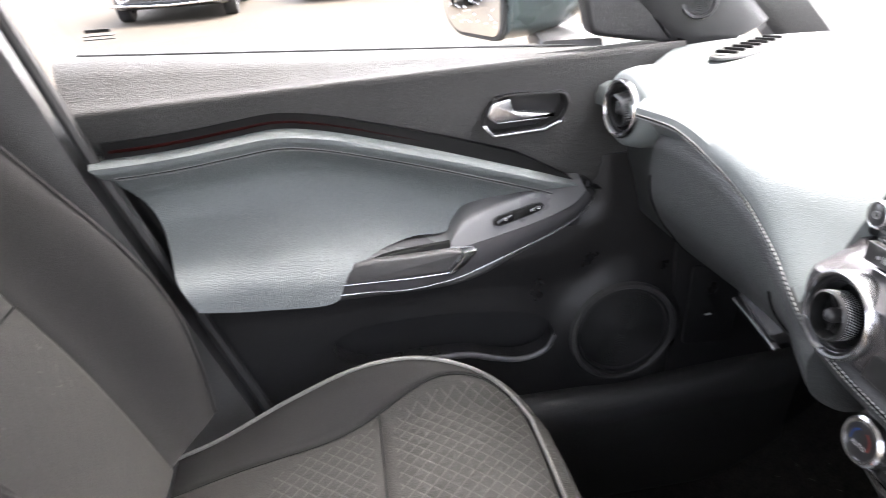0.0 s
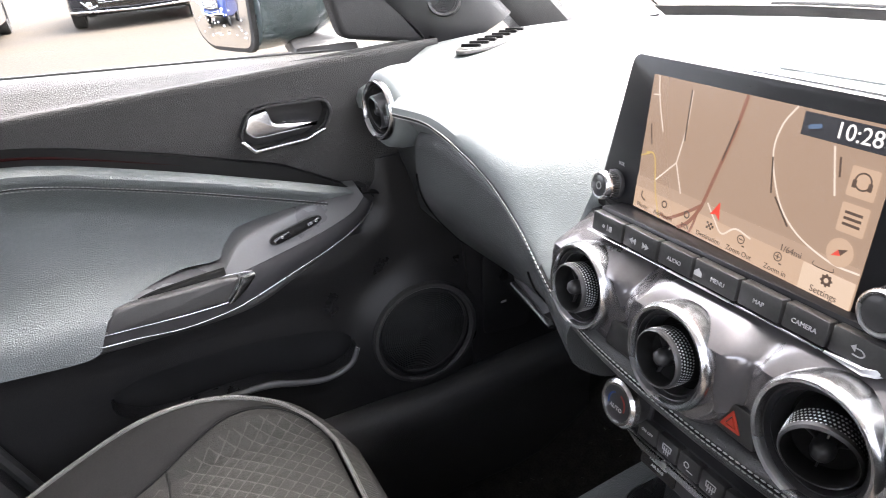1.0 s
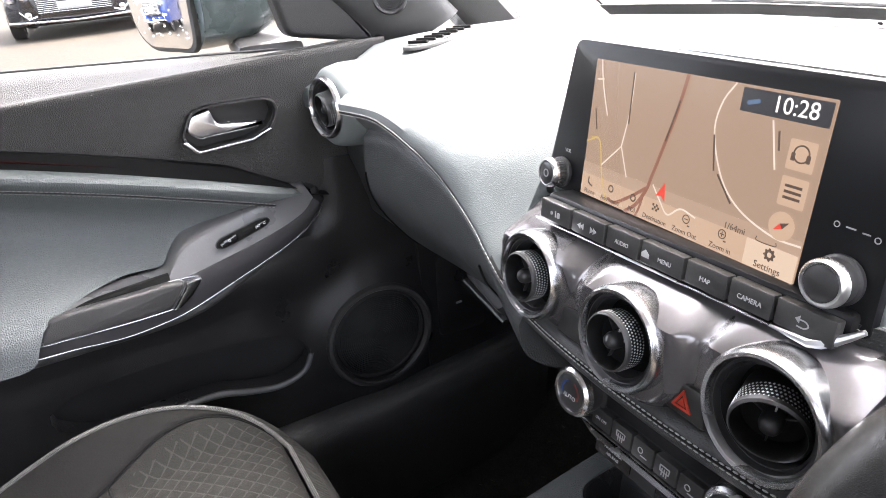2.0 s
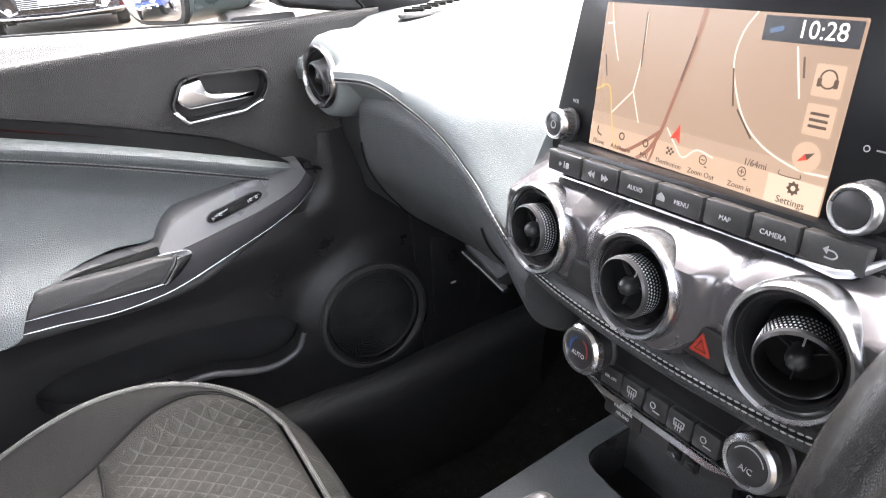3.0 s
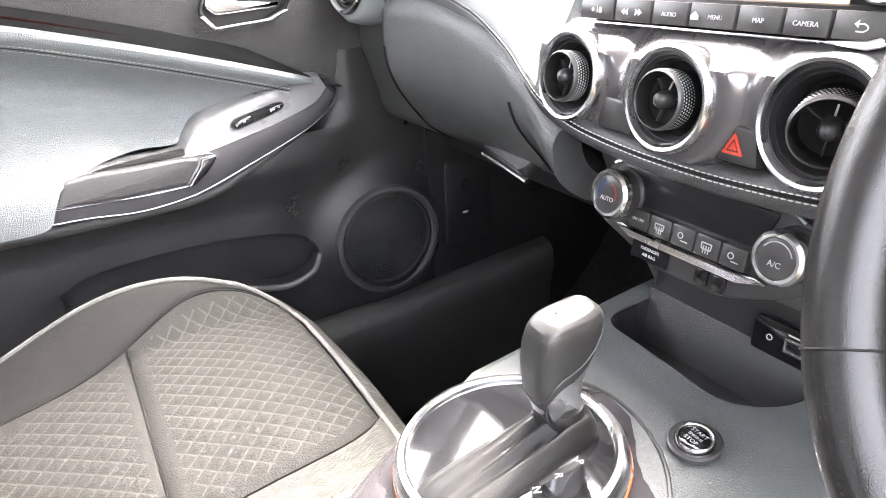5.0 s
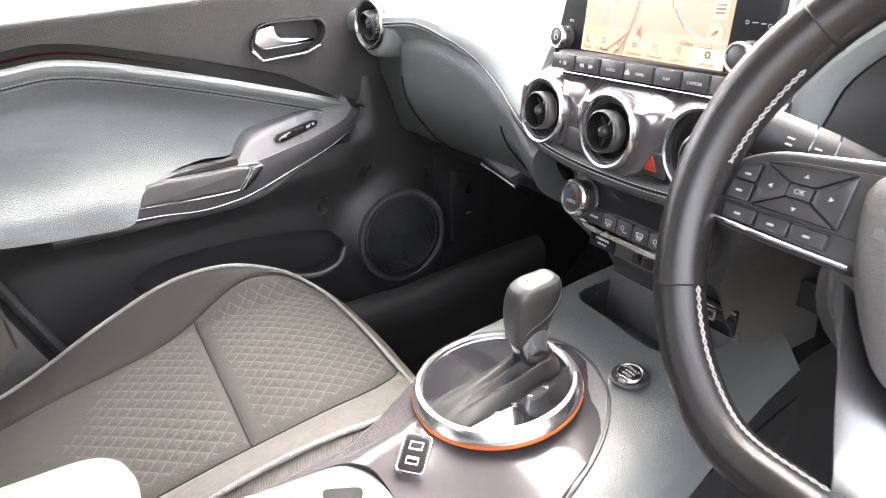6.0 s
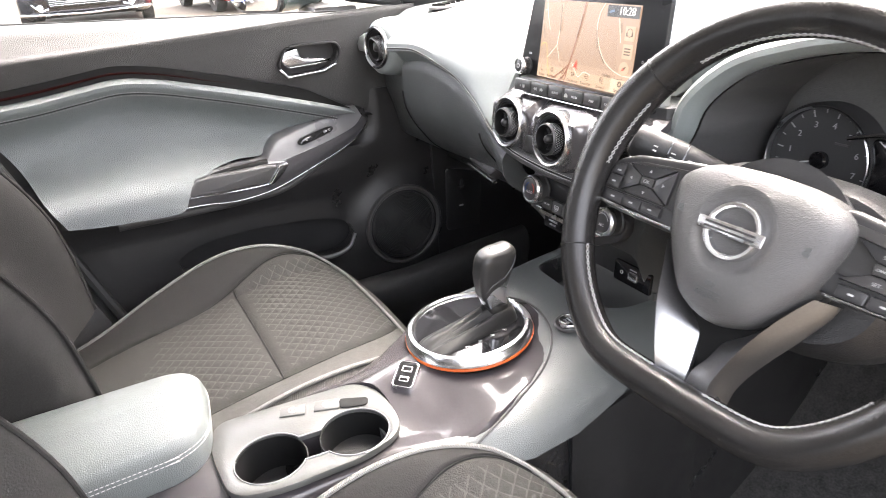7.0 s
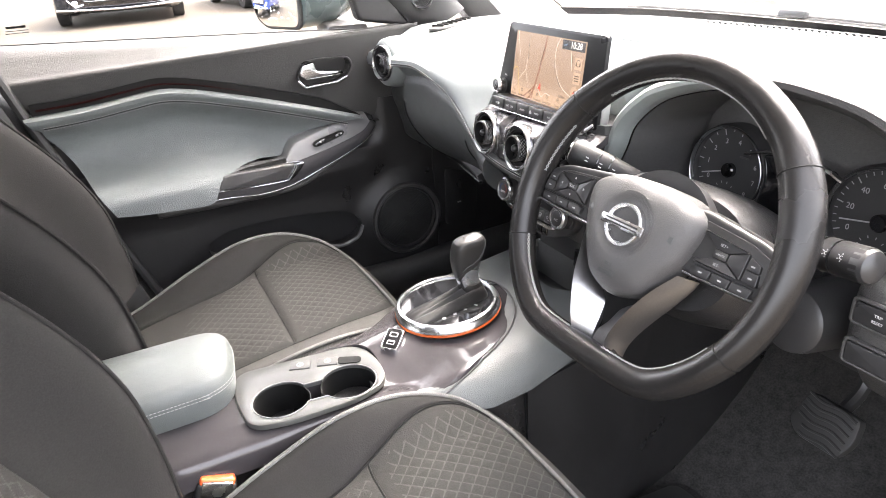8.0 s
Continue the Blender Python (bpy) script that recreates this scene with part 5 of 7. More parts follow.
on_screen("scale_bar", ribbon([at(0.855, 0.805), at(0.857, 0.83), at(0.92, 0.828), at(0.922, 0.805)], 0.0005), M_INK, 0.0010)
on_screen("settings_key", plate(rect(SW * 0.82, 0.0004, SW * 0.998, SH * 0.163, 0.0005), 0.0002), glow("lit_map_key", (0.95, 0.72, 0.53), 0.7 * LIT), 0.0003)
for u, txt in ((0.06, "Phone"), (0.185, "Add home"), (0.31, "POI"), (0.43, "Destination"), (0.575, "Zoom Out"), (0.73, "Zoom in"), (0.91, "Settings")):
    on_screen("menu_word", words(txt, 0.0044 if txt != "Settings" else 0.0052, pose(*at(u, 0.965), 0), 0.0001), M_INK, 0.0010)
    x, y = at(u, 0.885)
    if txt == "Phone":
        b = ribbon([(x - 0.002, y + 0.003), (x - 0.002, y - 0.001), (x + 0.002, y - 0.003)], 0.0012)
    elif txt in ("Zoom Out", "Zoom in"):
        b = plate(circle(x, y + 0.0008, 0.0028, 20), 0.0001, holes=[circle(x, y + 0.0008, 0.0022, 20)])
        on_screen("menu_sign", plate(rect(x - 0.0015, y + 0.0005, x + 0.0015, y + 0.0011, 0.0002), 0.0001), M_INK, 0.0010)
        on_screen("menu_sign", plate(rect(x + 0.0016, y - 0.0032, x + 0.0034, y - 0.0024, 0.0002), 0.0001, None), M_INK, 0.0010)
        if txt == "Zoom in":
            on_screen("menu_sign", plate(rect(x - 0.0003, y - 0.0007, x + 0.0003, y + 0.0023, 0.0002), 0.0001), M_INK, 0.0011)
    elif txt == "Destination":
        b = joined([plate(rect(x - 0.003 + 0.0015 * i, y - 0.002 + 0.0015 * j, x - 0.0015 + 0.0015 * i, y - 0.0005 + 0.0015 * j, 0.0001, 2), 0.0001) for i in range(4) for j in range(3) if (i + j) % 2 == 0])
    elif txt == "Settings":
        b = plate([(x + (0.0036 if i % 4 < 2 else 0.0028) * math.cos(i * math.pi / 16), y + (0.0036 if i % 4 < 2 else 0.0028) * math.sin(i * math.pi / 16)) for i in range(32)], 0.0001, holes=[circle(x, y, 0.0014, 16)])
    else:
        b = plate(circle(x, y + 0.0005, 0.0026, 20), 0.0001, holes=[circle(x, y + 0.0005, 0.0017, 20)])
    on_screen("menu_sign", b, M_INK, 0.0010)


def knob(owner, m, r, h, mat_face, ribbed=True, lab="", sleeve=M_SATIN):
    """A turning knob: skirt, ribbed or smooth sleeve, bright rim and face."""
    base = put(owner, "knob", lathe([(r * 1.12, 0), (r * 1.12, h * 0.15), (r * 1.0, h * 0.22), (r * 0.97, h * 0.8), (r * 0.93, h * 0.88), (0, h * 0.88)], m, 40), sleeve, lab)
    if ribbed:
        bms = [box(r * 0.07, r * 0.07, h * 0.55, m @ Matrix.Rotation(a, 4, "Z") @ pose(r * 0.995, 0, h * 0.52), r * 0.02, 1) for a in np.linspace(0, 2 * math.pi, 30, endpoint=False)]
        under(base, "knurl", joined(bms), M_SILVER)
    under(base, "bright_rim", lathe([(r * 0.97, h * 0.62), (r * 1.08, h * 0.68), (r * 1.06, h * 0.90), (r * 0.94, h), (r * 0.82, h * 0.985), (r * 0.78, h * 0.9)], m, 44), M_CHROME)
    under(base, "face", lathe([(r * 0.79, h * 0.86), (r * 0.79, h * 0.95), (r * 0.75, h * 0.97), (0, h * 0.975)], m, 36), mat_face)
    return base


k = knob(screen, sm @ pose(-0.0235, 0.0090, 0.0), 0.0100, 0.015, M_SATIN)
under(k, "power_mark", plate(circle(0, 0, 0.003, 16), 0.0004, sm @ pose(-0.0235, 0.0090, 0.0147), holes=[circle(0, 0, 0.0022, 16)]), M_LEGEND)
knob(screen, sm @ pose(0.1955, 0.0125, 0.0), 0.0112, 0.015, M_SATIN, ribbed=False)
for txt, u, v, sz in (("VOL", -0.0194, 0.0255, 0.0036), ("PUSH", -0.0262, -0.0068, 0.0034), ("PUSH SOUND", 0.197, -0.0085, 0.0048)):
    put(screen, "legend", words(txt, sz, sm @ pose(u, v, 0.0001)), M_LEGEND)
put(screen, "legend", plate(circle(0, 0, 0.0016, 14), 0.0002, sm @ pose(-0.0180, -0.0068, 0), holes=[circle(0, 0, 0.0011, 14)]), M_LEGEND)
for u, v in ((0.187, 0.0375), (0.207, 0.0360)):
    put(screen, "legend", plate(circle(u, v, 0.0016, 14), 0.0002, sm, holes=[circle(u, v, 0.0011, 14)]), M_LEGEND)
put(screen, "legend", plate(rect(0.1915, 0.0372, 0.1965, 0.0379, 0.0003), 0.0002, sm), M_LEGEND)
put(screen, "legend", plate(rect(0.1995, 0.0368, 0.2035, 0.0375, 0.0003), 0.0002, sm), M_LEGEND)
# key row on a shelf under the display
cuts = [-0.107, -0.0735, -0.0400, -0.0105, 0.0235, 0.0525, 0.0795, 0.112]
put(screen, "key_shelf", box(0.222, 0.024, 0.0150, pose(0.0025, 0.4935, 0.9768, -8, 0, 1.7), 0.003), M_BEZEL)
strip = [(x, 0.4735 + 0.03 * x + 0.006 * max(0, (x - 0.100) / 0.02), 0.9680 + 0.013 * max(0, (x - 0.100) / 0.02) ** 1.4) for x in np.linspace(-0.110, 0.121, 44)]
put(screen, "silver_strip", tube(strip, [0.0008 + 0.0022 * max(0, min(1, (p[0] - 0.080) / 0.025)) * (1 - 0.7 * max(0, (p[0] - 0.108) / 0.013)) for p in strip], 8, up=(0, 1, 0)), M_RING, "satin chrome strip under the keys")
for i, txt in enumerate(("", "<< >>", "AUDIO", "MENU", "MAP", "CAMERA", "")):
    a, b = cuts[i] + 0.0007, cuts[i + 1] - 0.0007
    key = put(screen, "key", box(b - a, 0.007, 0.0142, pose((a + b) / 2, 0.4775 + 0.03 * (a + b) / 2, 0.9765, -8), 0.0010), M_KEY)
    mk = pose((a + b) / 2, 0.4737 + 0.03 * (a + b) / 2, 0.9762, 82)
    if txt in ("AUDIO", "MENU", "MAP", "CAMERA"):
        under(key, "legend", words(txt, 0.0038, mk @ pose(0.003 if txt == "MENU" else 0, 0, 0)), M_LEGEND)
        if txt == "MENU":
            under(key, "legend", plate([(-0.003, -0.002), (0.003, -0.002), (0.003, 0.0005), (0, 0.003), (-0.003, 0.0005)], 0.0003, mk @ pose(-0.012, 0, 0)), M_LEGEND)
    elif i == 0:
        under(key, "legend", joined([plate(circle(-0.003, 0, 0.0013, 12), 0.0003, mk), plate(rect(0.001, -0.002, 0.0017, 0.0025, 0.0002), 0.0003, mk), plate(rect(0.003, -0.002, 0.006, 0.002, 0.0012), 0.0003, mk)]), M_LEGEND)
    elif i == 1:
        tr = [plate([(x, 0), (x + d * 0.0032, 0.0022), (x + d * 0.0032, -0.0022)], 0.0003, mk) for x, d in ((-0.0095, 1), (-0.0065, 1), (0.0095, -1), (0.0065, -1))]
        under(key, "legend", joined(tr), M_LEGEND)
    else:
        b_ = ribbon([(-0.003, 0.0018), (0.001, 0.0018), (0.003, 0.0), (0.001, -0.0018), (-0.003, -0.0018)], 0.0008)
        b_.transform(mk @ pose(0, 0, 0.0003))
        under(key, "legend", joined([b_, plate([(-0.0045, 0.0018), (-0.002, 0.0038), (-0.002, -0.0002)], 0.0003, mk)]), M_LEGEND)

# ---- climate panel ----
clim = thing("climate_panel", "gloss black climate panel with two chrome-rimmed knobs and five keys", "climate control", (0.0, 0.48, 0.84))
cm = pose(0.005, 0.478, 0.8445, 80)
outl = rounded([(-0.096, -0.004), (-0.082, 0.022), (-0.06, 0.030), (0.060, 0.030), (0.083, 0.022), (0.098, -0.004), (0.086, -0.024), (0.055, -0.038), (0.03, -0.046), (-0.03, -0.046), (-0.055, -0.036), (-0.088, -0.026)], 0.012)
put(clim, "fascia", plate(outl, 0.012, cm @ pose(0, 0, -0.012), 0.003), M_SATIN)
put(clim, "display", plate(rounded([(-0.050, -0.004), (0.052, -0.004), (0.062, 0.022), (-0.058, 0.022)], 0.004), 0.0015, cm, 0.0005), M_BEZEL)
put(clim, "chrome_brow", tube([(Vector(cm @ Vector((x, 0.0255 - 0.006 * max(0, (abs(x) - 0.06) / 0.02) ** 2, 0.001)))) for x in np.linspace(-0.078, 0.078, 40)], 0.0014, 6), M_CHROME)
put(clim, "chrome_strip", plate(rounded([(-0.062, -0.0215), (-0.047, -0.0280), (0.047, -0.0280), (0.068, -0.0215), (0.06, -0.0195), (0.045, -0.0218), (-0.045, -0.0218), (-0.055, -0.0190)], 0.001, 3), 0.0085, cm, 0.001), M_CHROME, "satin chrome strip under the keys")
for i in range(5):
    a = -0.052 + i * 0.0205
    ky = put(clim, "key", box(0.0196, 0.0150, 0.008, cm @ pose(a + 0.0103, -0.0135, 0.002), 0.0015), M_KEY)
    q = cm @ pose(a + 0.0103, -0.0135, 0.0062)
    if i == 0:
        under(ky, "legend", words("ON OFF", 0.0032, q), M_LEGEND)
    elif i in (1, 3):
        under(ky, "legend", plate(rounded([(-0.004, -0.002), (0.004, -0.002), (0.0045, 0.003), (-0.0045, 0.003)], 0.001), 0.0003, q, holes=[rounded([(-0.0032, -0.0012), (0.0032, -0.0012), (0.0036, 0.0022), (-0.0036, 0.0022)], 0.0008)]), M_LEGEND)
        under(ky, "legend", joined([plate(rect(x - 0.0004, -0.0045, x + 0.0004, 0.001, 0.0002), 0.0003, q) for x in (-0.002, 0, 0.002)]), M_LEGEND)
    else:
        under(ky, "legend", joined([plate(circle(-0.0015, 0.001, 0.0024, 14), 0.0003, q, holes=[circle(-0.0015, 0.001, 0.0017, 14)]), plate(rect(-0.001, -0.003, 0.005, -0.0022, 0.0003), 0.0003, q)]), M_LEGEND)
for kx, txt in ((-0.0625, "AUTO"), (0.0765, "A/C")):
    kq = cm @ pose(kx, 0.001, 0.0)
    kk = knob(clim, kq, 0.0175 if txt == "AUTO" else 0.0158, 0.021, M_SATIN, ribbed=False, lab="chrome-rimmed climate knob")
    under(kk, "legend", words(txt, 0.0048 if txt == "AUTO" else 0.0052, kq @ pose(0, -0.0035, 0.0207)), M_LEGEND)
    if txt == "AUTO":
        arc = [circle(0, 0, 0.0095, 12, 110, 200) + circle(0, 0, 0.0080, 12, 110, 200)[::-1], circle(0, 0, 0.0095, 12, -20, 70) + circle(0, 0, 0.0080, 12, -20, 70)[::-1]]
        under(kk, "cold_arc", plate(arc[0], 0.0003, kq @ pose(0, 0, 0.0205)), material("blue_print", (0.015, 0.045, 0.15), 0.5))
        under(kk, "warm_arc", plate(arc[1], 0.0003, kq @ pose(0, 0, 0.0205)), material("red_print", (0.18, 0.02, 0.012), 0.5))
    else:
        under(kk, "fan_arc", plate(circle(0, 0, 0.0105, 16, 20, 150) + circle(0, 0, 0.0098, 16, 20, 150)[::-1], 0.0003, kq @ pose(0, 0, 0.0205)), M_LEGEND)
wl = put(clim, "warning_label", plate(rect(-0.047, -0.0435, -0.012, -0.030, 0.002), 0.0012, cm), M_GLOSS)
under(wl, "legend", joined([words("PASSENGER", 0.0034, cm @ pose(-0.0295, -0.0343, 0.0014)), words("AIR BAG", 0.0034, cm @ pose(-0.0295, -0.0390, 0.0014))]), M_LEGEND)
for x in (0.012, 0.026):
    put(clim, "seat_heat_key", box(0.010, 0.011, 0.004, cm @ pose(x + 0.006, -0.036, 0.001), 0.001), M_GLOSS)
# centre stack cheeks behind and below
rows = []
for z, wl_, wr_, yf in ((0.69, 0.088, 0.095, 0.545), (0.74, 0.088, 0.092, 0.530), (0.79, 0.092, 0.094, 0.508), (0.82, 0.104, 0.108, 0.498), (0.86, 0.122, 0.126, 0.494), (0.90, 0.136, 0.142, 0.490), (0.98, 0.136, 0.142, 0.49)):
    rows.append([(-wl_, 0.66, z), (-wl_ + 0.0, yf + 0.025, z), (-wl_ + 0.012, yf + 0.006, z), (-wl_ + 0.03, yf, z), (wr_ - 0.03, yf, z), (wr_ - 0.012, yf + 0.006, z), (wr_, yf + 0.025, z), (wr_, 0.66, z)])
me = from_bm("lower_stack_body", loft([[p for p in r] for r in rows]), M_LIP)
me = carve(me, box(0.158, 0.14, 0.115, pose(0.0, 0.535, 0.735), 0.012))
put(dash, "bin_back", box(0.176, 0.006, 0.062, pose(0.0, 0.541, 0.700, -10), 0.002), M_LIP)
put(dash, "socket_recess", box(0.157, 0.006, 0.062, pose(0.0, 0.545, 0.762), 0.001), M_SATIN)
put_mesh(dash, "lower_stack_body", me, "charcoal centre stack over the phone shelf")
usb = thing("usb_panel", "small black panel with a charging socket", "socket panel", (0.06, 0.536, 0.735))
um = pose(0.060, 0.536, 0.746, 84)
put(usb, "panel", plate(rect(-0.034, -0.014, 0.030, 0.014, 0.003), 0.004, um, 0.001), M_GLOSS)
put(usb, "socket", plate(rect(-0.008, -0.006, 0.008, 0.006, 0.002), 0.0055, um, 0.0006, holes=[rect(-0.006, -0.003, 0.006, 0.003, 0.001)]), M_SILVER)
put(usb, "mark", plate(circle(-0.020, 0, 0.0025, 14), 0.0046, um, holes=[circle(-0.020, 0, 0.0018, 14)]), M_LEGEND)
put(usb, "mark", plate(rect(-0.006, 0.008, 0.006, 0.0092, 0.0004), 0.0046, um), M_LEGEND)

# demister slots and marks on the dashboard's top
slotp = thing("demister_vent", "side demister vent with short slats at the pillar's foot", "air vent", (-0.518, 0.622, 1.04))
dm = pose(-0.518, 0.622, 1.0405, 0, 0, 76)
put(slotp, "surround", plate([(0.088 * math.cos(a), 0.026 * math.sin(a)) for a in np.linspace(0, 2 * math.pi, 32, endpoint=False)], 0.004, dm @ Matrix.Rotation(radians(48), 4, "Z"), 0.0015), M_TRAY)
put(slotp, "well", plate([(0.078 * math.cos(a), 0.019 * math.sin(a)) for a in np.linspace(0, 2 * math.pi, 32, endpoint=False)], 0.0046, dm @ Matrix.Rotation(radians(48), 4, "Z")), M_TRAY)
for i in range(7):
    put(slotp, "slat", box(0.0075, 0.024, 0.004, dm @ Matrix.Rotation(radians(48), 4, "Z") @ pose(-0.060 + 0.020 * i, 0, 0.0058, 0, 8, 12), 0.001), M_VOID)
wd = thing("windscreen_vent", "long slotted demister vent along the windscreen", "air vent", (0, 1.0, 1.03))
wp = [(x, 1.035 - 0.16 * (x / 0.7) ** 2, 1.024) for x in np.linspace(-0.60, 0.60, 60)]
put(wd, "surround", tube(wp, 0.016, 8, flat=0.25), M_TRAY)
put(wd, "slot", tube([(x, y - 0.002, z + 0.0035) for x, y, z in wp], 0.0045, 6, flat=0.4), M_GLOSS)
# matt black bars stand in for the darkness of the open slots
bms = []
for i in range(60):
    x = -0.2 + i * 0.0125
    bms.append(box(0.0095, 0.0020, 0.0026, pose(x, 1.025 - 0.16 * (x / 0.7) ** 2, 1.0285, 0, 0, -28), 0.0006, 1))
put(wd, "dark_slots", joined(bms), M_VOID)
grl = thing("dash_speaker_grille", "flat grey loudspeaker grille on the dashboard", "speaker grille", (-0.07, 0.75, 1.043))
gm_ = pose(-0.075, 0.745, 1.0415, 0, 0, 0)
put(grl, "mesh_cover", plate(rounded([(-0.085, -0.045), (0.085, -0.045), (0.07, 0.05), (-0.07, 0.05)], 0.012), 0.0025, gm_, 0.001), M_PAD)
bms = [lathe([(0.0008, 0.0025), (0.0006, 0.0027)], gm_ @ pose(-0.066 + 0.006 * i + 0.003 * (j % 2), -0.036 + 0.0052 * j, 0), 6) for i in range(22) for j in range(15)]
put(grl, "perforation", joined(bms), M_PAD)
al = [(-0.325 + 0.006 * i, 0.584 + 0.0012 * i) for i in range(6)]
mark = thing("airbag_mark", "small embossed mark on the grey dashboard pad", "mark", (-0.355, 0.62, 1.041))
put(mark, "embossing", joined([box(0.004, 0.006, 0.0008, pose(x, y, 1.0417, 0, 0, 10), 0.0002, 1) for x, y in al]), M_SATIN)

# foot of the left windscreen pillar: pod with tweeter
pod2 = thing("tweeter_pod", "charcoal pillar foot with a round tweeter", "tweeter", (-0.60, 0.60, 1.05))
rows = []
for t in np.linspace(0, 1, 12):
    c = Vector((-0.628, 0.635, 1.035)).lerp(Vector((-0.60, 0.42, 1.27)), t)
    w = 0.075 * (1 - 0.45 * t)
    rows.append([(c.x + 0.030 * math.cos(a) * (1 - 0.2 * t) + 0.012 * math.sin(a), c.y + w * math.sin(a) * 0.9, c.z + 0.045 * math.sin(a) * 0.6) for a in np.linspace(0, 2 * math.pi, 24, endpoint=False)])
put(pod2, "cover", loft(rows), M_DARK)
tm = look((-0.592, 0.590, 1.092), (0.30, 0.10, 1.25)) @ Matrix.Rotation(math.pi, 4, "Y")
tw = put(pod2, "tweeter", lathe([(0.0225, -0.012), (0.0225, 0.004), (0.021, 0.007), (0.0175, 0.006), (0.0165, 0.002), (0.0, 0.001)], tm, 40), M_SATIN)
under(tw, "tweeter_grille", joined([lathe([(r, 0.0012), (r + 0.0006, 0.0032), (r + 0.0012, 0.0012)], tm, 30) for r in np.arange(0.002, 0.0155, 0.0022)]), M_RUBBER)

# ---- instrument hood and dials ----
# lining and dial colours are raised to stand for haze and lens reflection
M_HOOD = material("haze_lifted_hood_lining", (0.090, 0.088, 0.087), 0.50, grain=0.5, size=480, mottle=0.08, kind="leather")
M_DIAL = material("haze_lifted_dial", (0.034, 0.034, 0.035), 0.55, mottle=0.05)
hood = thing("instrument_hood", "dark hood over the dials with a pale grey leatherette rim", "instrument hood", (0.33, 0.55, 0.95))
arch = spline([(0.112, 0.885), (0.122, 0.93), (0.135, 0.958), (0.148, 0.99), (0.178, 1.02), (0.214, 1.041), (0.28, 1.060), (0.341, 1.066), (0.393, 1.063), (0.456, 1.049), (0.51, 1.012), (0.532, 0.965), (0.538, 0.90)], 60)
cxh, czh = 0.32, 0.93


def arch_ring(scale_, y_of):
    return [(cxh + (x - cxh) * scale_, y_of(x), czh + (z - czh) * scale_) for x, z in arch]


yf = lambda x: 0.500 + 0.05 * max(0, x - 0.1)
rows = [arch_ring(0.84, lambda x: 0.63), arch_ring(0.885, lambda x: yf(x) + 0.03), arch_ring(0.902, lambda x: yf(x) + 0.012)]
put(hood, "inner_hood", slab(rows, (0, 0.004, 0.004)), M_HOOD)
rows = [arch_ring(0.900, lambda x: yf(x) + 0.014), arch_ring(0.905, lambda x: yf(x) + 0.006), arch_ring(0.925, lambda x: yf(x) - 0.001), arch_ring(0.97, lambda x: yf(x) - 0.006), arch_ring(1.01, lambda x: yf(x) - 0.005), arch_ring(1.04, lambda x: yf(x) + 0.001), arch_ring(1.055, lambda x: yf(x) + 0.02), arch_ring(1.055, lambda x: yf(x) + 0.06)]
put(hood, "rim", grid([r[:31] for r in rows]), M_PAD, "pale grey leatherette rim")
put(hood, "rim", grid([r[30:] for r in rows]), M_MID)
put(hood, "rim_seam", tube(arch_ring(0.901, lambda x: yf(x) + 0.012), 0.0014, 6), M_GLOSS)

cluster = thing("instrument_cluster", "two dark round dials with white numerals and pale rings", "instrument cluster", (0.33, 0.61, 0.93))
put(cluster, "back_panel", plate([(x - cxh, z - czh) for x, z in arch] + [(0.20, -0.12), (-0.21, -0.12)], 0.012, pose(cxh, 0.652, czh, 88), 0.0), M_HOOD)
put(cluster, "middle_display", plate(rounded([(-0.042, -0.045), (0.042, -0.045), (0.046, 0.032), (-0.046, 0.032)], 0.008), 0.004, pose(0.318, 0.616, 0.925, 84), 0.002), M_GLOSS)
put(cluster, "display_brow", tube(spline([(0.256, 0.604, 0.955), (0.285, 0.606, 0.963), (0.318, 0.606, 0.964), (0.35, 0.606, 0.963), (0.378, 0.604, 0.953)], 30), 0.0038, 8, flat=0.6), M_SILVER)
put(cluster, "side_trace", tube(spline([(0.138, 0.612, 0.875), (0.142, 0.612, 0.93), (0.150, 0.612, 0.968)], 16), 0.0013, 6), M_SILVER)


def dial(c, r, labels, start, step, needle, minor):
    m = pose(*c, 84)
    cup = put(cluster, "dial", lathe([(r * 1.10, -0.03), (r * 1.10, -0.006), (r * 1.06, 0.0), (r * 1.01, -0.004), (r * 0.99, -0.012), (0, -0.012)], m, 56), M_DIAL)
    under(cup, "dial_ring", lathe([(r * 1.035, -0.003), (r * 1.035, 0.0015), (r * 1.02, 0.0022), (r * 1.0, 0.001), (r * 0.99, -0.003)], m, 60), M_SILVER, "pale dial ring")
    for i, txt in enumerate(labels):
        a = radians(start - step * i)
        under(cup, "numeral", words(txt, r * 0.165, m @ pose(r * 0.68 * math.cos(a), r * 0.68 * math.sin(a), -0.0115)), M_LEGEND)
    ticks = []
    for i in range((len(labels) - 1) * minor + 1):
        a = radians(start - step * i / minor)
        big = i % minor == 0
        ticks.append(box(r * (0.13 if big else 0.07), r * (0.022 if big else 0.014), 0.0004, m @ Matrix.Rotation(a, 4, "Z") @ pose(r * (0.90 if big else 0.93), 0, -0.0114), 0))
    under(cup, "ticks", joined(ticks), M_LEGEND)
    under(cup, "needle", box(r * 0.70, 0.0016, 0.001, m @ Matrix.Rotation(radians(needle), 4, "Z") @ pose(r * 0.42, 0, -0.006), 0.0004), M_LEGEND, "white needle")
    under(cup, "hub", lathe([(r * 0.17, -0.011), (r * 0.17, -0.005), (r * 0.14, -0.003), (0, -0.003)], m, 28), M_GLOSS)
    g = m @ pose(-r * 0.08, -r * 0.62, 0)
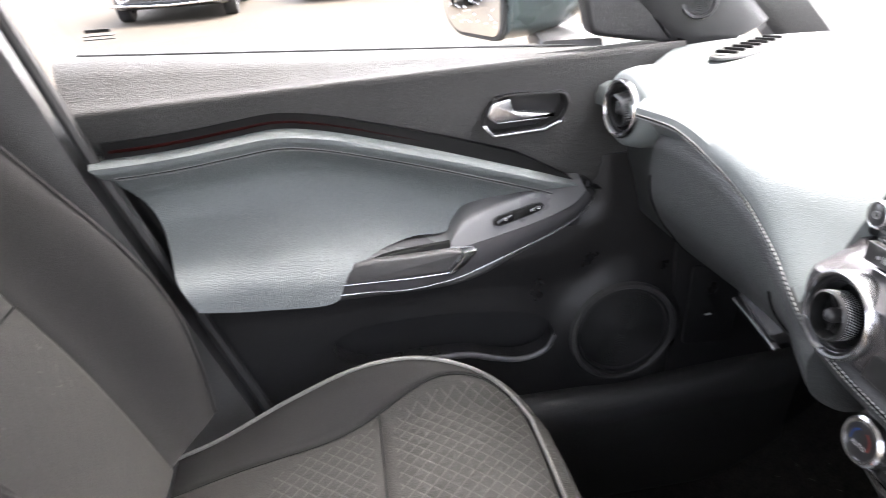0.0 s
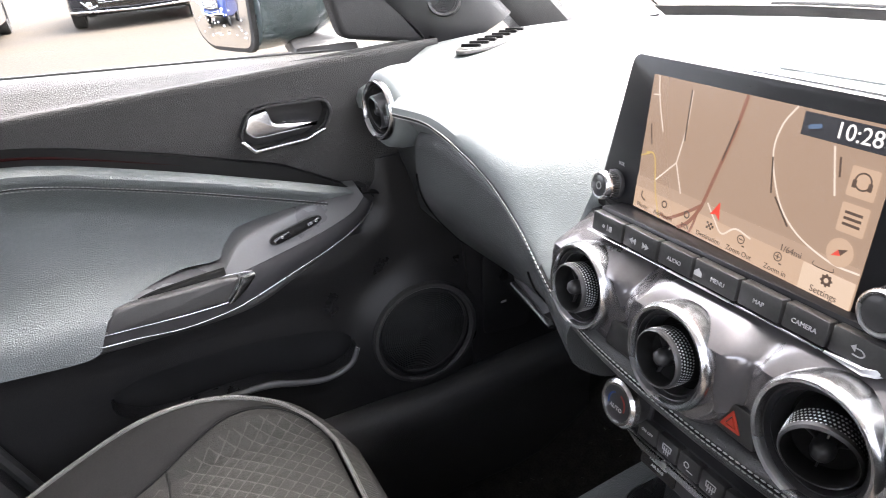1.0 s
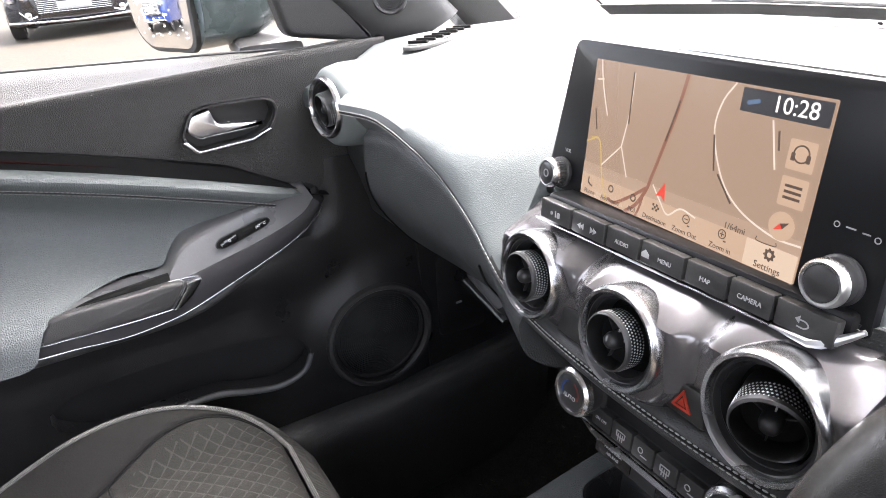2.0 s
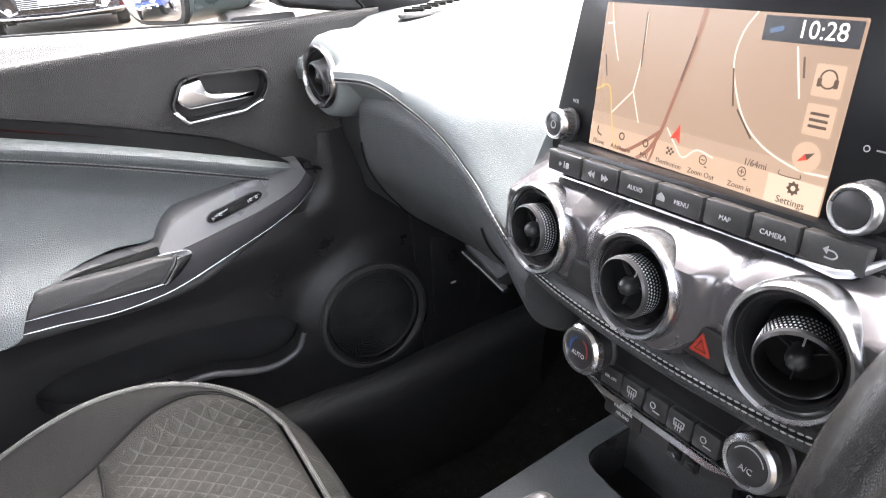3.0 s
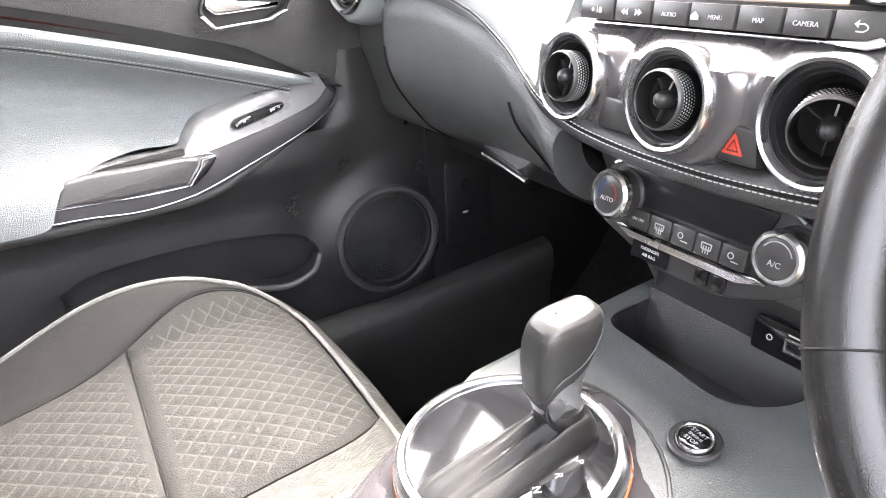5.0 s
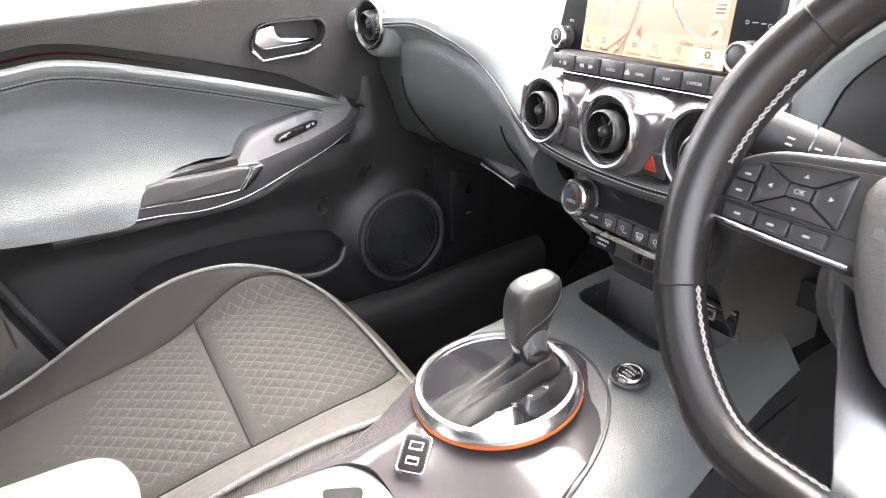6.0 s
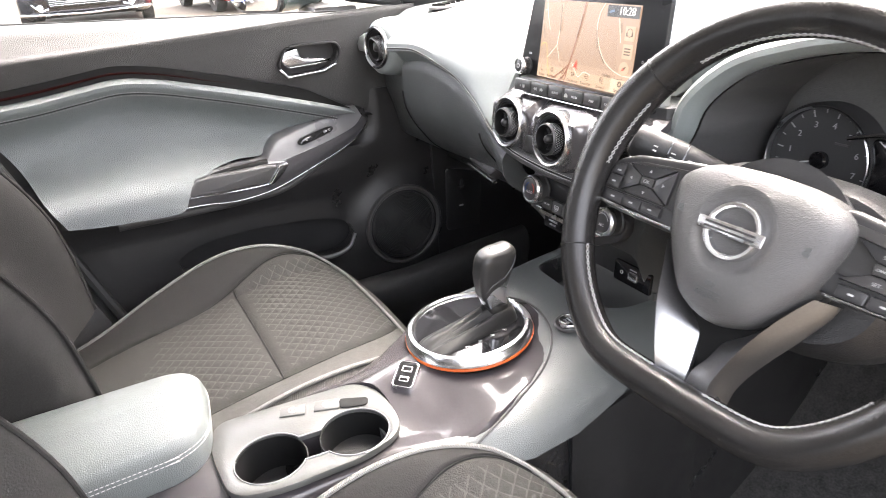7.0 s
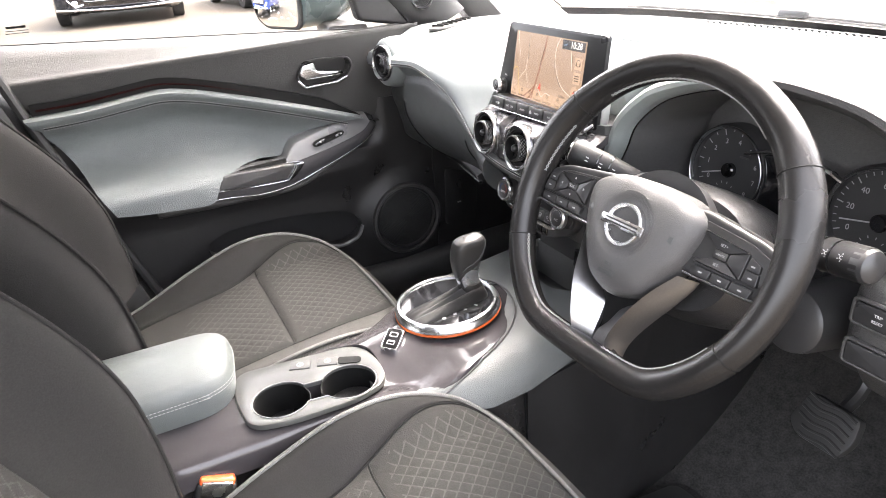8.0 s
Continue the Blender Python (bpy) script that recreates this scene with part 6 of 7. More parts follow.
    small = [box(r * 0.05, r * 0.015, 0.0004, g @ Matrix.Rotation(radians(a), 4, "Z") @ pose(r * 0.30, 0, -0.0114), 0) for a in range(20, 170, 30)]
    under(cup, "small_gauge", joined(small), M_LEGEND)
    under(cup, "small_needle", box(r * 0.26, 0.0012, 0.0008, g @ Matrix.Rotation(radians(150), 4, "Z") @ pose(r * 0.14, 0, -0.007), 0.0003), M_LEGEND)


dial((0.222, 0.610, 0.923), 0.053, ["0", "1", "2", "3", "4", "5", "6", "7", "8"], 205, 31.2, 197, 2)
dial((0.416, 0.610, 0.918), 0.055, ["0", "20", "40", "60", "80", "100", "120", "140"], 205, 36, 190, 4)
put(cluster, "legend_bar", box(0.014, 0.001, 0.002, pose(0.241, 0.6205, 0.942, -6), 0), M_MID)

M_LACE = material("grey_lacing_thread", (0.24, 0.235, 0.23), 0.6, mottle=0.1)
M_SPOKE = material("satin_silver_spoke", (0.36, 0.36, 0.365), 0.36, metal=1.0, mottle=0.04, rough_var=0.06)
M_STALK = material("black_stalk_plastic", (0.011, 0.011, 0.0112), 0.50, grain=0.1, size=900, spec=0.3)
M_HUB = material("charcoal_airbag_cover", (0.066, 0.064, 0.063), 0.40, grain=0.5, size=950, mottle=0.05, kind="leather")
# ---- steering wheel ----
WC = Vector((0.330, 0.3743, 0.9483))
wm = pose(*WC, 64.0, 0, 0) @ pose(0, 0, 0, 0, 6.2, 0)
wheel = thing("steering_wheel", "black leather steering wheel with flattened bottom and silver spokes", "steering wheel", WC)


SUNK = 0.006


def wput(name, bm, mat, label=""):
    bm.transform(wm if name == "rim" else wm @ pose(0, 0, SUNK))
    return put(wheel, name, bm, mat, label)


def wunder(owner, name, bm, mat, label=""):
    bm.transform(wm if owner is rim else wm @ pose(0, 0, SUNK))
    return under(owner, name, bm, mat, label)


def rim_at(a):
    """Centre line of the rim at an angle, flattened at the bottom."""
    x, y = 0.1535 * math.cos(a), 0.1545 * math.sin(a) - 0.001
    low = -0.136
    if y < low:
        y = low - 0.10 * (low - y) - 0.0
    return Vector((x, y, 0))


ANG = np.linspace(0, 2 * math.pi, 144, endpoint=False)
pts = np.array([rim_at(a) for a in ANG])
for _ in range(10):
    pts = 0.5 * pts + 0.25 * (np.roll(pts, 1, 0) + np.roll(pts, -1, 0))
rr = []
for a in np.degrees(ANG):
    grip = sum(math.exp(-(((a - c + 180) % 360 - 180) / 22) ** 2) for c in (25, 155))
    rr.append(0.0135 + 0.0026 * min(1, grip))
rings = []
for i in range(len(pts)):
    c = Vector(pts[i])
    d = (Vector(pts[(i + 1) % len(pts)]) - Vector(pts[i - 1])).normalized()
    o = Vector((d.y, -d.x, 0))
    rings.append([c + o * math.cos(t) * rr[i] * 1.06 + Vector((0, 0, math.sin(t) * rr[i] * 1.18)) for t in np.linspace(0, 2 * math.pi, 22, endpoint=False)])
rim = wput("rim", grid(rings, loop_u=True, loop_v=True), M_WHEEL, "black perforation-free leather rim")
# leather seams across the rim, with lacing along its inner side
for deg in (143, 207, 37, -27):
    i = int((deg % 360) / 2.5)
    ring = [Vector(pts[i]) + (q - Vector(pts[i])) * 1.012 for q in rings[i]]
    wunder(rim, "seam", tube(ring, 0.0005, 6, closed=True), M_VOID)
for a0, a1 in ((50, 130), (205, 262), (278, 330), (150, 176)):
    strands = [[], []]
    for n_, q in enumerate(np.arange(a0, a1, 1.0)):
        j = (q % 360) / 2.5
        i = int(j) % 144
        ring = [rings[i][k].lerp(rings[(i + 1) % 144][k], j - int(j)) for k in range(22)]
        mid_, amp = ring[10], 0.0013 * math.sin(n_ * math.pi / 2.0)
        off = (ring[9] - ring[11]).normalized()
        lift_ = (mid_ - Vector(pts[i])).normalized() * 0.0004
        strands[0].append(mid_ + lift_ + off * amp)
        strands[1].append(mid_ + lift_ - off * amp)
    wunder(rim, "lacing", joined([tube(z, 0.00055, 5) for z in strands]), M_LACE, "grey thread lacing")
# hub pad: domed shield
half_pad = [(0.034, 0.0395), (0.052, 0.0335), (0.0655, 0.0235), (0.0675, 0.0110), (0.0630, -0.0090), (0.0560, -0.0280), (0.0400, -0.0540), (0.0265, -0.0680)]
pad_out = [(0.0, 0.0415)] + half_pad + [(0.0, -0.0760)] + [(-x, y) for x, y in half_pad[::-1]]
po = spline(pad_out + [pad_out[0]], 64)[:-1]
layers = []
for sc, h in ((1.0, -0.034), (1.0, -0.014), (0.985, -0.008), (0.95, -0.0025), (0.88, 0.0022), (0.78, 0.0058), (0.66, 0.0082)):
    layers.append([(x * sc, (y + 0.005) * sc - 0.005, h) for x, y in po])
# the badge sits in a shallow round dish
for r_, h in ((0.0335, 0.0092), (0.0315, 0.0090), (0.0295, 0.0080), (0.0270, 0.0062), (0.0235, 0.0050), (0.0001, 0.0046)):
    layers.append([(-0.0020 + r_ * math.cos(a), -0.0062 + r_ * math.sin(a), h) for a in (math.atan2(y + 0.0062, x + 0.0020) for x, y in po)])
hub = wput("hub_pad", loft(layers), M_HUB, "charcoal grained airbag cover")
PAD_SHIFT = {-1: (0.003, 0.0), 1: (0.010, -0.004)}
BADGE = pose(-0.0020, -0.0062, 0.0)
bd = wput("badge", lathe([(0.0216, 0.0040), (0.0216, 0.0112), (0.0206, 0.0126), (0.0184, 0.0126), (0.0172, 0.0112), (0.0172, 0.0040)], BADGE, 60), M_CHROME, "plain chrome ring badge with a bar")
wunder(bd, "badge_bar", box(0.0520, 0.0098, 0.0035, BADGE @ pose(0.0, 0.0, 0.0125), 0.0012), M_CHROME)
wunder(bd, "badge_bar", box(0.040, 0.0016, 0.0008, BADGE @ pose(0.0, -0.0017, 0.0144), 0.0003), M_SATIN)
wunder(bd, "badge_bar", box(0.040, 0.0016, 0.0008, BADGE @ pose(0.0, 0.0017, 0.0144), 0.0003), M_SATIN)
wunder(hub, "embossing", joined([words("SRS", 0.0060, pose(-0.002, -0.047, 0.0090)), words("AIRBAG", 0.0060, pose(-0.002, -0.0555, 0.0078)), box(0.022, 0.0006, 0.0006, pose(-0.002, -0.0513, 0.0086), 0)]), M_GLOVE)
for sx in (-1, 1):
    wunder(hub, "horn_mark", plate([(-0.003, -0.002), (0.003, -0.0035), (0.003, 0.0035), (-0.003, 0.002)], 0.0003, pose(sx * 0.049, -0.002, 0.0067)), M_GLOVE)
    # side spokes with key pads: four keys set round a small middle one, two at the end, three below
    bod = [(sx * 0.050, 0.036), (sx * 0.085, 0.0315), (sx * 0.122, 0.0265), (sx * 0.143, 0.016), (sx * 0.150, -0.004), (sx * 0.146, -0.022), (sx * 0.12, -0.025), (sx * 0.075, -0.026), (sx * 0.055, -0.026)]
    sp = wput("side_spoke", plate(rounded(bod[::sx], 0.010), 0.022, pose(0, 0, -0.036), 0.0055, seg=4), M_SATIN)
    kp = rounded([(sx * 0.060, 0.0265), (sx * 0.112, 0.0215), (sx * 0.138, 0.0125), (sx * 0.144, -0.0085), (sx * 0.060, -0.0085)][::sx], 0.006)
    pn = wunder(sp, "key_panel", plate(kp, 0.0018, pose(0, 0, -0.0145), 0.0008), M_KEY)
    cells = [[(0.0775, 0.0228), (0.1235, 0.0178), (0.1070, 0.0105), (0.0945, 0.0110)], [(0.0775, -0.0070), (0.1235, -0.0070), (0.1070, 0.0022), (0.0945, 0.0022)], [(0.1246, 0.0170), (0.1246, -0.0066), (0.1082, 0.0026), (0.1082, 0.0102)], [(0.1262, 0.0155), (0.1375, 0.0110), (0.1385, 0.0050), (0.1262, 0.0050)], [(0.1262, 0.0040), (0.1388, 0.0040), (0.1402, -0.0066), (0.1262, -0.0066)]]
    if sx < 0:
        cells.append([(0.0764, 0.0222), (0.0764, -0.0064), (0.0933, 0.0026), (0.0933, 0.0106)])
    kx, ky_ = PAD_SHIFT[sx]
    for q in cells:
        q = [(sx * (x - kx), y + ky_) for x, y in q]
        turn = sum(q[k][0] * q[(k + 1) % 4][1] - q[(k + 1) % 4][0] * q[k][1] for k in range(4))
        wput("key", plate(rounded(q if turn > 0 else q[::-1], 0.0009, 3), 0.0048, pose(0, 0, -0.0140), 0.0006), M_SATIN)
    wput("ok_key", plate(rect(sx * (0.1008 - kx) - 0.0064, 0.0030 + ky_, sx * (0.1008 - kx) + 0.0064, 0.0100 + ky_, 0.0008), 0.0054, pose(0, 0, -0.0140), 0.0006), M_KEY)
    for x0, x1 in ((0.0790, 0.0985), (0.0995, 0.1180), (0.1190, 0.1385)):
        low_q = [(sx * x0, -0.0098), (sx * x1, -0.0098), (sx * (x1 - 0.0010), -0.0182), (sx * x0, -0.0186)]
        wput("lower_key", plate(rounded(low_q[::-sx], 0.0012, 3), 0.0042, pose(-sx * kx, ky_, -0.0142), 0.0007), M_SATIN)
    wput("silver_edge", tube(spline([(sx * 0.062, -0.0222 + 0.6 * ky_, -0.0128), (sx * 0.10, -0.0214 + 0.6 * ky_, -0.0128), (sx * 0.144, -0.0195 + 0.6 * ky_, -0.0128)], 20), 0.0022, 8, flat=0.6, up=tuple(wm.to_3x3() @ Vector((0, 0, 1)))), M_CHROME)
    # legs of the lower spoke
    # each a ridge with an outer wall and an inner dish
    stations = [((0.070, -0.030), (0.060, -0.030), (0.045, -0.042), -0.010, -0.024), ((0.0665, -0.041), (0.050, -0.048), (0.036, -0.060), -0.002, -0.024), ((0.055, -0.063), (0.042, -0.066), (0.024, -0.074), 0.004, -0.023), ((0.045, -0.080), (0.036, -0.081), (0.011, -0.086), 0.006, -0.022), ((0.034, -0.101), (0.029, -0.100), (0.006, -0.102), 0.005, -0.018), ((0.028, -0.118), (0.024, -0.116), (0.0015, -0.115), 0.001, -0.012), ((0.027, -0.134), (0.023, -0.132), (0.0005, -0.132), -0.008, -0.012)]
    cols = []
    for a_, b_, f_ in ((0, 0, 0.0), (0, 1, 0.55), (1, 1, 0.0), (1, 2, 0.12), (1, 2, 0.55), (2, 2, 0.0)):
        col = []
        for st in stations:
            x, y = Vector(st[a_]).lerp(Vector(st[b_]), f_)
            level = (-0.028, st[3], st[4])
            z = level[a_] + (level[b_] - level[a_]) * (f_ if (a_, b_) != (1, 2) else f_ ** 0.7)
            col.append((sx * x, y, z))
        cols.append(spline(col, 26))
    wput("silver_leg", slab([[c[k] for c in cols][::-sx] for k in range(26)], (0, 0, -0.005)), M_SPOKE, "satin silver lower spoke")
wput("spoke_foot", plate(rounded([(-0.024, -0.117), (0.024, -0.117), (0.028, -0.134), (-0.028, -0.134)], 0.004), 0.012, pose(0, 0, -0.026), 0.002), M_SATIN)
wput("spoke_insert", plate(rounded([(-0.046, -0.045), (0.046, -0.045), (0.010, -0.118), (-0.010, -0.118)], 0.006), 0.012, pose(0, 0, -0.034), 0.002), M_VOID, "black insert of the lower spoke")
marks = [("SET+", 0.0905, 0.0110, 0.0034), ("CANCEL", 0.0908, 0.0025, 0.0024), ("SET-", 0.0905, -0.0068, 0.0034), ("OK", -0.0978, 0.0065, 0.0042)]
for txt, x, y, s in marks:
    wput("legend", words(txt, s, pose(x, y, -0.0090 if "SET" in txt else -0.0084)), M_LEGEND)
for x, y, t in ((-0.0975, 0.0155, 0), (-0.0975, -0.0028, 180), (-0.0815, 0.0075, -90), (-0.114, 0.006, 90)):
    wput("legend", plate([(0, 0.0013), (0.0014, -0.0009), (-0.0014, -0.0009)], 0.0003, pose(x, y, -0.0090, 0, 0, t)), M_LEGEND)
for sx in (-1, 1):
    for x, y in ((0.1315, 0.0085), (0.133, -0.0015), (0.0888, -0.0142), (0.1088, -0.0142), (0.1288, -0.0142)):
        wput("legend", plate(rect(sx * x - 0.0019, y - 0.0007, sx * x + 0.0019, y + 0.0007, 0.0006), 0.0003, pose(-sx * PAD_SHIFT[sx][0], PAD_SHIFT[sx][1], -0.0090 if y > -0.01 else -0.0098)), M_LEGEND)
wput("boss", lathe([(0.062, -0.034), (0.058, -0.060), (0.05, -0.085), (0.0, -0.086)], pose(0, -0.005, 0), 40), M_SATIN)

# ---- column shroud, stalks ----
column = thing("steering_column", "black column shroud behind the wheel", "steering column", WC)
rings = []
for d, w, h in ((-0.05, 0.085, 0.058), (-0.07, 0.098, 0.068), (-0.12, 0.098, 0.070), (-0.20, 0.09, 0.062), (-0.30, 0.085, 0.055)):
    rings.append([wm @ Vector((w * abs(math.cos(a)) ** 0.7 * (1 if math.cos(a) > 0 else -1), -0.012 + h * abs(math.sin(a)) ** 0.7 * (1 if math.sin(a) > 0 else -1), d)) for a in np.linspace(0, 2 * math.pi, 36, endpoint=False)])
put(column, "shroud", loft(rings), M_DARK)
put(column, "shroud_disc", lathe([(0.040, -0.11), (0.036, -0.01), (0.034, 0.002), (0.030, 0.005), (0.0, 0.006)], pose(0.412, 0.512, 0.836, 80, 0, 0), 36), M_SATIN)


def stalk(sx, tip_mat, label):
    s = thing("column_stalk", label, "stalk", WC, group="column stalks")
    a, b = Vector((sx * 0.070, 0.030, -0.120)), Vector((0.183, 0.038, -0.052)) if sx > 0 else Vector((-0.160, 0.040, -0.052))
    path = [wm @ a.lerp(b, t) for t in np.linspace(0, 1, 14)]
    arm = put(s, "arm", tube(path, [0.010 + 0.0055 * min(1, t * 1.6) for t in np.linspace(0, 1, 14)], 14, flat=0.8, up=tuple(wm.to_3x3() @ Vector((0, 0, 1)))), M_STALK)
    put(s, "tip", tube([wm @ a.lerp(b, t) for t in (0.93, 1.0, 1.03, 1.045)], [0.0150, 0.0150, 0.0132, 0.009], 18, flat=0.82, up=tuple(wm.to_3x3() @ Vector((0, 0, 1)))), tip_mat)
    d = (b - a).normalized()
    for t in (0.53, 0.67, 0.82):
        c = a.lerp(b, t)
        sign = [plate(circle(0, 0, 0.0017, 16), 0.0006, wm @ Matrix.Translation(c) @ pose(-0.002, 0.0, 0.0128), holes=[circle(0, 0, 0.0011, 16)])] + [box(0.0007, 0.0014, 0.0006, wm @ Matrix.Translation(c) @ pose(-0.002, 0, 0.0130) @ Matrix.Rotation(radians(q_), 4, "Z") @ pose(0, 0.0031, 0), 0.0) for q_ in range(0, 360, 60)]
        under(arm, "legend", joined(sign), M_LEGEND)
        under(arm, "legend", joined([box(0.0045, 0.0012, 0.0006, wm @ Matrix.Translation(c) @ pose(0.0062, o, 0.0126, 0, 0, sx * 6), 0.0) for o in (-0.003, 0.001)]), M_LEGEND)
    for t in (0.60, 0.73):
        under(arm, "collar", tube([wm @ a.lerp(b, t + o) for o in (0, 0.01)], 0.0160, 16, flat=0.84, up=tuple(wm.to_3x3() @ Vector((0, 0, 1)))), M_GLOSS)
    return s


stalk(-1, M_STALK, "black indicator stalk with white symbols")
stalk(1, M_SATIN, "black wiper stalk with white symbols")

# ---- driver's lower dash ----
low = thing("lower_dash", "charcoal lower dashboard with switch blanks beside the column", "dashboard panel", (0.48, 0.52, 0.8))
rows = []
for x in np.linspace(0.142, 0.60, 46):
    k = 1 / (1 + math.exp(-(x - 0.452) / 0.008))
    y0 = 0.60 - 0.095 * k
    e = 0.788 + 0.02 * k
    zt_ = 0.868 + 0.045 * k
    prof = [(y0 + 0.03, zt_ + 0.010), (y0 + 0.004, zt_), (y0 - 0.002, zt_ - 0.014), (y0 - 0.004, 0.845), (y0 + 0.004, 0.822), (y0 + 0.02, e), (y0 + 0.035, e - 0.020), (y0 + 0.06, e - 0.032), (y0 + 0.20, e - 0.03)]
    rows.append([(x, y, z) for y, z in spline(prof, 26)])
put(low, "panel", slab(rows, (0, 0.03, 0)), M_MID)
lm = pose(0.506, 0.5005, 0.8695, 88, 0, 0)
for v, n_, lab in ((0.015, 2, "TRIP"), (-0.026, 2, "")):
    fr = put(low, "switch_frame", plate(rect(-0.032, v - 0.0135, 0.06, v + 0.0135, 0.006), 0.004, lm, 0.0015, holes=[rect(-0.0285, v - 0.0105, 0.0565, v + 0.0105, 0.003)]), M_MID)
    for i in range(n_):
        kk = under(fr, "switch", plate(rect(-0.0275 + i * 0.042, v - 0.0098, 0.0135 + i * 0.042, v + 0.0098, 0.002), 0.005, lm, 0.0015), M_SATIN)
        if lab and i == 0:
            put(low, "legend", joined([words("TRIP", 0.0038, lm @ pose(-0.006, v + 0.003, 0.0053)), words("RESET", 0.0038, lm @ pose(-0.006, v - 0.003, 0.0053))]), M_LEGEND)

# ---- pedals ----
pedal = thing("brake_pedal", "ribbed black rubber brake pedal on its arm", "pedal", (0.345, 0.73, 0.55))
pm = pose(0.345, 0.735, 0.562, 62, 0, -4)
put(pedal, "pad", plate(rounded([(-0.047, -0.022), (-0.028, -0.038), (0.036, -0.034), (0.047, -0.005), (0.042, 0.030), (-0.036, 0.028)], 0.010), 0.014, pm, 0.004), M_RUBBER)
for i in range(6):
    wave = [pm @ Vector((x, -0.030 + i * 0.0110 + 0.0022 * math.sin(x * 110), 0.0142)) for x in np.linspace(-0.036 if i > 1 else -0.024, 0.038, 24)]
    put(pedal, "rib", tube(wave, 0.0022, 6), M_RUBBER)
put(pedal, "arm", tube(spline([(0.345, 0.745, 0.565), (0.345, 0.80, 0.60), (0.34, 0.83, 0.70), (0.335, 0.82, 0.78)], 20), 0.010, 8), M_SATIN)
gas = thing("accelerator_pedal", "black plastic accelerator pedal", "pedal", (0.47, 0.78, 0.45))
put(gas, "pad", plate(rect(-0.025, -0.07, 0.025, 0.07, 0.008), 0.012, pose(0.47, 0.77, 0.47, 50), 0.004), M_RUBBER)
put(gas, "arm", tube([(0.47, 0.79, 0.50), (0.475, 0.86, 0.60), (0.475, 0.86, 0.74)], 0.009, 8), M_SATIN)
mat = thing("floor_mat", "black carpet mat in the driver's footwell with a moulded heel patch", "floor mat", (0.32, 0.55, 0.295))
put(mat, "carpet", plate(rounded([(0.12, 0.28), (0.52, 0.28), (0.54, 0.70), (0.13, 0.70)], 0.04), 0.010, pose(0, 0, 0.293), 0.003), M_CARPET)
put(mat, "heel_patch", plate(rounded([(0.13, 0.55), (0.26, 0.56), (0.28, 0.69), (0.14, 0.68)], 0.02), 0.006, pose(0.0, 0.0, 0.302), 0.002), M_RUBBER)

# ---- centre console ----
console = thing("centre_console", "grey and gunmetal centre console between the front seats", "centre console", (0.02, 0.25, 0.29))


def section(y, xl, xr, zt, drop, n=10):
    """One cross-section of the console's upper shell."""
    low = 0.016 * max(0.0, min(1.0, (0.31 - y) / 0.06))
    prof = [(xl, zt - drop), (xl + 0.002, zt - 0.022), (xl + 0.010, zt - 0.006 - 0.6 * low), (xl + 0.026, zt - low), ((xl + xr) / 2, zt + 0.003 - low), (xr - 0.050, zt - 0.001 - low), (xr - 0.022, zt - 0.012), (xr - 0.006, zt - 0.032), (xr, zt - drop)]
    return [(x, y, z) for x, z in spline(prof, 40)]


st_ = [(0.17, -0.044, 0.150, 0.688, 0.030), (0.20, -0.046, 0.158, 0.6955, 0.038), (0.26, -0.060, 0.164, 0.6985, 0.046), (0.30, -0.086, 0.170, 0.7015, 0.052), (0.36, -0.114, 0.166, 0.706, 0.055), (0.42, -0.115, 0.154, 0.713, 0.055), (0.48, -0.117, 0.140, 0.719, 0.050), (0.54, -0.119, 0.128, 0.7235, 0.045), (0.60, -0.120, 0.120, 0.727, 0.04)]
sp_ = np.array(st_)
rows = []
for y in np.linspace(0.17, 0.60, 44):
    rows.append(section(y, *[float(np.interp(y, sp_[:, 0], sp_[:, k])) for k in range(1, 5)]))
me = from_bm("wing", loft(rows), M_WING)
bin_out = rounded([(-0.083, 0.482), (0.052, 0.470), (0.080, 0.500), (0.092, 0.64), (-0.092, 0.64)], 0.022, 7)
me = carve(me, plate(bin_out, 0.09, pose(0, 0, 0.668)), plate(circle(0.007, 0.3195, 0.073, 56), 0.09, pose(0, 0, 0.668)))
put_mesh(console, "wing", me, "grey leatherette wing round the gear lever")
def inset(k, z):
    return [(x * k, 0.555 + (y - 0.555) * k, z) for x, y in bin_out]


put(console, "bin_liner", grid([inset(0.998, 0.7195), inset(0.985, 0.7185), inset(0.975, 0.678), inset(0.95, 0.674), inset(0.01, 0.674)], loop_v=True), M_DARK, "black liner of the phone bin")
put(console, "phone_shelf", plate([(x, y) for x, y in rounded([(-0.095, 0.465), (0.085, 0.455), (0.098, 0.60), (-0.098, 0.60)], 0.02)], 0.012, pose(0, 0, 0.660), 0.002), M_SATIN, "black rubber phone shelf")
# seam of the wing beside the gunmetal
seam = []
for x, y in spline([(0.152, 0.225), (0.142, 0.27), (0.124, 0.325), (0.101, 0.366), (0.070, 0.397), (0.036, 0.413), (0.0, 0.418), (-0.032, 0.410), (-0.062, 0.386)], 60):
    sec = np.array(section(y, *[float(np.interp(y, sp_[:, 0], sp_[:, k])) for k in range(1, 5)]))
    seam.append((x, y, float(np.interp(x, sec[:, 0], sec[:, 2])) + 0.0004))
put(console, "seam", tube(seam, 0.0016, 6), M_SATIN)
# dark lower flanks
rows = []
for y in np.linspace(-0.35, 0.97, 36):
    xr = interp(y, [(-0.35, 0.112), (0.0, 0.112), (0.15, 0.130), (0.30, 0.160), (0.42, 0.146), (0.62, 0.118), (0.97, 0.105)])
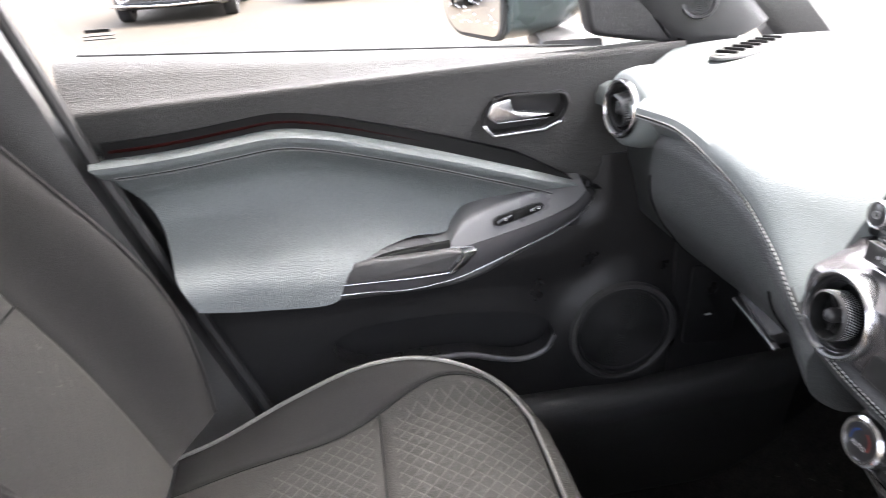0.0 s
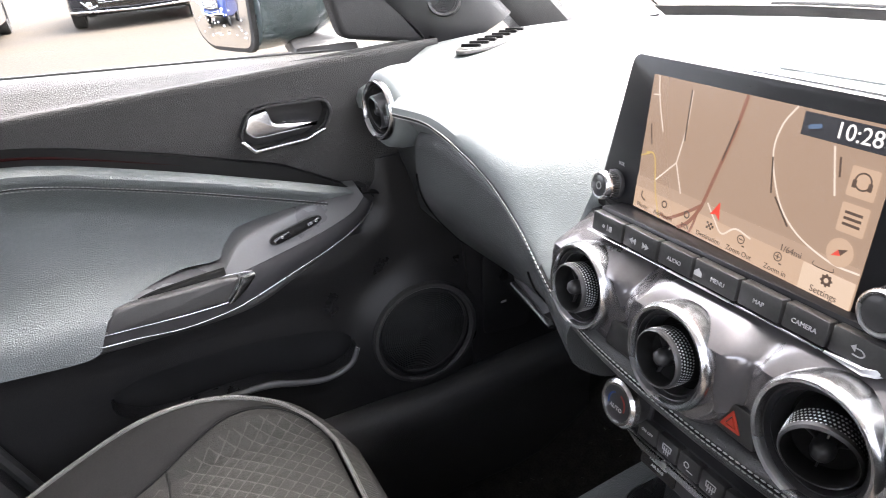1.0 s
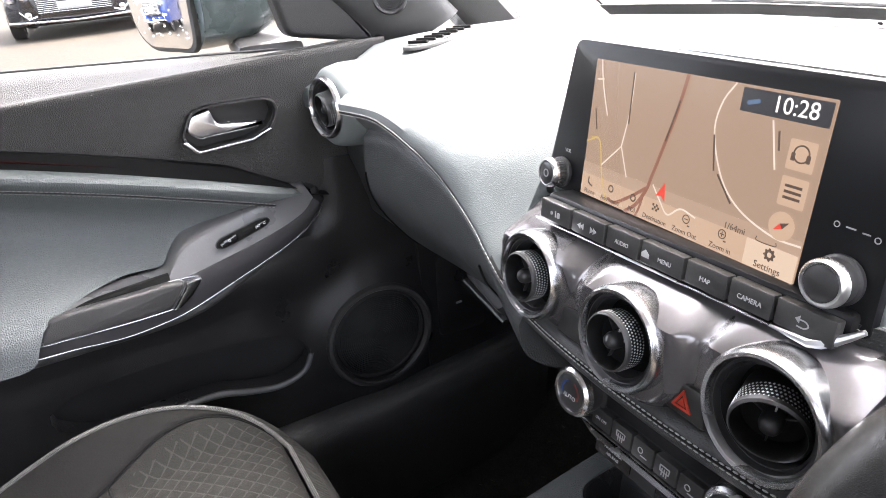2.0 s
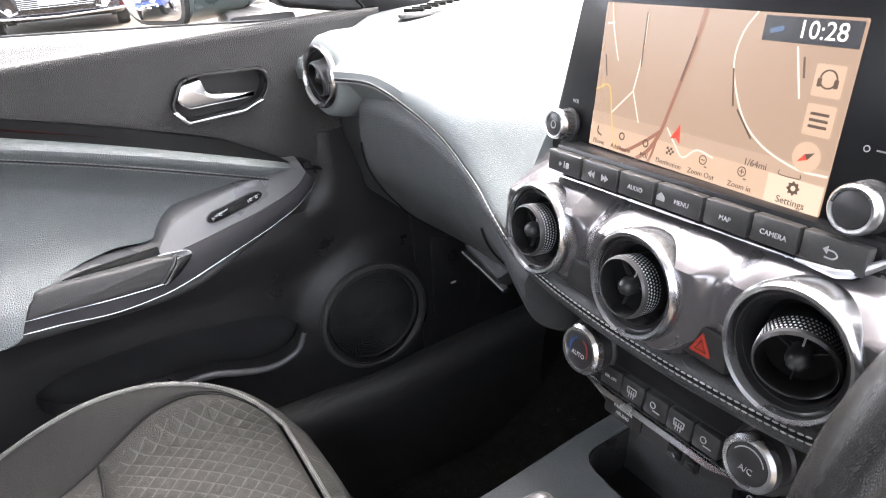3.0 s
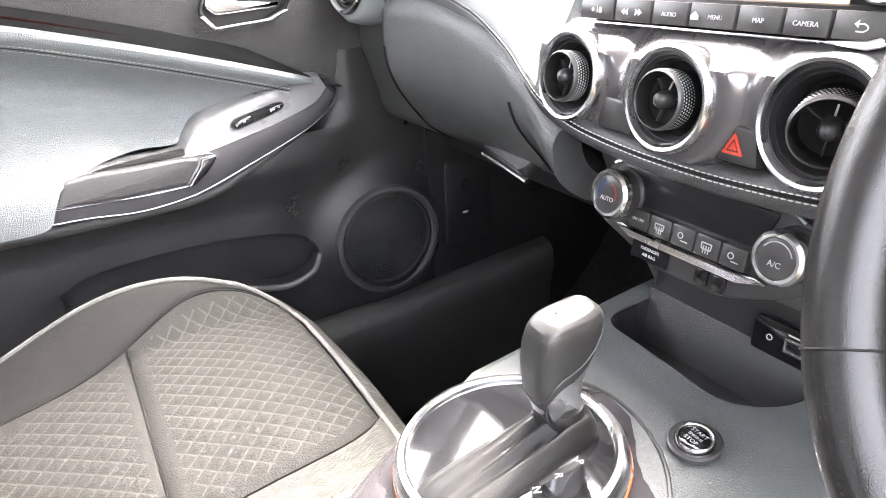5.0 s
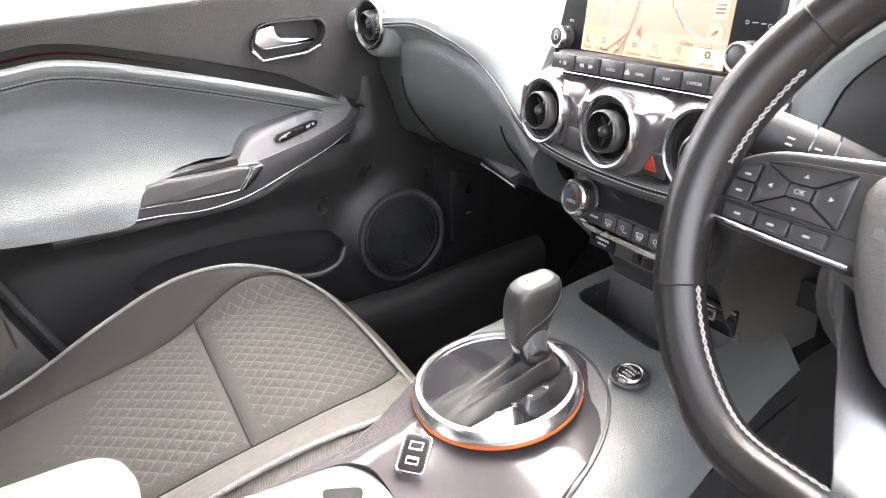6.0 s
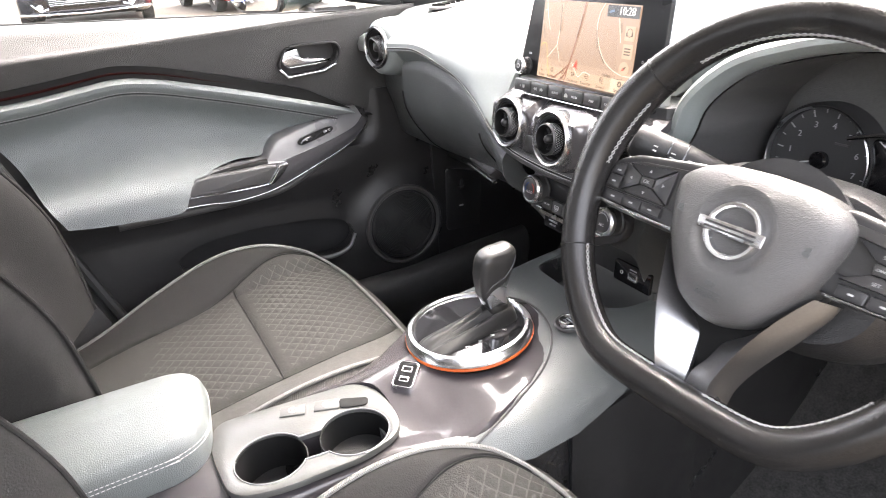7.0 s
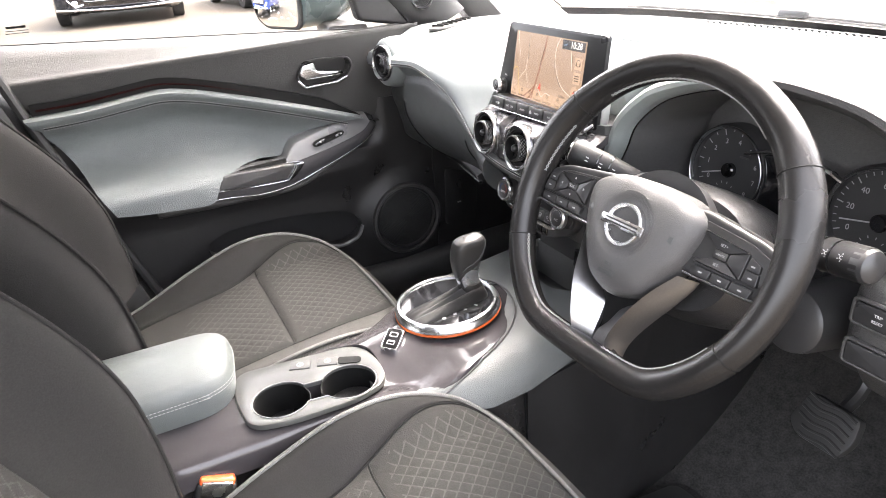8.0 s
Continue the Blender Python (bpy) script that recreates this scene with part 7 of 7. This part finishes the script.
    zt = interp(y, [(-0.35, 0.64), (0.0, 0.645), (0.2, 0.665), (0.34, 0.655), (0.45, 0.67), (0.62, 0.69)])
    xl_ = interp(y, [(-0.35, -0.050), (0.22, -0.052), (0.34, -0.100), (0.62, -0.105)])
    rows.append([(xl_, y, 0.28), (xl_, y, zt), (xr - 0.006, y, zt), (xr - 0.004, y, 0.58), (xr - 0.006, y, 0.28)])
put(console, "lower_flank", loft(rows), M_DARK)
put(console, "flank_joint", tube([(0.152, 0.357, 0.655), (0.1565, 0.357, 0.60), (0.155, 0.36, 0.52)], 0.0016, 5), M_GLOSS)
put(console, "flank_panel", slab([[(interp(y, [(0.357, 0.1545), (0.42, 0.146), (0.62, 0.114)]), y, z) for z in np.linspace(0.30, 0.645, 6)] for y in np.linspace(0.362, 0.62, 10)], (-0.006, 0, 0)), M_DARK)

# gunmetal deck from the gear lever back to the arm rest
rows = []
gs = np.array([(-0.34, -0.038, 0.118, 0.682, 0.034), (0.0, -0.038, 0.120, 0.686, 0.038), (0.10, -0.040, 0.124, 0.690, 0.036), (0.18, -0.044, 0.132, 0.6930, 0.034), (0.22, -0.052, 0.146, 0.6985, 0.026), (0.26, -0.066, 0.143, 0.7030, 0.013), (0.30, -0.078, 0.131, 0.7050, 0.008), (0.33, -0.082, 0.121, 0.7075, 0.006), (0.366, -0.076, 0.100, 0.7105, 0.006), (0.386, -0.062, 0.081, 0.7130, 0.006), (0.40, -0.047, 0.064, 0.7145, 0.006), (0.413, -0.026, 0.036, 0.716, 0.006)])
for y in np.concatenate([np.linspace(-0.34, 0.20, 26), np.linspace(0.215, 0.413, 30)]):
    xl, xr, zt, drop = [float(np.interp(y, gs[:, 0], gs[:, k])) for k in range(1, 5)]
    w = xr - xl
    f = math.exp(-((y - 0.212) / 0.05) ** 2)
    fall = drop + (max(drop, 0.030) - drop) * f
    prof = [(xl, zt - drop), (xl + 0.004, zt - 0.5 * drop), (xl + 0.14 * w, zt - 0.001), (xl + 0.28 * w, zt + 0.002 + 0.006 * f), (xl + 0.42 * w, zt + 0.003 + 0.003 * f), (xl + 0.60 * w, zt + 0.002 - 0.006 * f), (xl + 0.78 * w, zt - 0.001 - 0.014 * f), (xr - 0.006, zt - (0.45 if y > 0.2 else 0.25) * fall - 0.003 * f), (xr, zt - fall)]
    row = []
    for x, z in spline(prof, 48):
        k = max(0.0, min(1.0, (0.116 - math.hypot(x - 0.007, y - 0.3195)) / 0.036)) if y < 0.33 else 0.0
        row.append((x, y, z + 0.0010 * k * k))
    rows.append(row)
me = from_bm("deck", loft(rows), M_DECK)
c1, c2 = (0.066, 0.052), (0.076, 0.138)


def cups(r, neck):
    a = math.degrees(math.acos(min(1, (0.0432 - 0.012) / r)))
    tilt = math.degrees(math.atan2(c2[1] - c1[1], c2[0] - c1[0]))
    one = circle(c1[0], c1[1], r, 40, tilt + a, tilt + 360 - a)
    two = circle(c2[0], c2[1], r, 40, tilt + 180 + a, tilt + 540 - a)
    return one + two


tray_out = rounded([(-0.022, 0.012), (0.028, 0.000), (0.100, 0.004), (0.114, 0.05), (0.117, 0.14), (0.102, 0.182), (0.06, 0.190), (0.020, 0.186), (-0.004, 0.168)], 0.022, 7)
me = carve(me, plate(cups(0.0375, 0), 0.2, pose(0, 0, 0.60)), plate(tray_out, 0.05, pose(0, 0, 0.6865)), plate(circle(0.007, 0.3195, 0.0725, 56), 0.09, pose(0, 0, 0.660)))
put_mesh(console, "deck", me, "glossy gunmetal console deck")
tray = put(console, "cup_tray", plate(tray_out, 0.0072, pose(0, 0, 0.6860, 0.8), 0.0025, holes=[cups(0.0365, 0)]), M_TRAY, "satin grey tray with two cup holders")
for c in (c1, c2):
    under(tray, "cup_well", lathe([(0.0, 0.622), (0.0335, 0.622), (0.0352, 0.690), (0.0368, 0.690), (0.0360, 0.616), (0.0, 0.616)], pose(c[0], c[1], 0), 44), M_VOID, "black cup well")
under(tray, "cup_rim", tube([(x, y, 0.6927 + 0.014 * y) for x, y in cups(0.0362, 0)], 0.0010, 6, closed=True), M_POD)
for i, (x, y) in enumerate(((0.008, 0.093), (0.020, 0.128))):
    b = under(tray, "brake_switch", box(0.018, 0.028, 0.006, pose(x, y, 0.6922 + 0.014 * y, 1, 0, -22), 0.0012), M_TRAY)
    under(tray, "switch_mark", plate(circle(0, 0, 0.0048, 20), 0.0003, pose(x, y, 0.6952 + 0.014 * y, 1, 0, -22), holes=[circle(0, 0, 0.0038, 20)]), M_LEGEND)
    under(tray, "switch_mark", words("P", 0.0055, pose(x, y, 0.6954 + 0.014 * y, 1, 0, -90)), M_LEGEND)
under(tray, "switch_recess", plate(rounded([(0.018, 0.143), (0.034, 0.138), (0.046, 0.166), (0.034, 0.172)], 0.006), 0.0010, pose(0, 0, 0.6937, 0.8), 0.0), M_VOID)

# drive mode switch on the deck
mode = thing("mode_switch", "small chrome-framed rocker switch on the console", "switch", (0.036, 0.219, 0.708))
dm_ = pose(0.0365, 0.2185, 0.7085, 22, 2, 44)
put(mode, "bezel", plate(rect(-0.0125, -0.0170, 0.0125, 0.0170, 0.005), 0.012, dm_ @ pose(0, 0, -0.009), 0.001, holes=[rect(-0.0110, -0.0157, 0.0110, 0.0157, 0.004)]), M_CHROME)
put(mode, "rocker", plate(rect(-0.0108, -0.0155, 0.0108, 0.0155, 0.0038), 0.0028, dm_, 0.001), M_GLOSS)
put(mode, "legend", plate(rect(-0.0055, -0.0098, 0.0055, -0.0030, 0.001), 0.0031, dm_, holes=[rect(-0.0046, -0.0088, 0.0046, -0.0052, 0.0006)]), M_LEGEND)
put(mode, "legend", plate(rect(-0.006, 0.003, 0.006, 0.0105, 0.001), 0.0031, dm_, holes=[rect(-0.0048, 0.0042, 0.0048, 0.0093, 0.0008)]), M_LEGEND)

M_BOOT = material("black_boot_leather", (0.009, 0.0088, 0.0087), 0.42, grain=0.12, size=600, mottle=0.06, spec=0.3, kind="leather")
# ---- gear lever ----
gear = thing("gear_lever", "automatic gear lever in a chrome ring with orange edge", "gear lever", (0.0, 0.325, 0.71))
rm = pose(0.007, 0.3195, 0.7172, 4.0, 0, 0) @ Matrix.Scale(0.92, 4)
put(gear, "orange_ring", lathe([(0.0850, -0.0042), (0.0856, -0.0026), (0.0850, -0.0006), (0.080, -0.0006), (0.078, -0.0042)], rm, 72), M_ORANGE, "bright orange ring under the chrome")
put(gear, "chrome_ring", lathe([(0.0845, 0.0002), (0.0835, 0.006), (0.0795, 0.0115), (0.0755, 0.0125), (0.0735, 0.0105), (0.0735, 0.0)], rm, 72), M_CHROME, "broad satin chrome ring")
gate = put(gear, "gate_plate", lathe([(0.0742, 0.0), (0.0742, 0.0085), (0.050, 0.0095), (0.0, 0.010)], rm, 64), M_GLOSS, "gloss black gate plate")
for i, txt in enumerate(("P", "R", "N", "D")):
    under(gate, "legend", words(txt, 0.0078, rm @ pose(0.042 + 0.001 * i, 0.029 - 0.019 * i, 0.0098, 0, 0, -30)), M_LEGEND)
under(gate, "gate_track", plate(rounded([(0.022, -0.045), (0.030, -0.048), (0.040, 0.030), (0.033, 0.034)], 0.002), 0.0008, rm @ pose(0, 0, 0.0095)), M_SILVER)
under(gate, "gate_track", plate(rect(0.018, -0.046, 0.030, -0.034, 0.001), 0.0008, rm @ pose(0, 0, 0.0094)), M_SILVER)
# leather boot lying back from the lever in lengthwise folds
rows = []
for y, w_, h_ in spline([(0.376, 0.010, 0.008), (0.368, 0.018, 0.025), (0.352, 0.0205, 0.0295), (0.335, 0.0215, 0.026), (0.315, 0.0225, 0.0205), (0.295, 0.0235, 0.0155), (0.275, 0.0240, 0.0105), (0.260, 0.0235, 0.006), (0.253, 0.020, 0.0012)], 40):
    t = (0.376 - y) / 0.123
    row = []
    for a in np.linspace(0, math.pi, 44):
        f = 1 - 0.30 * math.exp(-((a - 1.0 - 0.35 * t) / 0.16) ** 2) - 0.26 * math.exp(-((a - 1.75 + 0.2 * t) / 0.14) ** 2) - 0.18 * math.exp(-((a - 2.4) / 0.13) ** 2)
        f = 1 - (1 - f) * min(1, 3 * t)
        row.append((0.0195 + 0.003 * t + w_ * math.cos(a), y, 0.7235 - 0.07 * (0.352 - y) * 0.5 + h_ * math.sin(a) ** 0.8 * f))
    rows.append(row)
put(gear, "boot", slab(rows, (0, 0, -0.006)), M_BOOT, "black leather boot in soft folds")
gb = pose(0.0175, 0.352, 0.746, -2, 4, 0)
put(gear, "collar", lathe([(0.0150, -0.006), (0.0158, 0.0), (0.0150, 0.005), (0.0142, 0.007), (0.0, 0.007)], gb @ Matrix.Diagonal((1, 1.15, 1, 1)), 32), M_BOOT)
KNOB = np.array([(0.002, 0.0118, 0.0148, -0.001, 0.0), (0.012, 0.0122, 0.0152, -0.004, -0.001), (0.022, 0.0130, 0.0172, -0.006, -0.0015), (0.034, 0.0138, 0.0197, -0.0065, -0.001), (0.048, 0.0148, 0.0225, -0.006, 0.0), (0.062, 0.0150, 0.0238, -0.005, 0.001), (0.071, 0.0146, 0.0232, -0.004, 0.0015), (0.0765, 0.0128, 0.0208, -0.004, 0.0015), (0.0800, 0.0095, 0.0160, -0.004, 0.0015), (0.0812, 0.0004, 0.0004, -0.004, 0.0015)])


def knob_ring(level, proud=0.0):
    """The knob's outline at a height that may change round it."""
    ring = []
    for a in np.linspace(0, 2 * math.pi, 64, endpoint=False):
        z = level(a)
        rx_, ry_, oy, ox = [float(np.interp(z, KNOB[:, 0], KNOB[:, c])) for c in range(1, 5)]
        ca, sa = math.cos(a), math.sin(a)
        ring.append(gb @ Vector((ox + (rx_ + proud) * abs(ca) ** 0.55 * (1 if ca > 0 else -1), oy + (ry_ + proud) * abs(sa) ** 0.55 * (1 if sa > 0 else -1), z + 0.16 * ry_ * sa * z / 0.08)))
    return ring


# silver sweeps up the front of the knob, leather covers the rest above it
sweep = lambda a: 0.013 + 0.041 * (0.5 + 0.5 * math.sin(a)) ** 1.15
put(gear, "stem", loft([knob_ring(lambda a: 0.002 + (sweep(a) - 0.002) * t) for t in np.linspace(0, 1, 10)]), M_SILVER, "satin silver lever stem sweeping up the knob")
kb = put(gear, "knob", loft([knob_ring(lambda a: sweep(a) + 0.001, -0.002)] + [knob_ring(lambda a: sweep(a) + 0.0008 + (0.0812 - sweep(a) - 0.0008) * t, 0.0003) for t in np.concatenate([np.linspace(0, 0.85, 16), np.linspace(0.88, 1, 8)])]), M_KNOB, "black leather and silver lever knob")
seam_ring = knob_ring(lambda a: sweep(a) + 0.007 + 0.006 * (0.5 + 0.5 * math.sin(a)), 0.0004)
under(kb, "knob_seam", tube(seam_ring, 0.0007, 6, closed=True), M_SATIN)
under(kb, "release_mark", lathe([(0.0010, 0.0815), (0.0007, 0.0825)], gb @ pose(0.002, -0.012, -0.001), 10), M_SATIN)

# ---- start button ----
start = thing("start_button", "round start button with a chrome rim on the console", "start button", (0.066, 0.431, 0.72))
sm_ = pose(0.067, 0.425, 0.7205, 6, 4, 0) @ Matrix.Scale(0.70, 4)
put(start, "dish", lathe([(0.0255, -0.003), (0.0255, 0.001), (0.0235, 0.0025), (0.0195, 0.002), (0.0185, -0.001), (0.0, -0.002)], sm_, 48), M_SATIN)
put(start, "rim", lathe([(0.0178, -0.001), (0.0178, 0.0045), (0.0168, 0.0062), (0.0152, 0.0055), (0.0150, 0.001)], sm_, 48), M_CHROME)
cap = put(start, "cap", lathe([(0.0149, 0.0), (0.0149, 0.0042), (0.0135, 0.005), (0.0, 0.0052)], sm_, 40), M_GLOSS)
for txt, y, s in (("START", 0.0066, 0.0062), ("ENGINE", 0.0006, 0.0044), ("STOP", -0.0056, 0.0062)):
    under(cap, "legend", words(txt, s, sm_ @ pose(0, y, 0.0054, 0, 0, 0)), M_LEGEND)

# ---- arm rest ----
arm = thing("arm_rest", "pale grey leatherette arm rest lid with twin stitching", "arm rest", (-0.015, -0.14, 0.68))
rings = []
ax0, ax1 = -0.082, 0.050
shape = rounded([(ax0 - 0.012, -0.33), (ax1 + 0.004, -0.33), (ax1, 0.004), (ax0 + 0.004, 0.022)], 0.050, 14)
for sc, z in ((0.86, 0.684), (0.93, 0.686), (0.97, 0.696), (1.0, 0.712), (1.002, 0.719), (0.99, 0.727), (0.965, 0.7335), (0.92, 0.738), (0.80, 0.7425), (0.4, 0.746), (0.001, 0.747)):
    rings.append([(-0.016 + (x + 0.016) * sc, -0.15 + (y + 0.15) * (1 - (1 - sc) * 0.40), z + 0.018 * (y + 0.05) * (1 if z > 0.71 else 0)) for x, y in shape])
lid = put(arm, "lid", loft(rings), material("sage_grey_leatherette", (0.105, 0.116, 0.113), 0.42, grain=0.5, size=520, mottle=0.03, kind="leather"), "pale grey leatherette lid")
for d in (0.0, 0.0046):
    edge = [(-0.016 + (x + 0.016) * 1.004, -0.15 + (y + 0.15) * 1.002, 0.7215 + 0.018 * (y + 0.05) - d) for x, y in shape]
    n0 = len(edge)
    edge = edge[n0 // 4 - 2: n0 // 4 * 3 + 12]
    under(lid, "stitching", stitches(spline(edge, 200), 0.0034, 0.0013, 0.00055), M_THREAD)
put(arm, "box", loft([[(-0.016 + (x + 0.016) * k, -0.15 + (y + 0.15) * k - 0.004, z) for x, y in shape] for z, k in ((0.62, 0.93), (0.683, 0.95))]), M_GLOVE)

# ---- parked cars outside ----
def parked_car(name, label, at_, turn, paint, w=1.80, group=""):
    """A saloon seen mainly from its front: body, bonnet, cabin glass, grille, lamps, bumper, wheels."""
    c = thing(name, label, "car", (at_[0], at_[1], GROUND), group=group)
    m = pose(0, 0, 0, 0, 0, turn)

    def p(nm, bm, mat, parent=c, lab=""):
        bm.transform(m)
        return part(nm, bm, mat, parent, lab)
    h = w / 2
    rows = []
    for y, hw, z0, z1 in ((0.0, 0.72, 0.28, 0.66), (0.05, 0.84, 0.24, 0.72), (0.22, 0.95, 0.21, 0.77), (0.6, 1.0, 0.2, 0.86), (1.3, 1.0, 0.2, 0.97), (2.6, 1.0, 0.2, 0.98), (3.8, 0.98, 0.2, 1.0), (4.3, 0.92, 0.25, 0.95), (4.45, 0.8, 0.35, 0.8)):
        rows.append([(x * hw * h, y + 0.14 * (abs(x) ** 3) * (1 if y < 0.3 else 0), z) for x, z in ((-1, z0 + 0.05), (-1.0, (z0 + z1) / 2), (-0.97, z1 - 0.08), (-0.85, z1 - 0.01), (-0.4, z1 + 0.02), (0, z1 + 0.025), (0.4, z1 + 0.02), (0.85, z1 - 0.01), (0.97, z1 - 0.08), (1.0, (z0 + z1) / 2), (1, z0 + 0.05), (0.9, z0), (-0.9, z0))])
    body = p("body", loft(rows), paint)
    cab = []
    for z, y0, y1, k in ((0.96, 1.05, 3.95, 0.93), (1.2, 1.55, 3.6, 0.84), (1.40, 1.95, 3.2, 0.72)):
        cab.append([(sx * h * k, y, z) for sx, y in ((-0.8, y0), (0.8, y0), (1, y0 + 0.15), (1, y1 - 0.15), (0.8, y1), (-0.8, y1), (-1, y1 - 0.15), (-1, y0 + 0.15))])
    p("cabin_glass", loft(cab), M_GLOSS, lab="dark cabin windows")
    p("roof", loft([[(sx * h * k, y, z) for sx, y in ((-0.8, 1.93), (0.8, 1.93), (1, 2.1), (1, 3.1), (0.8, 3.25), (-0.8, 3.25), (-1, 3.1), (-1, 2.1))] for z, k in ((1.40, 0.73), (1.445, 0.68))]), paint)
    gr = p("grille", plate(rounded([(-0.56, 0.40), (0.56, 0.40), (0.66, 0.66), (-0.66, 0.66)], 0.06), 0.05, pose(0, 0.045, 0, 90), 0.01), M_SATIN)
    for i in range(8):
        p("grille_bar", box(1.12, 0.02, 0.012, pose(0, -0.012, 0.425 + i * 0.029), 0.003), M_SILVER, gr)
    p("chrome_bar", box(1.3, 0.03, 0.022, pose(0, 0.0, 0.665), 0.006), M_CHROME)
    p("splitter", tube([(x * h, -0.02 + 0.16 * abs(x) ** 3, 0.27 + 0.03 * abs(x)) for x in np.linspace(-0.93, 0.93, 24)], 0.022, 8), M_CHROME, lab="bright lower bumper blade")
    p("number_plate", plate(rect(-0.26, 0.46, 0.26, 0.57, 0.01), 0.012, pose(0, -0.022, 0, 90), 0.003), M_LEGEND)
    for sx in (-1, 1):
        hl = p("headlamp", plate(rounded([(sx * 0.62, 0.62), (sx * 0.88, 0.66), (sx * 0.86, 0.74), (sx * 0.64, 0.69)][::sx], 0.02), 0.05, pose(0, 0.16, 0, 90, 0, 0), 0.012), M_TINT)
        p("lamp_lens", lathe([(0.045, 0.0), (0.045, 0.02), (0.0, 0.025)], pose(sx * 0.75, 0.12, 0.68, 90), 20), M_CHROME, hl)
        p("fog_lamp", lathe([(0.05, 0), (0.05, 0.015), (0.04, 0.02), (0, 0.02)], pose(sx * 0.72, 0.09, 0.40, 90), 20), M_CHROME)
        p("fog_blade", tube([(sx * 0.58, 0.03, 0.38), (sx * 0.72, 0.06, 0.34), (sx * 0.84, 0.12, 0.46)], 0.014, 6), M_CHROME)
        p("door_mirror", box(0.16, 0.10, 0.12, pose(sx * (h + 0.08), 1.35, 1.02), 0.03), paint)
        for y in (0.85, 3.5):
            wh = p("wheel", lathe([(0.20, -0.1), (0.31, -0.10), (0.325, -0.07), (0.325, 0.07), (0.31, 0.10), (0.21, 0.10)], pose(sx * (h - 0.11), y, 0.325, 0, 90), 32), M_RUBBER)
            p("rim", lathe([(0.21, -0.06), (0.21, 0.085), (0.19, 0.09), (0.05, 0.07), (0, 0.07)], pose(sx * (h - 0.11), y, 0.325, 0, 90 * sx), 24), M_SILVER, wh)
    return c


M_BLACKCAR = material("black_car_paint", (0.012, 0.012, 0.014), 0.12, coat=1.0, mottle=0.02)
M_REDCAR = material("red_car_paint", (0.50, 0.025, 0.02), 0.2, coat=0.8, mottle=0.02)
M_BLUECAR = material("blue_car_paint", (0.02, 0.05, 0.22), 0.2, coat=0.8, mottle=0.02)
parked_car("black_car", "black parked saloon with bright grille facing the yard", (-13.1, 0.52), 87, M_BLACKCAR, w=2.2, group="cars in the yard")
parked_car("grey_car", "dark grey parked car with a bright bumper blade", (-11.3, -2.45), 92, material("graphite_car_paint", (0.05, 0.052, 0.055), 0.2, coat=1.0, mottle=0.02), w=1.9, group="cars in the yard")
parked_car("red_car", "red parked car beside the black one", (-13.2, 3.75), 94, M_REDCAR, group="cars in the yard")
parked_car("blue_car", "blue parked car seen in the door mirror", (-8.2, -4.9), 152, M_BLUECAR, group="cars in the yard")

# hedge far ahead
hedge = thing("hedge", "dark green hedge along the far edge of the yard", "hedge", (-6, 11, GROUND), kind="stuff")
rng = random.Random(9)
bm = bmesh.new()
M_LEAF = material("hedge_leaves", (0.06, 0.10, 0.03), 0.7, mottle=0.4, patch=3)
for i in range(6000):
    x, y, z = rng.uniform(-4, 16), rng.gauss(0, 0.35), rng.uniform(0.0, 1.1) * rng.uniform(0.6, 1)
    s = rng.uniform(0.04, 0.11)
    q = Euler((rng.uniform(0, 6), rng.uniform(0, 6), rng.uniform(0, 6))).to_matrix()
    v = [bm.verts.new(Vector((x, y, z)) + q @ Vector(c) * s) for c in ((-1, 0, 0), (0, -0.5, 0.15), (1, 0, 0), (0, 0.5, 0.15))]
    bm.faces.new(v)
part("leaves", bm, M_LEAF, hedge)

# unseen plain wall, added to hold back low sky light on the driver's side
bm = box(0.3, 40, 2.2, pose(11.0, 0.5, GROUND + 1.1), 0.01)
tagged(part("wall_light_block", bm, material("weathered_pale_render", (0.34, 0.32, 0.29), 0.9, grain=0.5, size=60, mottle=0.15, patch=1.5), None), "plain rendered wall, added out of view to hold back light", "wall", kind="structure")
